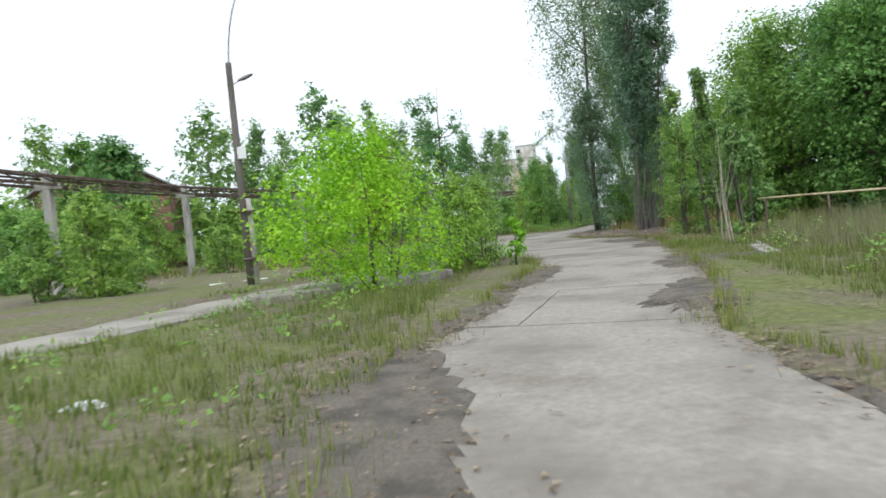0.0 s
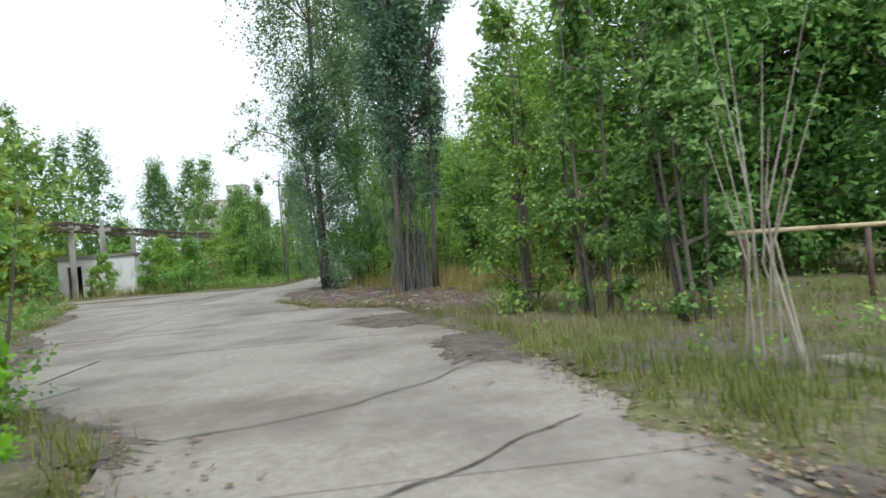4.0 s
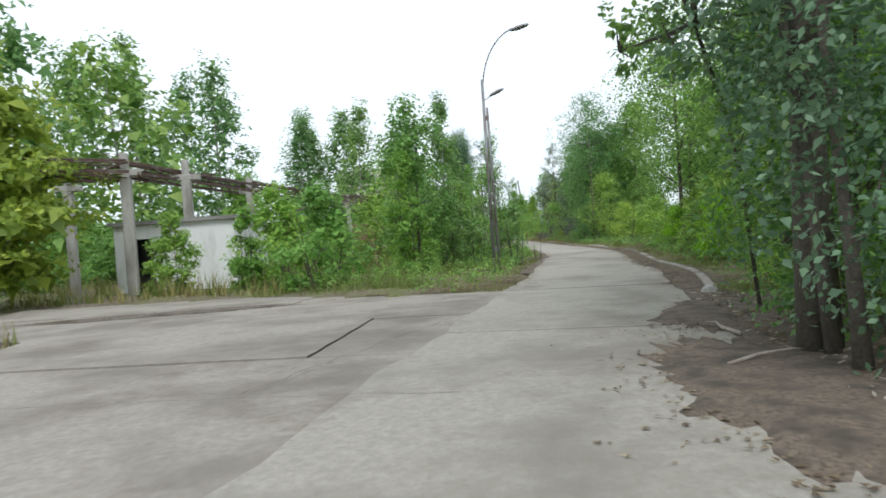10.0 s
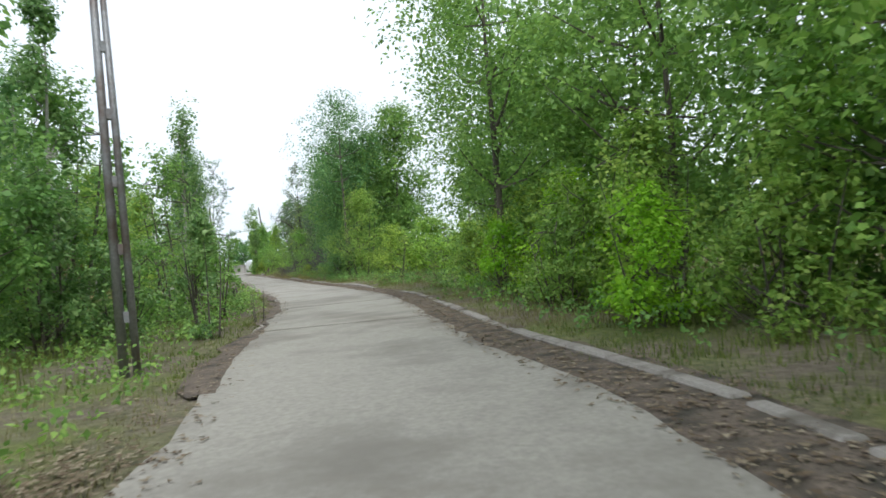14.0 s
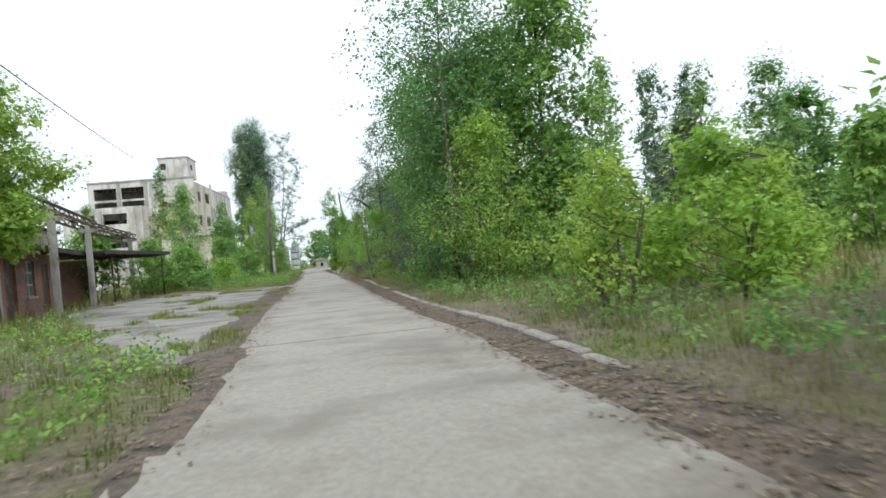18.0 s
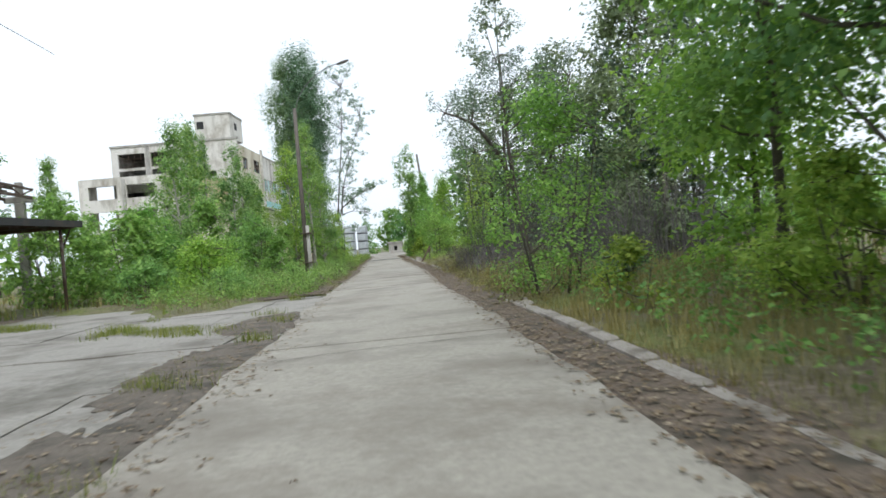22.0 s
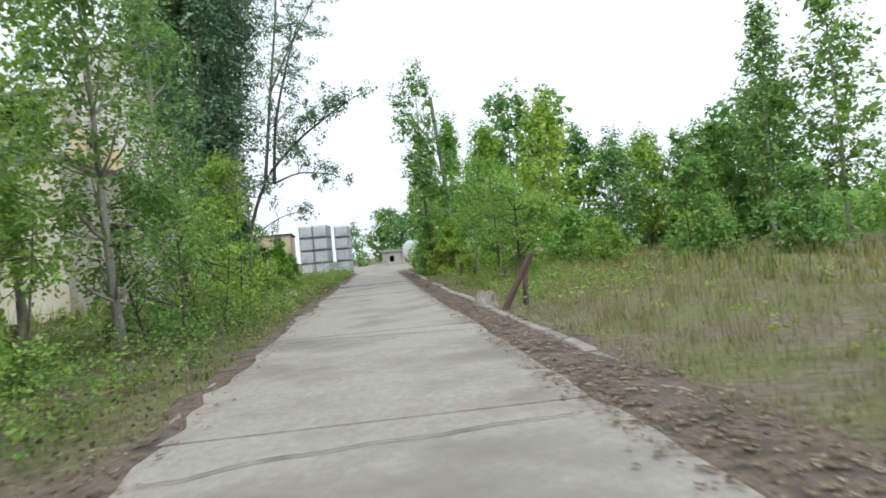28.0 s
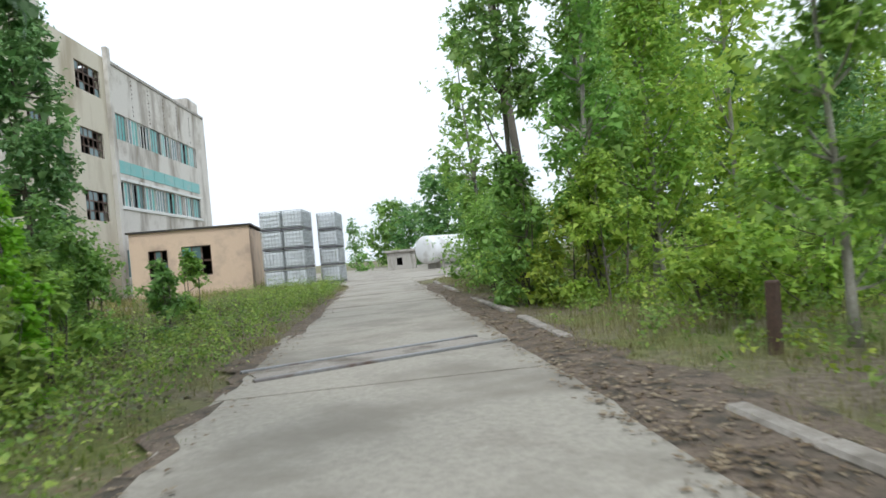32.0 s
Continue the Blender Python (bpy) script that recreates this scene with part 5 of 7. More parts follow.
# ---- planting ----
plant("boxelder", -1.6, 14.5, 3.6, 2.7, "bright", density=1.9)
plant("slimtree", 0.2, 17.6, 5.5, 0.9)
plant("shrub", 1.3, 21.0, 2.9, 1.4)
plant("shrub", -0.5, 21.1, 3.4, 1.2)
plant("shrub", 0.3, 23.4, 4.1, 1.3)
plant("sapling", 1.9, 17.9, 1.4, 0.4)
plant("shrub", 8.3, 23.4, 6.0, 0.9, "aspen", density=1.7)
plant("shrub", 8.9, 22.1, 5.8, 0.8, "aspen", density=1.7)
plant("shrub", 9.4, 20.7, 5.1, 0.9, "aspen", density=1.7)
plant("linden", 17.6, 26.0, 9.8, 3.2, density=1.8)
plant("linden", 15.7, 24.2, 8.8, 2.7, "mid", density=1.3)
plant("linden", 17.4, 21.8, 9.0, 3.3, density=1.8)
plant("linden", 16.1, 33.4, 10.2, 3.1, "mid")
plant("linden", 14.8, 28.5, 8.8, 2.6, density=1.6)
plant("linden", 19.2, 30.1, 9.6, 3.3, density=1.4)
plant("linden", 19.3, 40.7, 10.7, 3.1)
plant("linden", 18.2, 38.5, 8.8, 3.6, "green")
plant("linden", 17.8, 34.4, 7.7, 2.8, "mid")
plant("aspen", -12.4, 78.3, 19.1, 5.5)
plant("aspen", -18.9, 58.2, 13.5, 4.4)
plant("aspen", -15.7, 60.2, 12.5, 2.0)
plant("aspen", -31.8, 55.2, 13.1, 2.7)
plant("shrub", -10.2, 20.1, 3.6, 1.6, "lime")
plant("linden", -19.6, 42.2, 8.8, 2.5)
plant("shrub", -12.6, 21.1, 2.8, 1.2, "lime")
plant("shrub", -18.8, 30.1, 4.0, 2.3)
plant("shrub", -15.9, 36.1, 4.4, 2.1)
plant("shrub", -9.6, 30.0, 2.2, 1.5)
plant("shrub", -10.9, 22.0, 2.3, 1.7, "green")
plant("shrub", -8.1, 34.1, 5.2, 1.7)
plant("aspen", -5.2, 75.2, 13.3, 5.7)
plant("conifer", -5.0, 56.1, 8.7, 3.6, "yellow", density=1.6)
plant("shrub", 5.2, 54.0, 3.0, 1.8, "green")
plant("shrub", 3.9, 56.8, 3.7, 1.7, "green", density=1.3)
plant("shrub", 10.2, 61.6, 5.6, 1.9)
plant("aspen", 10.2, 60.6, 7.0, 0.9)
plant("aspen", -12.5, 89.2, 19.2, 3.6)
plant("aspen", -7.8, 90.7, 19.1, 2.2)
plant("aspen", -5.0, 90.4, 15.4, 2.9)
plant("aspen", -0.8, 86.0, 15.9, 3.2)
plant("aspen", 4.3, 105.5, 15.7, 3.0)
plant("aspen", 9.0, 107.0, 16.0, 3.4)
plant("aspen", -20.3, 90.0, 16.8, 2.5)
plant("aspen", -24.8, 90.4, 14.8, 3.5)
plant("shrub", 0.8, 56.5, 2.7, 1.0)
plant("shrub", -0.6, 63.0, 2.7, 0.8, "aspen")
plant("shrub", 1.3, 62.7, 2.7, 0.8, "aspen")
plant("shrub", -7.4, 66.4, 2.5, 2.7)
plant("shrub", -4.7, 70.2, 3.2, 2.3)
plant("shrub", 1.1, 73.6, 6.0, 2.2)
plant("shrub", 8.3, 68.8, 4.3, 2.0)
plant("shrub", 13.1, 64.3, 4.7, 1.5)
plant("shrub", -15.0, 71.2, 4.2, 2.7)
plant("linden", 18.0, 49.7, 6.8, 2.3, "green")
plant("shrub", 16.8, 45.8, 4.0, 1.8, "lime")
plant("willow", 23.1, 53.2, 8.8, 2.2)
plant("linden", 19.7, 59.5, 10.5, 2.9, "mid", density=1.5)
plant("linden", 20.2, 54.6, 8.9, 3.5, "mid", density=1.5)
plant("linden", 20.7, 50.9, 8.0, 3.5, "mid", density=1.5)
plant("linden", 21.0, 48.5, 7.3, 2.7, density=1.5)
plant("shrub", 18.4, 55.6, 2.6, 1.4, "lime")
plant("shrub", 18.0, 51.2, 1.8, 1.1, "lime")
plant("shrub", 19.1, 49.5, 2.0, 1.3, "lime")
plant("aspen", 8.7, 63.1, 5.0, 1.6, "green")
plant("aspen", 9.4, 66.2, 7.2, 1.8)
plant("shrub", 6.1, 68.0, 2.7, 2.2)
plant("aspen", 5.6, 107.0, 16.1, 2.7)
plant("aspen", 9.4, 98.1, 14.6, 2.6)
plant("shrub", 11.0, 59.6, 2.0, 1.3, "aspen")
plant("shrub", 13.7, 63.8, 2.8, 1.2)
plant("linden", 8.7, 58.3, 6.4, 1.8, "mid", base=0.12)
plant("shrub", 8.2, 56.9, 4.3, 1.1, "green")
plant("shrub", 10.0, 59.4, 3.3, 1.0, "aspen")
plant("shrub", 12.5, 59.0, 2.4, 0.8, "aspen")
plant("shrub", 11.7, 62.6, 4.4, 1.0, "green")
plant("aspen", 13.9, 68.2, 6.6, 1.2)
plant("shrub", 14.6, 69.0, 2.6, 1.0, "lime")
plant("shrub", 14.1, 61.1, 1.1, 0.5, "lime")
plant("linden", 22.3, 63.1, 9.8, 3.1, "mid", density=1.5, base=0.22)
plant("linden", 23.0, 57.9, 9.5, 3.3, "mid", density=1.5, base=0.22)
plant("shrub", 21.1, 56.2, 2.9, 1.6, "bright")
plant("shrub", 20.6, 57.1, 2.2, 1.0, "lime")
plant("linden", 31.4, 85.9, 11.7, 2.9, density=1.5)
plant("linden", 29.3, 89.6, 12.0, 2.8, density=1.5)
plant("linden", 25.4, 65.6, 8.2, 2.5, "green", density=1.5, base=0.22)
plant("linden", 26.4, 64.0, 7.0, 2.0, "mid", density=1.5, base=0.22)
plant("boxelder", 27.1, 83.0, 5.6, 2.2, "lime", density=1.3)
plant("linden", 27.7, 86.6, 12.4, 3.7, density=1.8)
plant("linden", 13.6, 88.8, 7.9, 2.5, "lime", density=1.8, base=0.3)
plant("shrub", 24.3, 73.7, 2.8, 1.5, "lime")
plant("shrub", 26.1, 73.2, 3.1, 1.8, "green")
plant("boxelder", 30.2, 101.9, 4.3, 2.1, "green")
plant("snagtree", 10.4, 140.4, 10.8, 2.0, "aspen")
plant("snagtree", 8.4, 141.0, 10.2, 1.8, "willow")
plant("shrub", 18.4, 117.8, 4.2, 2.5, "mid")
plant("shrub", 20.8, 118.6, 3.6, 2.6, "lime")
plant("shrub", 23.4, 117.6, 2.3, 2.0, "green")
plant("shrub", 28.0, 77.9, 2.8, 2.1, "lime")
plant("shrub", 29.9, 75.7, 3.0, 2.2, "lime")
plant("willow", 44.4, 91.8, 8.0, 2.3)
plant("boxelder", 13.9, 74.1, 4.7, 1.5)
plant("shrub", 14.9, 113.6, 5.2, 2.8)
plant("boxelder", 31.0, 84.1, 5.5, 2.1, "mid")
plant("shrub", 27.9, 85.9, 2.5, 1.4)
plant("shrub", 30.8, 80.4, 1.8, 1.0, "willow")
plant("shrub", 29.4, 98.2, 1.1, 0.8, "yellow")
plant("shrub", 28.6, 91.0, 1.7, 1.1)
plant("willow", 44.5, 92.8, 7.7, 1.8)
plant("aspen", 54.1, 110.5, 17.0, 2.2)
plant("poplar", 61.8, 113.4, 17.6, 2.0)
plant("poplar", 64.5, 112.1, 16.9, 1.3)
plant("aspen", 40.5, 83.7, 7.8, 2.0)
plant("linden", 43.5, 84.5, 7.2, 2.1, density=1.5)
plant("shrub", 32.9, 77.3, 2.3, 1.8)
plant("shrub", 39.4, 78.7, 4.9, 2.3)
plant("aspen", 46.1, 92.6, 10.7, 1.6)
plant("linden", 31.9, 94.6, 7.7, 3.1, "mid", base=0.2)
plant("linden", 32.2, 92.3, 6.5, 2.0, "green")
plant("shrub", 31.0, 95.9, 2.1, 1.5, "lime")
plant("shrub", 30.7, 91.8, 1.1, 0.9, "willow")
plant("bramble", 31.8, 106.2, 1.0, 1.2)
plant("shrub", 31.8, 102.0, 0.9, 0.9, "willow")
plant("willow", 35.6, 119.7, 8.9, 2.4)
plant("snagtree", 35.5, 115.5, 12.6, 2.0)
plant("willow", 35.3, 111.4, 7.6, 1.8)
plant("aspen", 30.9, 142.2, 11.6, 1.5)
plant("aspen", 22.0, 132.4, 9.9, 2.1)
plant("aspen", 24.8, 129.4, 7.7, 1.5)
plant("aspen", 26.2, 135.2, 6.8, 1.7)
plant("aspen", 13.2, 141.5, 9.6, 1.3)
plant("shrub", 18.8, 122.9, 3.9, 1.8)
plant("shrub", 21.4, 120.0, 3.9, 1.7, "green")
plant("shrub", 23.4, 120.4, 4.0, 1.5)
plant("shrub", 25.7, 123.8, 3.7, 1.6)
plant("shrub", 31.9, 137.6, 3.1, 1.8)
plant("shrub", 21.7, 113.5, 1.5, 1.7)
plant("shrub", 24.2, 113.8, 1.1, 1.3)
plant("shrub", 26.4, 116.2, 1.0, 1.2)
plant("willow", 36.9, 120.3, 8.8, 2.5)
plant("willow", 37.4, 114.9, 9.3, 2.4)
plant("willow", 39.0, 112.3, 8.7, 2.3)
plant("shrub", 34.8, 117.8, 2.8, 1.4)
plant("willow", 37.7, 119.3, 8.1, 2.1)
plant("willow", 38.9, 115.8, 7.8, 2.4)
plant("bramble", 33.2, 116.5, 1.1, 1.3)
plant("bramble", 35.3, 115.9, 1.2, 1.4)
plant("aspen", 22.2, 138.0, 10.9, 2.4)
plant("aspen", 25.5, 133.8, 8.2, 1.5)
plant("aspen", 29.5, 131.5, 9.3, 1.4)
plant("shrub", 21.2, 128.9, 4.1, 1.7)
plant("shrub", 24.2, 123.7, 2.3, 1.8, "green")
plant("shrub", 26.7, 122.8, 2.3, 1.2)
plant("shrub", 23.9, 119.6, 1.4, 1.5)
plant("aspen", 28.9, 136.2, 8.8, 1.6, "lime")
plant("aspen", 30.6, 134.6, 7.5, 1.5)
plant("aspen", 26.8, 140.1, 7.1, 1.5, "lime")
plant("shrub", 29.6, 131.8, 3.0, 1.3, "lime")
plant("shrub", 31.2, 135.4, 3.3, 1.4)
plant("shrub", 27.7, 133.4, 3.2, 1.3, "lime")
plant("shrub", 32.5, 140.3, 4.2, 1.5, "lime", density=1.3)
plant("aspen", 23.3, 151.9, 12.4, 1.0)
plant("aspen", 21.4, 173.7, 17.9, 2.2)
plant("shrub", 44.8, 151.9, 2.3, 1.9, "green")
plant("shrub", 48.5, 151.7, 3.0, 2.2, "green")
plant("linden", 55.4, 172.6, 14.6, 3.5)
plant("linden", 59.6, 173.2, 14.7, 2.9)
plant("aspen", 58.9, 162.9, 9.0, 2.0)
plant("linden", 67.2, 166.4, 9.3, 2.4)
plant("linden", 68.9, 159.4, 11.6, 3.3)
plant("shrub", 50.1, 144.8, 4.2, 1.9)
plant("shrub", 52.4, 141.9, 3.4, 2.0)
plant("aspen", 64.0, 154.8, 15.7, 2.2)
plant("aspen", 66.4, 151.8, 16.2, 2.9)
plant("aspen", 59.7, 141.5, 10.5, 2.4)
plant("shrub", 52.6, 137.6, 3.1, 2.4, "lime")
plant("linden", 74.9, 169.8, 12.5, 3.8)
plant("shrub", 52.7, 147.8, 3.9, 1.8, "lime")
plant("shrub", 43.7, 155.1, 2.9, 1.3, "lime")
plant("aspen", 46.9, 158.1, 8.5, 2.1, "green")
plant("aspen", 53.2, 162.3, 11.2, 2.8, "lime")
plant("linden", 59.6, 165.4, 8.2, 2.9, "green", density=0.65)
plant("shrub", 44.9, 152.5, 1.0, 1.6, "lime")
plant("shrub", 48.0, 152.5, 0.9, 2.0, "lime")
plant("shrub", 33.3, 151.0, 3.4, 1.0)
plant("shrub", 34.8, 151.5, 1.5, 0.9, "yellow")
plant("shrub", 35.9, 158.4, 1.7, 0.7)
plant("shrub", 32.7, 148.0, 2.2, 1.1)
plant("shrub", 34.0, 148.6, 1.4, 1.0)
plant("aspen", 62.6, 165.3, 9.0, 2.7, "lime")
plant("shrub", 47.9, 148.1, 2.3, 1.4, "lime")
plant("linden", 65.7, 162.1, 9.0, 3.1)
plant("aspen", 44.6, 156.6, 8.9, 1.1, "lime")
plant("shrub", 42.9, 157.2, 3.3, 1.1)
plant("shrub", 34.0, 158.1, 3.0, 1.1, "mid")
plant("shrub", 34.1, 154.6, 1.8, 1.0, "lime")
plant("shrub", 34.8, 152.3, 2.6, 0.75, "bright", density=1.4)
plant("shrub", 34.8, 156.8, 2.4, 1.0)
plant("shrub", 34.9, 153.6, 1.8, 0.8)
plant("shrub", 36.3, 162.6, 2.1, 0.6)
plant("aspen", 46.8, 168.5, 10.4, 1.7, "lime")
plant("aspen", 46.9, 157.9, 8.1, 1.6, "lime")
plant("boxelder", 55.3, 163.5, 3.2, 2.2)
plant("shrub", 51.1, 157.6, 1.1, 1.3, "yellow")
plant("shrub", 47.9, 159.7, 1.0, 1.2, "yellow")
plant("linden", 59.2, 168.5, 10.1, 1.8)
plant("linden", 65.2, 168.6, 8.9, 2.4)
plant("shrub", 46.6, 164.4, 3.0, 1.5, "lime")
plant("shrub", 45.0, 157.5, 1.1, 1.0, "yellow")
plant("shrub", 46.7, 155.9, 1.0, 1.3, "yellow")
plant("linden", 63.3, 246.3, 10.6, 5.1)
plant("linden", 63.5, 219.8, 11.9, 5.1)
plant("linden", 64.2, 211.2, 9.6, 4.2)
plant("linden", 65.6, 240.3, 9.1, 5.0)
plant("aspen", 61.0, 263.0, 9.4, 2.1)
plant("linden", 30.6, 94.4, 11.2, 3.2, density=1.6, base=0.2)
plant("linden", 30.7, 92.2, 10.7, 2.8, density=1.5)
plant("linden", 31.1, 88.3, 10.5, 2.7, "mid", density=1.5)
plant("linden", 30.2, 89.3, 9.6, 3.0, density=1.5)
plant("linden", 34.6, 101.2, 8.1, 2.6, "green")
plant("aspen", 72.8, 250.5, 6.4, 2.0)
plant("shrub", 54.6, 228.2, 2.5, 2.1)
plant("shrub", 60.0, 231.7, 2.6, 2.3)
plant("poplar", 9.2, 39.6, 20.0, 3.0, base=0.12, density=3.2)
plant("poplarbush", 9.2, 39.0, 8.5, 1.9, "poplar", density=3.4)
plant("poplarbush", 10.4, 40.5, 6.5, 1.7, "mid", density=2.6)
plant("linden", 13.4, 44.2, 7.7, 2.2, "mid", density=1.4, base=0.02)
plant("poplar", 9.4, 31.6, 17.0, 1.4, base=0.2, density=1.8)
plant("poplar", 10.0, 32.5, 15.0, 1.3, base=0.22, density=1.8)
plant("poplar", 10.3, 31.5, 13.0, 1.0, base=0.2, density=1.6)
plant("poplar", 12.2, 43.6, 18.0, 2.2, base=0.3, density=2.4)
plant("poplarbush", 10.1, 33.0, 6.0, 0.9, density=1.2)
plant("shrub", 11.4, 40.4, 3.6, 1.3, "green")
plant("shrub", 11.7, 42.7, 3.4, 1.2, "green", density=1.4)
plant("shrub", 2.9, 56.2, 2.7, 0.8, "green", density=1.3)
plant("shrub", 0.2, 57.0, 1.9, 0.7, "mid")
plant("slimtree", 43.2, 157.6, 12.0, 1.6, "aspen")
plant("shrub", 43.4, 156.0, 2.1, 1.2, "yellow")
plant("shrub", 43.9, 159.0, 2.7, 1.5, "lime")
plant("shrub", 44.8, 162.4, 3.0, 1.7, "green")
plant("shrub", 46.0, 166.4, 3.2, 1.8, "lime")
plant("shrub", -19.0, 38.0, 4.6, 2.4)
plant("shrub", -23.0, 40.0, 4.8, 2.6)
plant("shrub", -15.5, 32.0, 3.6, 2.0)
plant("shrub", -18.0, 34.5, 4.4, 2.6)
plant("shrub", -12.0, 38.5, 3.6, 2.2)
plant("shrub", -21.5, 33.0, 4.8, 2.8, "green")
plant("linden", -23.5, 45.0, 9.5, 2.8, "mid")
plant("poplar", 32.4, 151.5, 21.3, 2.6, base=0.1, density=1.8)
plant("poplar", 30.9, 152.8, 19.5, 2.5, base=0.4, density=1.7)
plant("poplar", 33.0, 154.8, 18.5, 2.5, base=0.42, density=1.5)
plant("linden", 31.9, 97.9, 9.4, 2.6, "mid", density=1.7, base=0.27)
plant("willow", 37.6, 109.0, 10.6, 2.5, density=1.8)
plant("willow", 39.9, 110.0, 10.0, 2.4, density=1.6)
plant("poplarbush", 32.9, 150.9, 3.8, 1.0)
plant("shrub", 16.6, 47.6, 2.6, 1.4, "lime")
plant("shrub", 17.0, 50.6, 2.6, 1.4, "lime")
plant("shrub", 18.2, 53.4, 3.2, 1.6, "lime")
plant("shrub", 19.2, 56.4, 2.8, 1.4, "bright")
plant("shrub", 20.4, 59.0, 2.9, 1.5, "lime")
plant("shrub", 21.6, 61.8, 2.4, 1.4, "lime")
plant("shrub", 22.6, 64.8, 2.2, 1.3, "lime")
plant("boxelder", 8.7, 23.9, 1.9, 0.8)
plant("shrub", 16.6, 52.2, 2.0, 1.2, "bright")
plant("shrub", 17.7, 55.2, 1.9, 1.1, "lime")
plant("shrub", 19.0, 58.6, 1.9, 1.1, "bright")
plant("linden", 41.7, 145.1, 4.4, 2.0, "green", density=0.8, base=0.28)
plant("linden", 40.8, 141.6, 3.6, 1.3, "lime", density=0.6, base=0.3)
plant("aspen", 42.5, 149.2, 4.7, 1.1, "lime")
plant("linden", 32.3, 166.0, 10.5, 1.6, "aspen", density=1.3)
plant("aspen", 43.7, 155.8, 8.5, 1.0, "green")
plant("shrub", 43.4, 152.0, 1.6, 1.0, "lime")
plant("shrub", 43.6, 147.2, 1.5, 1.0, "yellow")
plant("shrub", 0.5, 17.2, 2.6, 1.1, "green", density=1.6)
plant("shrub", 1.0, 18.8, 2.4, 1.0, "mid", density=1.6)


def reach(name, label, cat, limbs, clumps, bark, leaf, size, spread, per):
    """A tree given by its limbs, each a line of points with a first and last radius, and by leaf clumps round points."""
    x, y = limbs[0][0][0][:2]
    top = empty(name, pose(x, y, 0), label, cat, cat + "s along the road")
    for n, (pts, r0, r1) in enumerate(limbs):
        pts = [Vector((px - x, py - y, pz)) for px, py, pz in pts]
        fine = []
        for i in range(len(pts) - 1):
            p0, p1, p2, p3 = pts[max(i - 1, 0)], pts[i], pts[i + 1], pts[min(i + 2, len(pts) - 1)]
            for j in range(4):
                k = j / 4
                fine.append(0.5 * (2 * p1 + (p2 - p0) * k + (2 * p0 - 5 * p1 + 4 * p2 - p3) * k * k + (3 * p1 - p0 - 3 * p2 + p3) * k ** 3))
        fine.append(pts[-1])
        m = len(fine) - 1
        tube_part("trunk" if n == 0 else "limb", fine, [r0 + (r1 - r0) * i / m for i in range(m + 1)], bark, top, 8)
    c, sg = [], []
    for px, py, pz, r in clumps:
        for k in range(max(3, int(r * 13))):
            d = rng.normal(size=3) * (0.55, 0.55, 0.4) * r
            c.append((px - x + d[0], py - y + d[1], max(pz + d[2], 0.3)))
            sg.append(spread * rng.uniform(0.6, 1.2))
    c, sg = np.array(c), np.array(sg)
    v, f = leaf_cloud(c, np.stack([sg, sg, sg * 0.8], -1), np.full(len(c), per), size, 0.4)
    new("crown", fast_mesh("crown", v, f, LEAF[leaf])).parent = top
    vv, ff = [], []
    for p in c:
        ends = [q for pts, _, _ in limbs for q in pts]
        q = min(ends, key=lambda e: (e[0] - x - p[0]) ** 2 + (e[1] - y - p[1]) ** 2 + (e[2] - p[2]) ** 2)
        a, b = tube([(q[0] - x, q[1] - y, q[2]), tuple(p)], [0.014, 0.004], 4, False)
        o = len(vv)
        vv += a
        ff += [tuple(j + o for j in t4) for t4 in b]
    tagged(mesh_object("branchwork", vv, ff, bark, top), kind="stuff")


reach("leaning_willow", "grey-leaved willow leaning out from a dark thicket", "willow tree", [
    ([(36.5, 115.8, -0.1), (36.1, 115.5, 1.6), (35.5, 115.0, 3.2), (34.5, 114.2, 4.6), (33.2, 113.2, 5.5), (31.9, 112.5, 5.8)], 0.17, 0.03),
    ([(35.5, 115.0, 3.2), (35.2, 114.6, 5.0), (34.9, 114.0, 6.8), (34.7, 113.6, 8.2)], 0.09, 0.02),
    ([(36.1, 115.5, 1.6), (36.7, 114.7, 3.6), (37.2, 113.8, 5.4), (37.3, 113.0, 7.2)], 0.1, 0.02),
    ([(34.5, 114.2, 4.6), (33.6, 113.0, 4.5), (32.8, 112.2, 4.3)], 0.05, 0.012),
], [(32.2, 112.5, 5.8, 0.8), (33.0, 113.0, 6.2, 0.9), (33.9, 113.6, 6.5, 0.8), (32.6, 112.2, 4.7, 0.6), (34.8, 113.7, 7.6, 1.0), (34.0, 113.4, 7.4, 0.7), (37.0, 113.6, 6.6, 1.2), (36.2, 114.6, 6.2, 1.1), (37.2, 113.0, 7.8, 0.9), (35.8, 114.2, 8.2, 0.9), (38.0, 114.0, 5.4, 1.0)], BARK, "willow", 0.085, 0.3, 60)
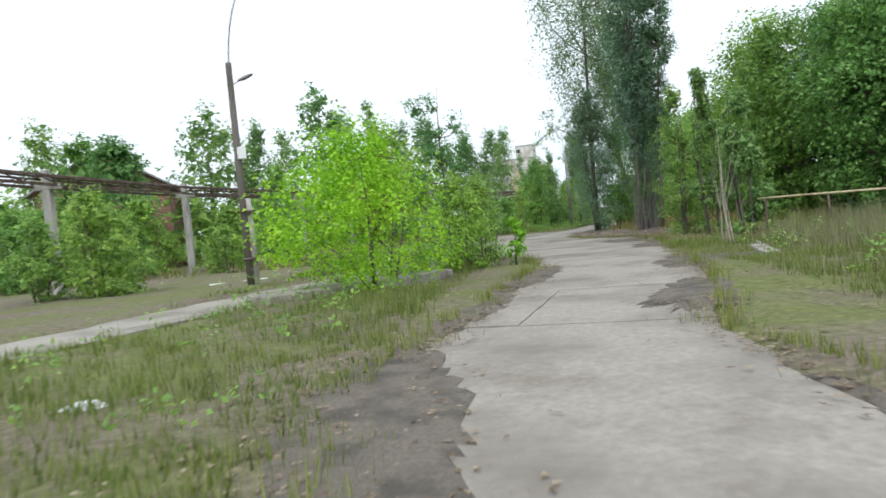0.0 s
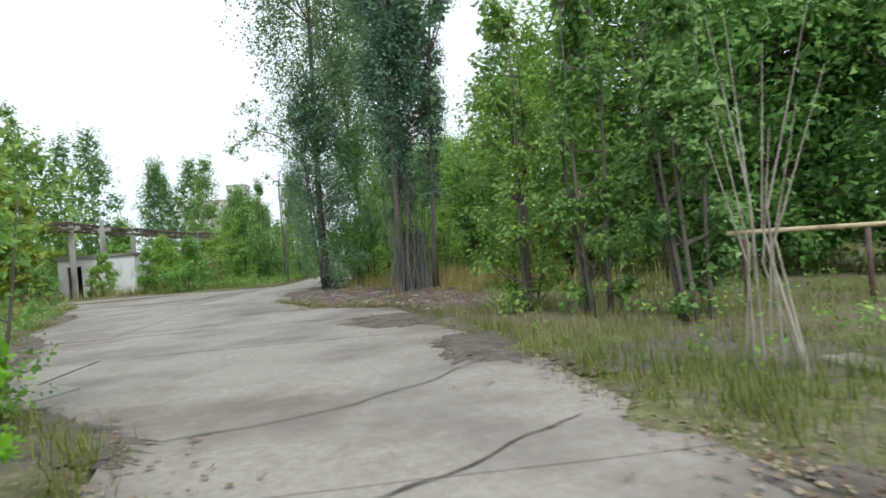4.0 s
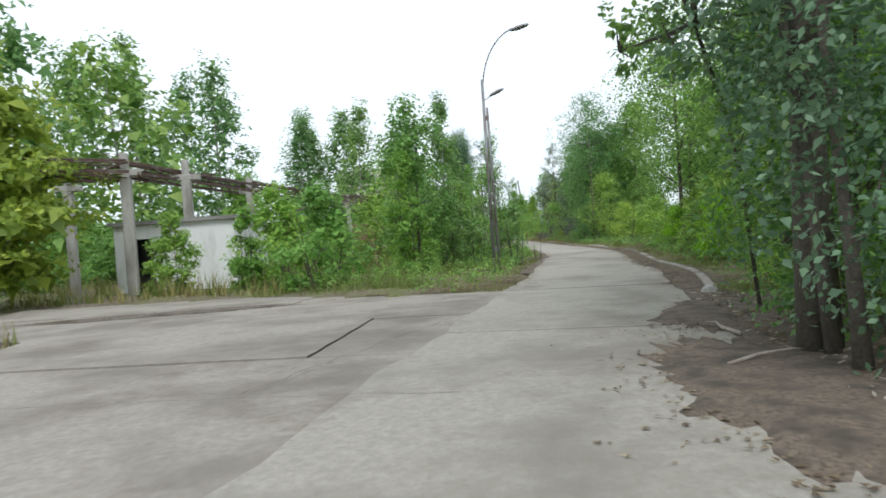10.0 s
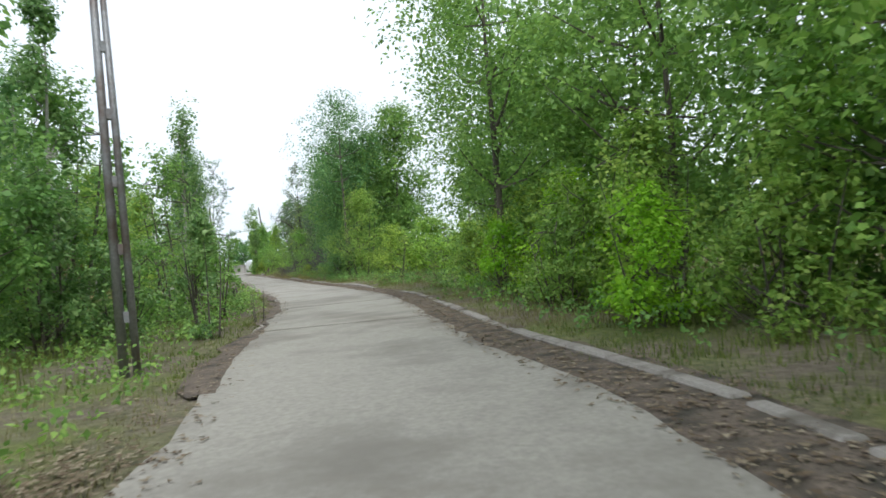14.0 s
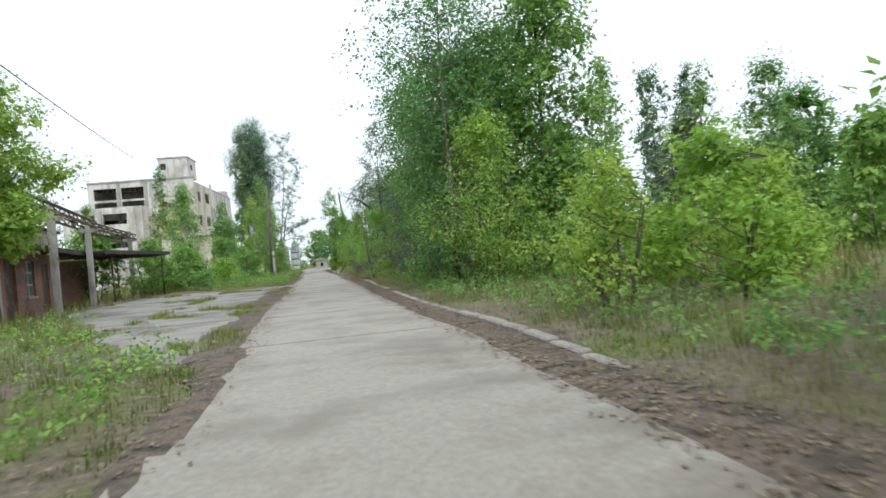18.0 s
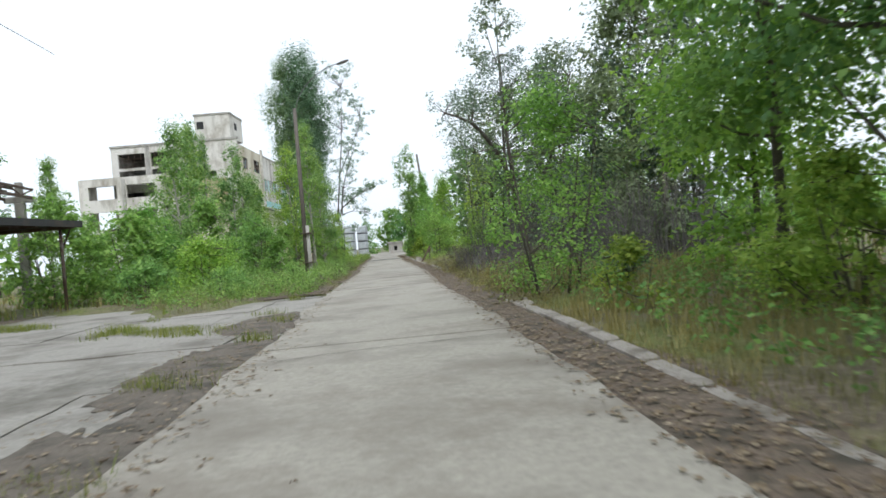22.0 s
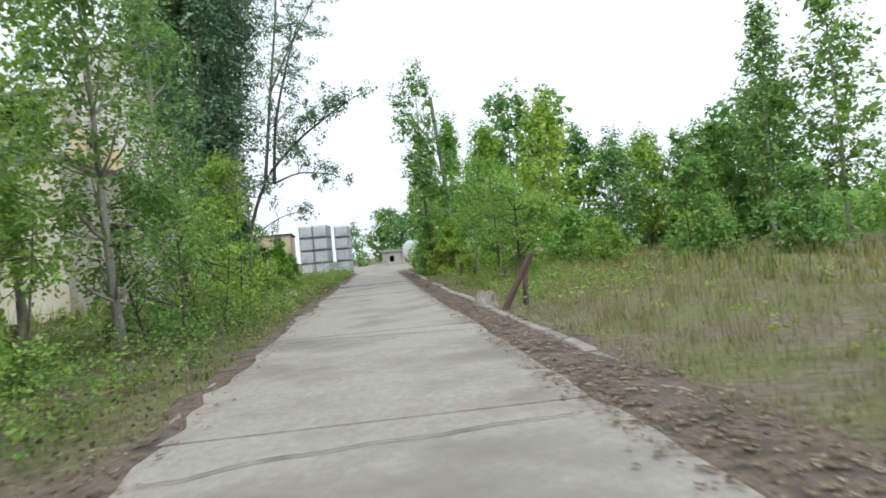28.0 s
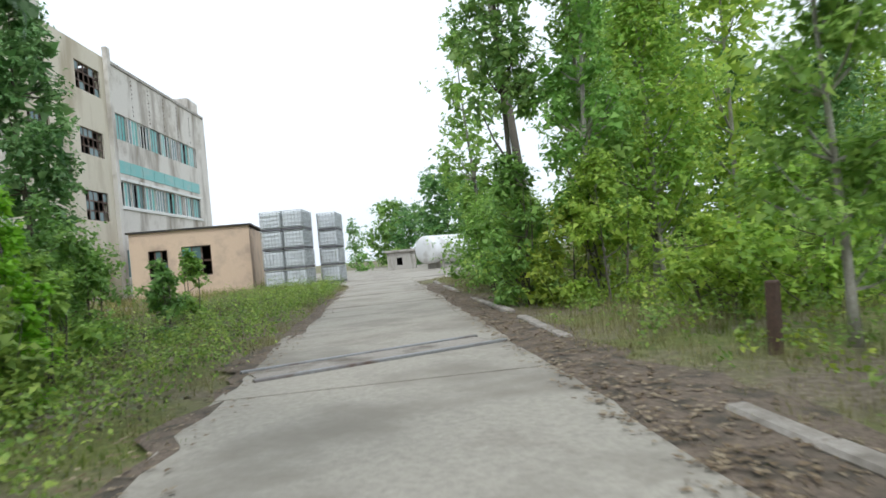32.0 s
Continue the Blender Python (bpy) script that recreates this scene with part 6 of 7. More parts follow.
reach("ivy_limb_poplar", "poplar limbs with dark leaves hanging by the bend", "poplar tree", [
    ([(10.6, 42.3, -0.1), (10.1, 41.9, 2.0), (9.2, 41.2, 3.4), (8.5, 40.9, 4.3), (7.9, 40.8, 4.4)], 0.03, 0.01),
    ([(9.2, 41.2, 3.4), (8.7, 40.9, 3.2), (8.1, 40.8, 3.0)], 0.03, 0.008),
    ([(9.2, 41.2, 3.4), (8.9, 40.6, 5.2), (8.4, 40.2, 6.6)], 0.04, 0.01),
    ([(8.9, 40.6, 5.2), (8.0, 40.1, 6.0), (7.1, 39.9, 6.2), (6.3, 39.8, 5.7)], 0.035, 0.008),
], [(6.35, 39.8, 5.4, 0.4), (6.8, 39.9, 5.9, 0.5), (7.3, 39.8, 6.3, 0.6), (7.8, 39.9, 5.7, 0.6), (7.3, 40.4, 7.0, 0.6), (8.2, 40.0, 6.9, 0.7), (7.95, 40.8, 3.3, 0.35), (8.1, 40.8, 4.3, 0.45), (8.5, 40.9, 3.9, 0.5), (8.6, 40.8, 2.9, 0.4), (9.0, 41.1, 3.4, 0.6), (8.7, 40.5, 5.4, 0.7), (8.4, 40.2, 6.6, 0.7), (9.2, 41.2, 4.8, 0.8), (9.9, 41.9, 3.4, 0.9)], BARK, "dark", 0.09, 0.2, 34)
reach("overhanging_poplar", "poplar limb with blue-green leaves hanging over the lane", "poplar tree", [
    ([(33.3, 151.0, -0.1), (33.5, 150.6, 2.4), (34.2, 149.5, 4.5), (35.2, 147.6, 5.6), (36.0, 145.8, 6.1), (36.5, 144.2, 6.3)], 0.085, 0.02),
    ([(34.5, 149.2, 4.4), (35.3, 148.1, 4.6), (36.1, 146.9, 4.4)], 0.045, 0.012),
    ([(34.5, 149.2, 4.4), (34.7, 148.7, 6.6), (35.2, 147.8, 8.6), (35.6, 147.0, 9.8)], 0.07, 0.015),
    ([(33.5, 150.6, 2.4), (34.6, 149.8, 3.1), (35.6, 149.2, 3.3)], 0.03, 0.008),
    ([(34.2, 149.5, 4.5), (34.7, 149.7, 8.0), (35.3, 150.2, 12.0), (35.6, 150.6, 16.0)], 0.07, 0.015),
    ([(34.7, 149.7, 8.0), (35.7, 149.9, 10.0), (36.7, 150.4, 11.8), (37.2, 150.8, 13.4)], 0.045, 0.012),
], [(34.8, 149.9, 9.0, 1.0), (35.2, 150.2, 11.0, 1.1), (35.4, 150.4, 13.0, 1.2), (35.7, 150.6, 15.2, 1.2), (35.6, 150.6, 17.2, 1.0), (36.3, 150.2, 10.8, 0.9), (36.9, 150.5, 12.4, 1.0), (37.2, 150.8, 13.8, 0.9), (36.5, 150.6, 14.8, 0.9), (34.6, 150.4, 14.0, 1.1), (34.5, 150.6, 17.4, 1.1), (36.4, 144.3, 6.2, 0.7), (35.9, 145.2, 6.3, 0.7), (35.4, 144.8, 5.7, 0.6), (36.1, 146.8, 4.3, 0.6), (35.7, 147.2, 4.9, 0.6), (35.2, 147.2, 6.1, 0.6), (34.9, 148.4, 5.6, 0.7), (35.4, 147.6, 8.2, 0.8), (35.5, 147.0, 9.6, 0.8), (34.8, 148.6, 7.4, 0.9), (34.4, 149.6, 6.4, 1.0), (34.2, 150.0, 4.4, 0.9), (35.5, 149.2, 3.3, 0.45), (34.0, 150.2, 2.4, 0.9)], BARK, "poplar", 0.1, 0.24, 60)


def thicket(name, label, x0, x1, y0, y1, h, n, slope=0.0):
    """Bare arching shoots, crossed and dense, as one mesh."""
    vv, ff = [], []
    for _ in range(n):
        p = Vector((rng.uniform(x0, x1), rng.uniform(y0, y1), -0.03))
        p.x += slope * (p.y - y0)
        a, hh = rng.uniform(0, 6.28), h * rng.uniform(0.4, 1.0)
        d = Vector((math.cos(a), math.sin(a), 0)) * rng.uniform(0.1, 0.8)
        q = [p, p + d * 0.25 + Vector((0, 0, hh * 0.5)), p + d * 0.8 + Vector((0, 0, hh * 0.9)), p + d * 1.7 + Vector((0, 0, hh * rng.uniform(0.7, 1.0)))]
        a, b = tube(q, [0.013, 0.009, 0.006, 0.003], 3, False)
        o = len(vv)
        vv += a
        ff += [tuple(j + o for j in t4) for t4 in b]
    tagged(mesh_object(name, vv, ff, TWIG), label, "thicket", kind="stuff")


TWIG = weathered("dead_twig", (0.1, 0.09, 0.085), (0.19, 0.175, 0.165), (0.075, 0.068, 0.064), 3.0, 0.95)
thicket("dead_thicket", "dense grey-brown thicket of bare dead shoots", 34.0, 40.5, 105.5, 117.5, 3.2, 1500)
thicket("low_thicket", "low reddish-brown tangle of withered shoots", 31.3, 33.6, 108.5, 119.0, 1.2, 420, 0.25)

# ---- grass, weeds, fallen leaves and the woods behind ----
def scatter(n, lo, hi, y0=-5.0, y1=215.0, side=0, bare=False):
    """Points beside the road's line, at distances lo to hi from it, off the paving."""
    pts = []
    got = 0
    line_len = len(LINE)
    while got < n:
        k = rng.integers(0, line_len, n)
        base = LINE_NP[k]
        nr = NORMALS[k]
        d = lo + (hi - lo) * rng.uniform(0, 1, n) ** 1.4
        sgn = rng.choice([-1, 1], n) if side == 0 else np.full(n, side)
        p = base + nr * (d * sgn)[:, None] + rng.normal(0, 0.15, (n, 2))
        ok = (p[:, 1] > y0) & (p[:, 1] < y1)
        for poly in PAVED:
            ok &= ~inside(poly, p)
        p = p[ok]
        if not bare:
            p = p[~inside(MULCH, p)]
        _, dist, _ = road_side_fast(p)
        p = p[dist > lo * 0.92]
        pts.append(p)
        got += len(p)
    return np.concatenate(pts)[:n]


NORMALS = np.array([normal_at(i)[:] for i in range(len(LINE))])
# the line also covers the approach from the start
APPROACH = np.array([(1.0 + 0.06 * s + 0.0028 * s * s, -4.0 + s) for s in np.arange(0, 30, 0.5)])


def road_side_fast(p):
    best = np.full(len(p), 1e9)
    idx = np.zeros(len(p), int)
    for s in range(0, len(p), 4000):
        q = p[s:s + 4000]
        dd = ((q[:, None, :] - LINE_NP[None, ::2, :]) ** 2).sum(-1)
        best[s:s + 4000] = np.sqrt(dd.min(1))
        idx[s:s + 4000] = dd.argmin(1) * 2
    return None, best, idx


def approach_points(n, lo, hi):
    k = rng.integers(0, len(APPROACH), n)
    d = (lo + (hi - lo) * rng.uniform(0, 1, n) ** 1.2) * rng.choice([-1, 1], n)
    p = APPROACH[k] + np.stack([d, rng.normal(0, 0.3, n)], -1)
    ok = np.ones(n, bool)
    for poly in PAVED:
        ok &= ~inside(poly, p)
    return p[ok]


def patch(p, scale, seed):
    """A smooth value between 0 and 1 over the plan."""
    a = np.sin(p[:, 0] * scale + seed) * np.cos(p[:, 1] * scale * 0.83 + seed * 1.7)
    b = np.sin(p[:, 0] * scale * 2.7 + p[:, 1] * scale * 1.9 + seed * 3.1)
    return np.clip(0.5 + 0.38 * a + 0.2 * b, 0, 1)


def blades(p, height, width, per):
    """Bent grass blades in tufts round the points p."""
    n = len(p) * per
    c = np.repeat(p, per, 0) + rng.normal(0, 0.09, (n, 2))
    hh = np.repeat(height, per) * rng.uniform(0.5, 1.25, n)
    a = rng.uniform(0, 2 * math.pi, n)
    lean = rng.uniform(0.05, 0.6, n) * hh
    w = width * rng.uniform(0.6, 1.5, n)
    z0 = ground_height(c[:, 0], c[:, 1]) - 0.02
    dx, dy = np.cos(a), np.sin(a)
    v = np.zeros((n, 3, 3))
    v[:, 0] = np.stack([c[:, 0] - dy * w, c[:, 1] + dx * w, z0], -1)
    v[:, 1] = np.stack([c[:, 0] + dy * w, c[:, 1] - dx * w, z0], -1)
    v[:, 2] = np.stack([c[:, 0] + dx * lean, c[:, 1] + dy * lean, z0 + hh], -1)
    return v.reshape(-1, 3), np.arange(n * 3).reshape(n, 3)


def stuff(name, v, f, mat, label, cat):
    return tagged(new(name, fast_mesh(name, v, f, mat)), label, cat, kind="stuff")


pts = np.concatenate([scatter(7000, 2.4, 9.0, side=1), scatter(2600, 2.35, 4.2, side=1), scatter(6500, 1.85, 9.0, side=-1), scatter(1700, 1.8, 3.4, side=-1), approach_points(8000, 2.7, 9)])
dry = patch(pts, 0.31, 2.0) + 0.12 * (pts[:, 1] > 112) + 0.2 * ((pts[:, 1] > 104) & (pts[:, 0] < np.interp(pts[:, 1], LINE_NP[:, 1], LINE_NP[:, 0]))) - 0.35 * (pts[:, 1] < 40) * (pts[:, 0] < 6) + 0.24 * ((pts[:, 0] > np.interp(pts[:, 1], LINE_NP[:, 1], LINE_NP[:, 0])) & (pts[:, 1] > 66)) - 0.1
near_road = np.clip((road_side_fast(pts)[1] - 2.0) / 2.5, 0.25, 1.0)
near_road[pts[:, 1] < 42] = 0.6
hts = (0.12 + 0.36 * patch(pts, 0.9, 5.0)) * near_road
pick = dry > 0.52
v, f = blades(pts[~pick], hts[~pick], 0.0065, 11)
stuff("green_grass", v, f, GRASS_GREEN, "unmown green grass along the road's verges", "grass")
v, f = blades(pts[pick], hts[pick] * 1.15, 0.0055, 11)
stuff("dry_grass", v, f, GRASS_DRY, "dry straw-coloured grass along the road's verges", "grass")
pts = scatter(9000, 8.0, 22.0)
v, f = blades(pts, 0.3 + 0.4 * patch(pts, 0.5, 1.0), 0.016, 7)
k = np.repeat(rng.uniform(0, 1, len(pts)) < 0.45, 7)
stuff("tall_grass", v.reshape(-1, 3, 3)[~k].reshape(-1, 3), np.arange((~k).sum() * 3).reshape(-1, 3), GRASS_DRY, "tall dry meadow grass beyond the verges", "grass")
stuff("meadow_grass", v.reshape(-1, 3, 3)[k].reshape(-1, 3), np.arange(k.sum() * 3).reshape(-1, 3), GRASS_GREEN, "tall green meadow grass beyond the verges", "grass")

# grass in the joints of the yard
yp = np.stack([rng.uniform(14, 26, 60000), rng.uniform(74, 114, 60000)], -1)
yp = yp[inside(YARD, yp)]
sd, dist, _ = road_side(yp[:9000])
yp = yp[:9000]
yp = yp[(np.abs(dist - 2.3) < 0.45) & (patch(yp, 0.9, 3.0) > 0.66) | (patch(yp, 0.7, 7.0) > 0.86) | (np.abs(dist - 5.4) < 0.2) & (patch(yp, 0.8, 1.0) > 0.45)]
v, f = blades(yp, 0.12 + 0.16 * patch(yp, 1.3, 2.0), 0.008, 16)
stuff("joint_grass", v, f, GRASS_GREEN, "green grass growing from the yard's joints", "grass")


def weeds(n_clump, lo, hi, per, size, top, mat, name, label, side=0, y0=-5, y1=215, extra=None):
    p = scatter(n_clump, lo, hi, y0, y1, side)
    if extra is not None:
        p = np.concatenate([p, extra])
    h = top * rng.uniform(0.4, 1.0, len(p))
    c = np.stack([p[:, 0], p[:, 1], ground_height(p[:, 0], p[:, 1]) + h * 0.5], -1)
    sg = np.stack([np.full(len(p), 0.2), np.full(len(p), 0.2), h * 0.38], -1)
    v, f = leaf_cloud(c, sg, np.full(len(p), per), size, 0.1)
    return stuff(name, v, f, mat, label, "weeds")


weeds(1000, 2.4, 7.5, 24, 0.07, 0.7, LEAF["mid"], "green_weeds", "leafy green weeds crowding the verge", -1, -5, 128, approach_points(240, 3.2, 9))
weeds(1500, 2.2, 7.0, 24, 0.06, 0.6, LEAF["yellow"], "yellow_weeds", "yellowing weeds crowding the verge", -1, 104, 182)
weeds(700, 2.1, 5.5, 26, 0.055, 0.9, LEAF["yellow"], "tall_weeds", "tall leafy weeds crowding the last verge", -1, 136, 178)
weeds(420, 2.7, 7.0, 26, 0.055, 1.0, LEAF["aspen"], "rank_weeds", "rank dull green weeds on the bank past the yard", -1, 110, 132)
weeds(600, 2.1, 6.0, 24, 0.05, 0.6, LEAF["bramble"], "withered_weeds", "brown withered weeds among green ones", -1, 110, 170)
weeds(900, 3.0, 8.0, 24, 0.075, 0.7, LEAF["mid"], "dark_weeds", "dark leafy undergrowth beneath the trees", 1, 40, 110)
weeds(260, 3.4, 9.0, 24, 0.07, 0.5, LEAF["yellow"], "meadow_weeds", "sparse yellow-green weeds in dry meadow", 1, 112, 175)

weeds(420, 2.9, 6.5, 24, 0.06, 0.75, LEAF["yellow"], "bank_weeds", "yellowing weeds under the young trees", 1, 134, 160)

# fallen leaves and debris along both edges
p = np.concatenate([scatter(15000, 1.5, 2.7, 40, 190, bare=True), scatter(10000, 1.55, 2.35, 44, 165, 1, bare=True), approach_points(2500, 2.0, 3.6)])
mound = np.stack([rng.uniform(6.3, 11.5, 16000), rng.uniform(26, 44, 16000)], -1)
mound = mound[~inside(FORECOURT, mound)]
mound = mound[road_side_fast(mound)[1] > 1.7]
mound = mound[inside(MULCH, mound)]
mound = np.concatenate([mound, mound + rng.normal(0, 0.1, mound.shape)])
# leaves blown over the forecourt's far edge and the bend
spill = []
for line, wide, n in ((((6.0, 50.5), (7.2, 49.9), (8.5, 49.5), (10.0, 51.6)), 0.3, 2600),):
    line = np.array(line)
    s = rng.uniform(0, len(line) - 1.001, n)
    k = s.astype(int)
    spill.append(line[k] + (line[k + 1] - line[k]) * (s - k)[:, None] + rng.normal(0, wide, (n, 2)))
ring = np.array(list(FORECOURT) + [FORECOURT[0]], float)
for a, b in zip(ring[:-1], ring[1:]):
    if min(a[1], b[1]) < 34:
        n = int(60 * np.hypot(*(b - a)))
        s = rng.uniform(0, 1, (n, 1))
        spill.append(a + (b - a) * s + rng.normal(0, 0.16, (n, 2)))
for x, y, sx, sy, yaw in PATCHES:
    n = int((150 if x > 10 or y < 34 else 420) * sx * sy) + 60
    q = rng.normal(0, 0.62, (n, 2)) * (sx, sy)
    ca, sa = math.cos(radians(yaw)), math.sin(radians(yaw))
    spill.append(np.stack([x + q[:, 0] * ca - q[:, 1] * sa, y + q[:, 0] * sa + q[:, 1] * ca], -1))
spill = np.concatenate(spill)
p = np.concatenate([p, mound])
c = np.stack([p[:, 0], p[:, 1], np.maximum(ground_height(p[:, 0], p[:, 1]) + 0.03, np.where(p[:, 1] > 46, 0.062, 0.0))], -1)
c = np.concatenate([c, np.stack([spill[:, 0], spill[:, 1], np.full(len(spill), 0.05)], -1)])
v, f = leaf_cloud(c, np.tile((0.05, 0.05, 0.015), (len(c), 1)), np.full(len(c), 2), 0.06, plain=True)
low = np.repeat(np.repeat(c[:, 2], 2), 3)
v[:, 2] = low + (v[:, 2] - low) * 0.2
stuff("fallen_leaves", v, f, LITTER, "brown fallen leaves and bark along the road's edges", "leaf litter")


# grass creeping over the forecourt's broken edges
fringe = []
for a, b in zip(ring[:-1], ring[1:]):
    if min(a[1], b[1]) < 34:
        n = int(16 * np.hypot(*(b - a)))
        fringe.append(a + (b - a) * rng.uniform(0, 1, (n, 1)) + rng.normal(0, 0.13, (n, 2)))
fringe = np.concatenate(fringe)
fringe = fringe[patch(fringe, 1.6, 2.0) > 0.3]
v, f = blades(fringe, 0.1 + 0.16 * patch(fringe, 1.9, 6.0), 0.005, 11)
stuff("edge_grass", v, f, GRASS_GREEN, "short grass creeping over broken concrete edges", "grass")


# woods that close the view on both sides
def belt(name, n, lo, hi, y0, y1, side, top, mat, size=0.75):
    k = rng.integers(0, len(LINE), n)
    d = rng.uniform(lo, hi, n)
    p = LINE_NP[k] + NORMALS[k] * (d * side)[:, None]
    p[:, 1] += rng.uniform(-3, 3, n)
    ok = (p[:, 1] > y0) & (p[:, 1] < y1)
    p = p[ok]
    h = top * (0.45 + 0.55 * patch(p, 0.45, 4.0)) * rng.uniform(0.75, 1.1, len(p))
    c = np.stack([p[:, 0], p[:, 1], h * rng.uniform(0.05, 1.0, len(p))], -1)
    v, f = leaf_cloud(c, np.tile((0.9, 0.9, 0.8), (len(c), 1)), np.full(len(c), 9), size, 0.2)
    stuff(name, v, f, mat, "dense green woods beyond the verges", "woods")


belt("woods_east", 3200, 24, 38, -30, 100, 1, 8.0, LEAF["mid"])
belt("far_woods_east", 2600, 48, 62, 90, 230, 1, 7.0, LEAF["mid"])
belt("woods_west", 3600, 26, 40, 20, 150, -1, 6.0, LEAF["mid"])
belt("meadow_hedge", 1300, 26, 40, 112, 200, 1, 3.4, LEAF["green"])

# pale flakes of bark on the litter
n = 2200
p = np.stack([rng.uniform(6.3, 12, n), rng.uniform(26, 45, n)], -1)
p = p[inside(MULCH, p) & ~inside(FORECOURT, p)]
p = p[road_side_fast(p)[1] > 1.75]
n = len(p)
a, ln, wd = rng.uniform(0, 6.28, n), rng.uniform(0.015, 0.055, n), rng.uniform(0.005, 0.012, n)
z = np.maximum(ground_height(p[:, 0], p[:, 1]), 0.0) + 0.065
v = np.zeros((n, 4, 3))
for k, (s, t) in enumerate(((-1, -1), (1, -1), (1, 1), (-1, 1))):
    v[:, k] = np.stack([p[:, 0] + np.cos(a) * ln * s - np.sin(a) * wd * t, p[:, 1] + np.sin(a) * ln * s + np.cos(a) * wd * t, z + rng.uniform(-0.012, 0.02, n)], -1)
stuff("bark_flakes", v.reshape(-1, 3), np.arange(n * 4).reshape(n, 4), DEADWOOD, "pale flakes of bark lying on leaf litter", "bark")

# straw and dead stalks on the dry bank
p = scatter(1300, 2.3, 8.5, 94, 124, 1)
v, f = blades(p, (0.2 + 0.4 * patch(p, 1.0, 4.0)) * np.clip((road_side_fast(p)[1] - 1.9) / 1.5, 0.3, 1.0), 0.006, 16)
stuff("bank_straw", v, f, GRASS_DRY, "bleached straw and dead stalks on a bank", "grass")
weeds(150, 2.1, 3.6, 26, 0.05, 0.55, LEAF["bramble"], "dead_weeds", "brown withered weeds at the road's edge", 1, 100, 122)

p = np.stack([rng.uniform(6.5, 15, 900), rng.uniform(6, 17.5, 900)], -1)
p = p[~inside(FORECOURT, p) & (p[:, 0] > 5.0 + 0.18 * p[:, 1])]
v, f = blades(p, 0.3 + 0.5 * patch(p, 0.8, 3.0), 0.006, 26)
stuff("rank_grass", v, f, GRASS_DRY, "rank yellowing grass beside the low pipe", "grass")

# golden dead grass round the foot of the poplars
p = np.stack([rng.normal(12.2, 1.3, 380), rng.uniform(29, 43, 380)], -1)
p = p[~inside(FORECOURT, p)]
p = p[road_side_fast(p)[1] > 3.0]
v, f = blades(p, 0.3 + 0.55 * patch(p, 1.1, 4.0), 0.006, 30)
stuff("golden_grass", v, f, GRASS_DRY, "golden dead grass round the foot of poplars", "grass")
# ---- small things ----
def stem_bundle(x, y, h, n, spread, mat, label, seed):
    rnd = random.Random(seed)
    t = empty("dead_stems", pose(x, y, 0), label, "dead tree", "bundles of dead stems")
    for k in range(n):
        a = rnd.uniform(0, 6.28)
        d = rnd.uniform(0.2, 1.0) * spread
        hh = h * rnd.uniform(0.55, 1.0)
        b = rnd.uniform(0.05, 0.5) * max(1.0, spread)
        tube_part("stem", [(b * math.cos(a), b * math.sin(a), -0.05), (d * 0.35 * math.cos(a), d * 0.35 * math.sin(a + rnd.uniform(-0.8, 0.8)), hh * 0.45), (d * math.cos(a + 0.3), d * math.sin(a + 0.3), hh)], [rnd.uniform(0.010, 0.02), 0.009, 0.003], mat, t, 5)


stem_bundle(7.5, 18.0, 3.6, 9, 0.8, DEADWOOD, "pale dead stems standing in a bundle", 1)
stem_bundle(9.3, 31.2, 3.6, 24, 1.0, TWIG, "grey dead stems standing in a bundle", 2)
stem_bundle(10.2, 32.0, 4.2, 26, 1.2, TWIG, "grey dead stems standing in a bundle", 3)
stem_bundle(34.5, 113.0, 3.0, 18, 1.4, BARK, "dark bare brushwood beside the road", 4)
stem_bundle(37.0, 116.0, 4.0, 18, 1.8, BARK, "dark bare brushwood beside the road", 5)


def lump(name, x, y, sx, sy, sz, mat, label, cat, seed, yaw=0, detail=3):
    bm = bmesh.new()
    bmesh.ops.create_icosphere(bm, subdivisions=detail, radius=1.0)
    for v in bm.verts:
        k = 1 + 0.35 * noise.noise(v.co * 1.4 + Vector((seed, 0, 0))) + 0.12 * noise.noise(v.co * 4 + Vector((0, seed, 0)))
        v.co = Vector((v.co.x * sx * k, v.co.y * sy * k, max(-0.25, v.co.z) * sz * k))
    ob = part(name, bm, mat)
    ob.matrix_world = pose(x, y, 0.02, 0, 0, yaw)
    return tagged(ob, label, cat)


lump("concrete_chunk", 8.5, 23.9, 0.2, 0.18, 0.26, KERB_STONE, "broken grey concrete chunk by the road", "rubble", 3)
lump("concrete_chunk", 11.4, 44.7, 0.38, 0.15, 0.12, POST_CONCRETE, "pale broken kerb piece on the verge", "rubble", 5, 60)
lump("rock", 28.9, 100.6, 0.15, 0.12, 0.11, KERB_STONE, "grey stone beside the road's edge", "rock", 8)
lump("rock", 29.3, 101.5, 0.11, 0.1, 0.08, KERB_STONE, "grey stone beside the road's edge", "rock", 9)
lump("rock", 8.9, 29.6, 0.22, 0.16, 0.14, KERB_STONE, "pale stone in the leaf litter", "rock", 10)
lump("concrete_chunk", 37.35, 136.1, 0.3, 0.27, 0.33, KERB_STONE, "grey broken concrete lump in the grass", "rubble", 12)
lump("litter_bag", -3.0, 5.4, 0.22, 0.17, 0.1, BAG, "crumpled white plastic bag on the grass", "bag", 14)
lump("litter_bag", 34.8, 149.7, 0.26, 0.2, 0.22, BAG, "crumpled white plastic bag in the weeds", "bag", 15)
lump("litter_bag", 9.4, 39.8, 0.08, 0.06, 0.06, BAG, "scrap of white plastic on the litter", "bag", 16)
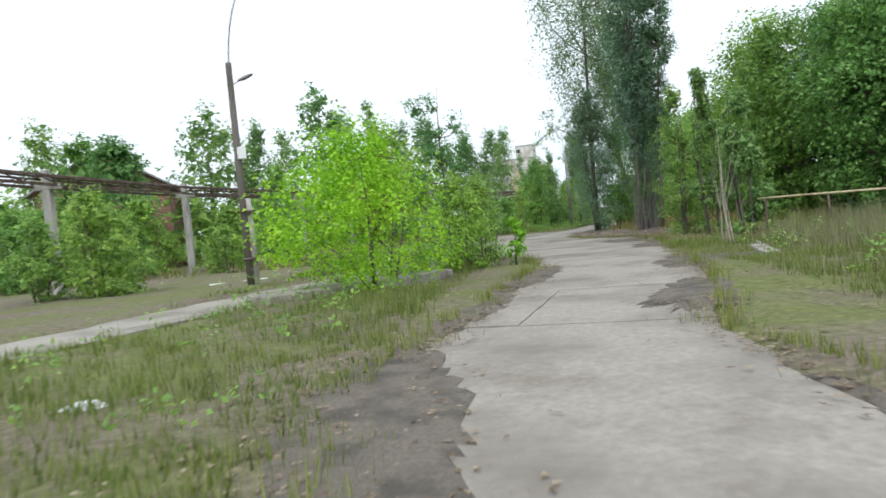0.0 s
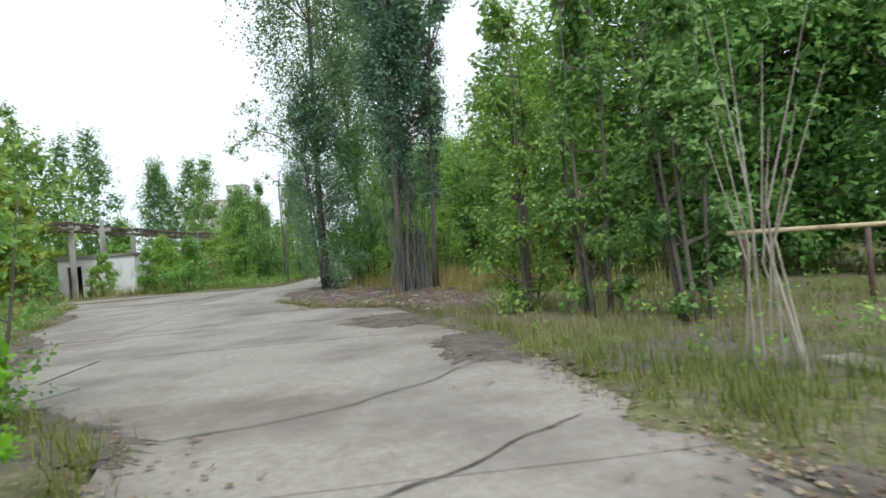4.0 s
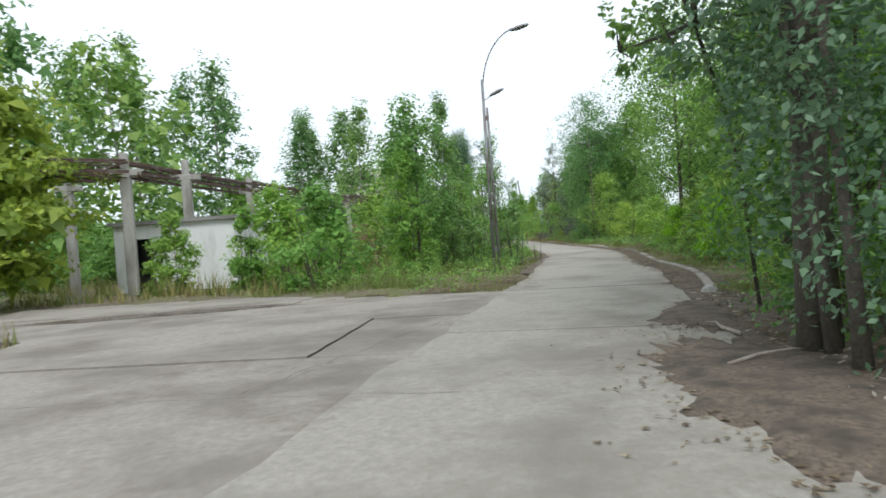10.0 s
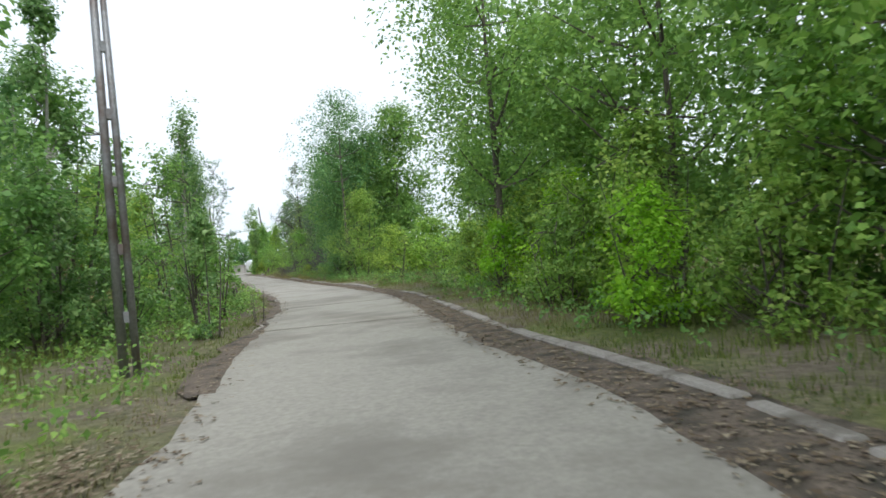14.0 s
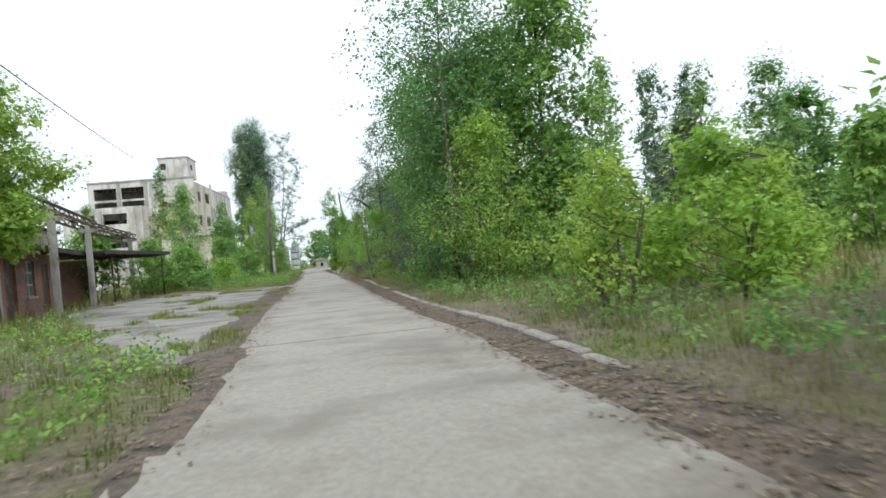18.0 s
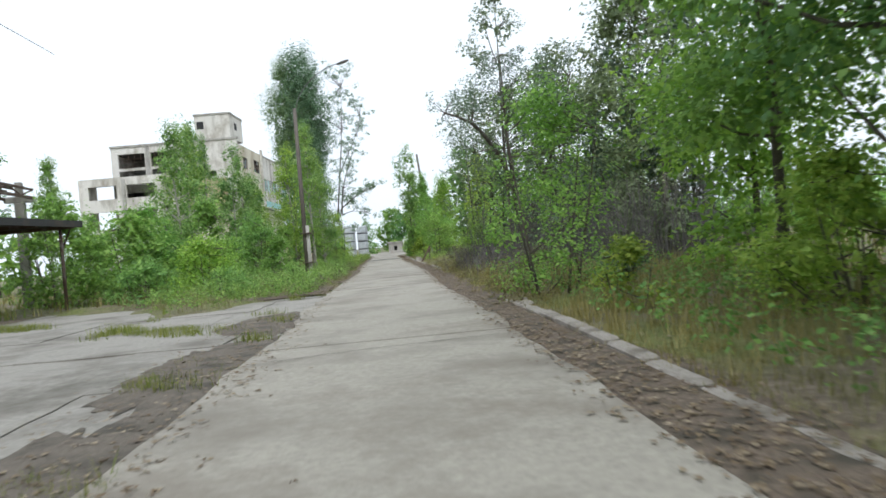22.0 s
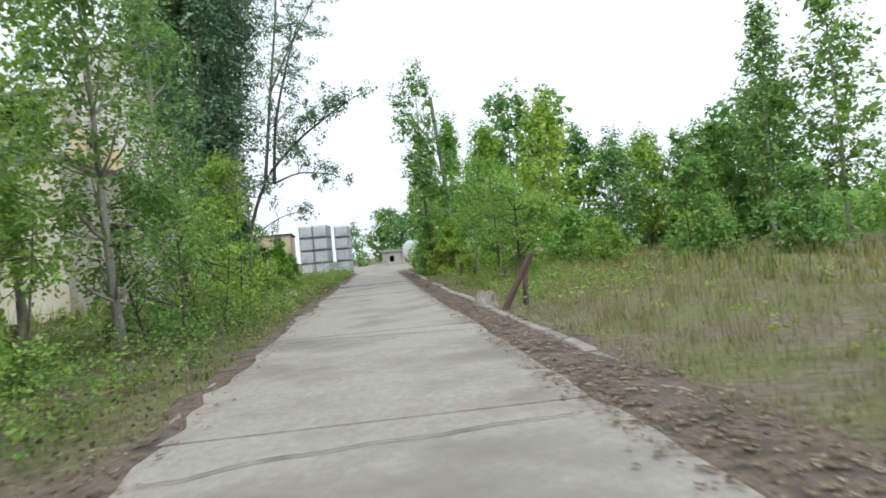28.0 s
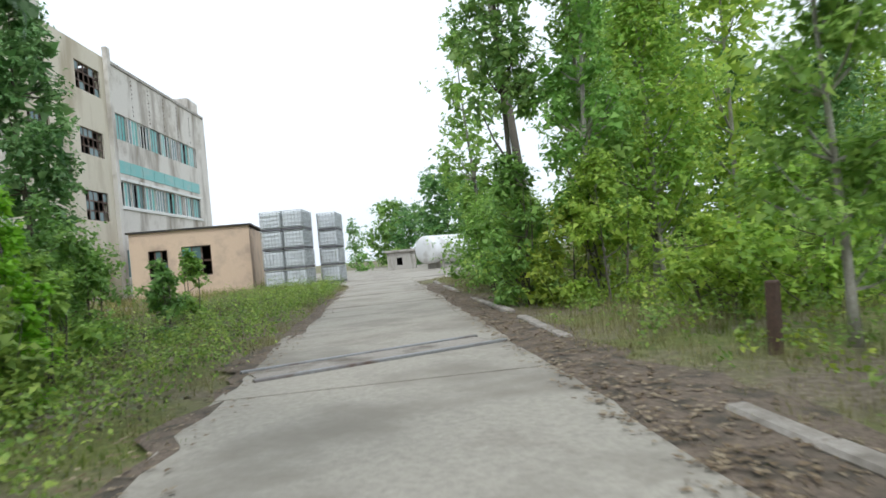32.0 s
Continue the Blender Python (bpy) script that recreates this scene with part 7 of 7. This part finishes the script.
lump("litter_bag", 9.6, 38.2, 0.08, 0.07, 0.05, BAG, "scrap of white plastic on the litter", "bag", 17)

pl = part("plank", box(-0.9, -0.12, 0, 0.9, 0.12, 0.05, 0.006), WHITEWASH)
pl.matrix_world = pose(-6.6, 21.6, 0.06, 0, 0, 25)
tagged(pl, "pale board lying on the broken ground", "plank")

for n, (x, y, ln, a) in enumerate(((8.9, 38.2, 1.3, 20), (9.3, 37.0, 1.2, -50), (8.3, 36.2, 0.9, 60), (7.9, 33.5, 1.1, -20), (8.2, 30.4, 1.4, 30), (9.2, 41.0, 0.8, 80), (8.4, 37.2, 0.7, 110), (9.6, 36.0, 0.6, 15), (8.9, 34.9, 0.8, -75), (8.2, 34.4, 0.5, 40), (9.4, 33.6, 0.7, 95), (8.6, 39.4, 0.9, 5), (8.0, 32.0, 0.5, -35), (9.9, 37.6, 0.8, 130))):
    t = tube_part("fallen_branch", [(-ln / 2, 0, 0.02), (-ln * 0.1, 0.08 * ln, 0.05), (ln * 0.2, 0.02, 0.07), (ln / 2, 0.12 * ln, 0.03)], [0.02, 0.017, 0.012, 0.005], DEADWOOD, None, 6)
    t.matrix_world = pose(x, y, 0.05, 0, 0, a)
    tagged(t, "bare bleached branch fallen on the leaf litter", "branch", "fallen branches")


def stake(x, y, h, r, mat, lean, label, cat="stake"):
    bm = bmesh.new()
    add_box(bm, -r, -r, -0.2, r, r, h, 0.012)
    ob = part("stake", bm, mat)
    ob.matrix_world = pose(x, y, 0, lean[0], lean[1], 20)
    tagged(ob, label, cat)


stake(37.2, 134.8, 1.28, 0.05, RUST, (6, 34), "leaning rusty iron post beside the kerb")
stake(31.6, 106.0, 0.5, 0.022, RED_PAINT, (2, 3), "short red marker post at the verge")
stake(16.0, 69.8, 0.62, 0.07, POLE_WOOD, (-8, -10), "dark broken post stub among weeds")
stake(28.9, 135.4, 0.7, 0.06, RUST, (4, 3), "short rusty stub post in the weeds")
stake(30.2, 136.0, 0.6, 0.06, RUST, (-4, 5), "short rusty stub post in the weeds")
stake(37.95, 135.4, 0.9, 0.045, RUST, (2, 2), "short rusty iron post in the grass")
for x, y, h in ((41.9, 145.9, 0.5), (41.84, 149.5, 0.72), (41.2, 146.3, 0.55), (40.6, 142.4, 0.6)):
    stake(x, y, h, 0.055, RUST, (3, -2), "short rusty stub post in the grass")
stake(39.6, 124.9, 0.6, 0.04, POLE_WOOD, (0, 4), "dark wooden stub post in dry grass")

yp1 = empty("gas_pipe", pose(-15.2, 29.5, 0), "thin yellow upright gas pipe by the trestle", "pipe")
tube_part("riser", [(0, 0, -0.1), (0, 0, 3.9)], [0.05, 0.05], YELLOW_PAINT, yp1, 8)
tube_part("elbow", [(0, 0, 3.88), (0.1, 0, 4.05), (0.5, 0.05, 4.08)], [0.05, 0.05, 0.05], YELLOW_PAINT, yp1, 8)


def cable(a, b, sag, r=0.012):
    pts = []
    for k in range(17):
        s = k / 16
        p = Vector(a).lerp(Vector(b), s)
        p.z -= sag * 4 * s * (1 - s)
        pts.append(p)
    ob = tube_part("cable", pts, [r] * 17, RUBBER, None, 5)
    tagged(ob, "thin sagging overhead cable between poles", "cable")


cable((15.0, 70.9, 4.3), (18.1, 121.9, 10.5), 0.1)

# stone troughs and slab edges on the first verge
for n, (x, y, a, ln) in enumerate(((7.9, 17.2, 70, 1.4), (7.3, 15.6, 70, 1.7), (6.8, 14.15, 71, 1.1))):
    e = part("slab_edge", box(-ln / 2, -0.16, -0.05, ln / 2, 0.16, 0.08, 0.02), KERB_STONE)
    e.matrix_world = pose(x, y, 0.02, 0, 0, a)
    tagged(e, "sunken concrete edging in the rough grass", "edging", "sunken edgings")

FADED_PAINT = weathered("faded_yellow_paint", (0.42, 0.35, 0.19), (0.55, 0.48, 0.3), (0.2, 0.12, 0.07), 3.0, 0.7)

# low pipe on short posts behind the first verge
low_pipe = empty("low_pipe", pose(0, 0, 0), "rusty yellow gas pipe carried low on posts", "pipe")
PA, PB = Vector((9.51, 20.22, 1.15)), Vector((14.76, 18.47, 1.06))
tube_part("pipe", [PA, PA.lerp(PB, 0.5), PB], [0.032] * 3, FADED_PAINT, low_pipe, 8)
for k in range(4):
    q = PA.lerp(PB, 0.04 + 0.3 * k)
    tube_part("post", [(q.x, q.y, -0.1), (q.x, q.y, q.z - 0.03)], [0.035, 0.035], RUST, low_pipe, 6)
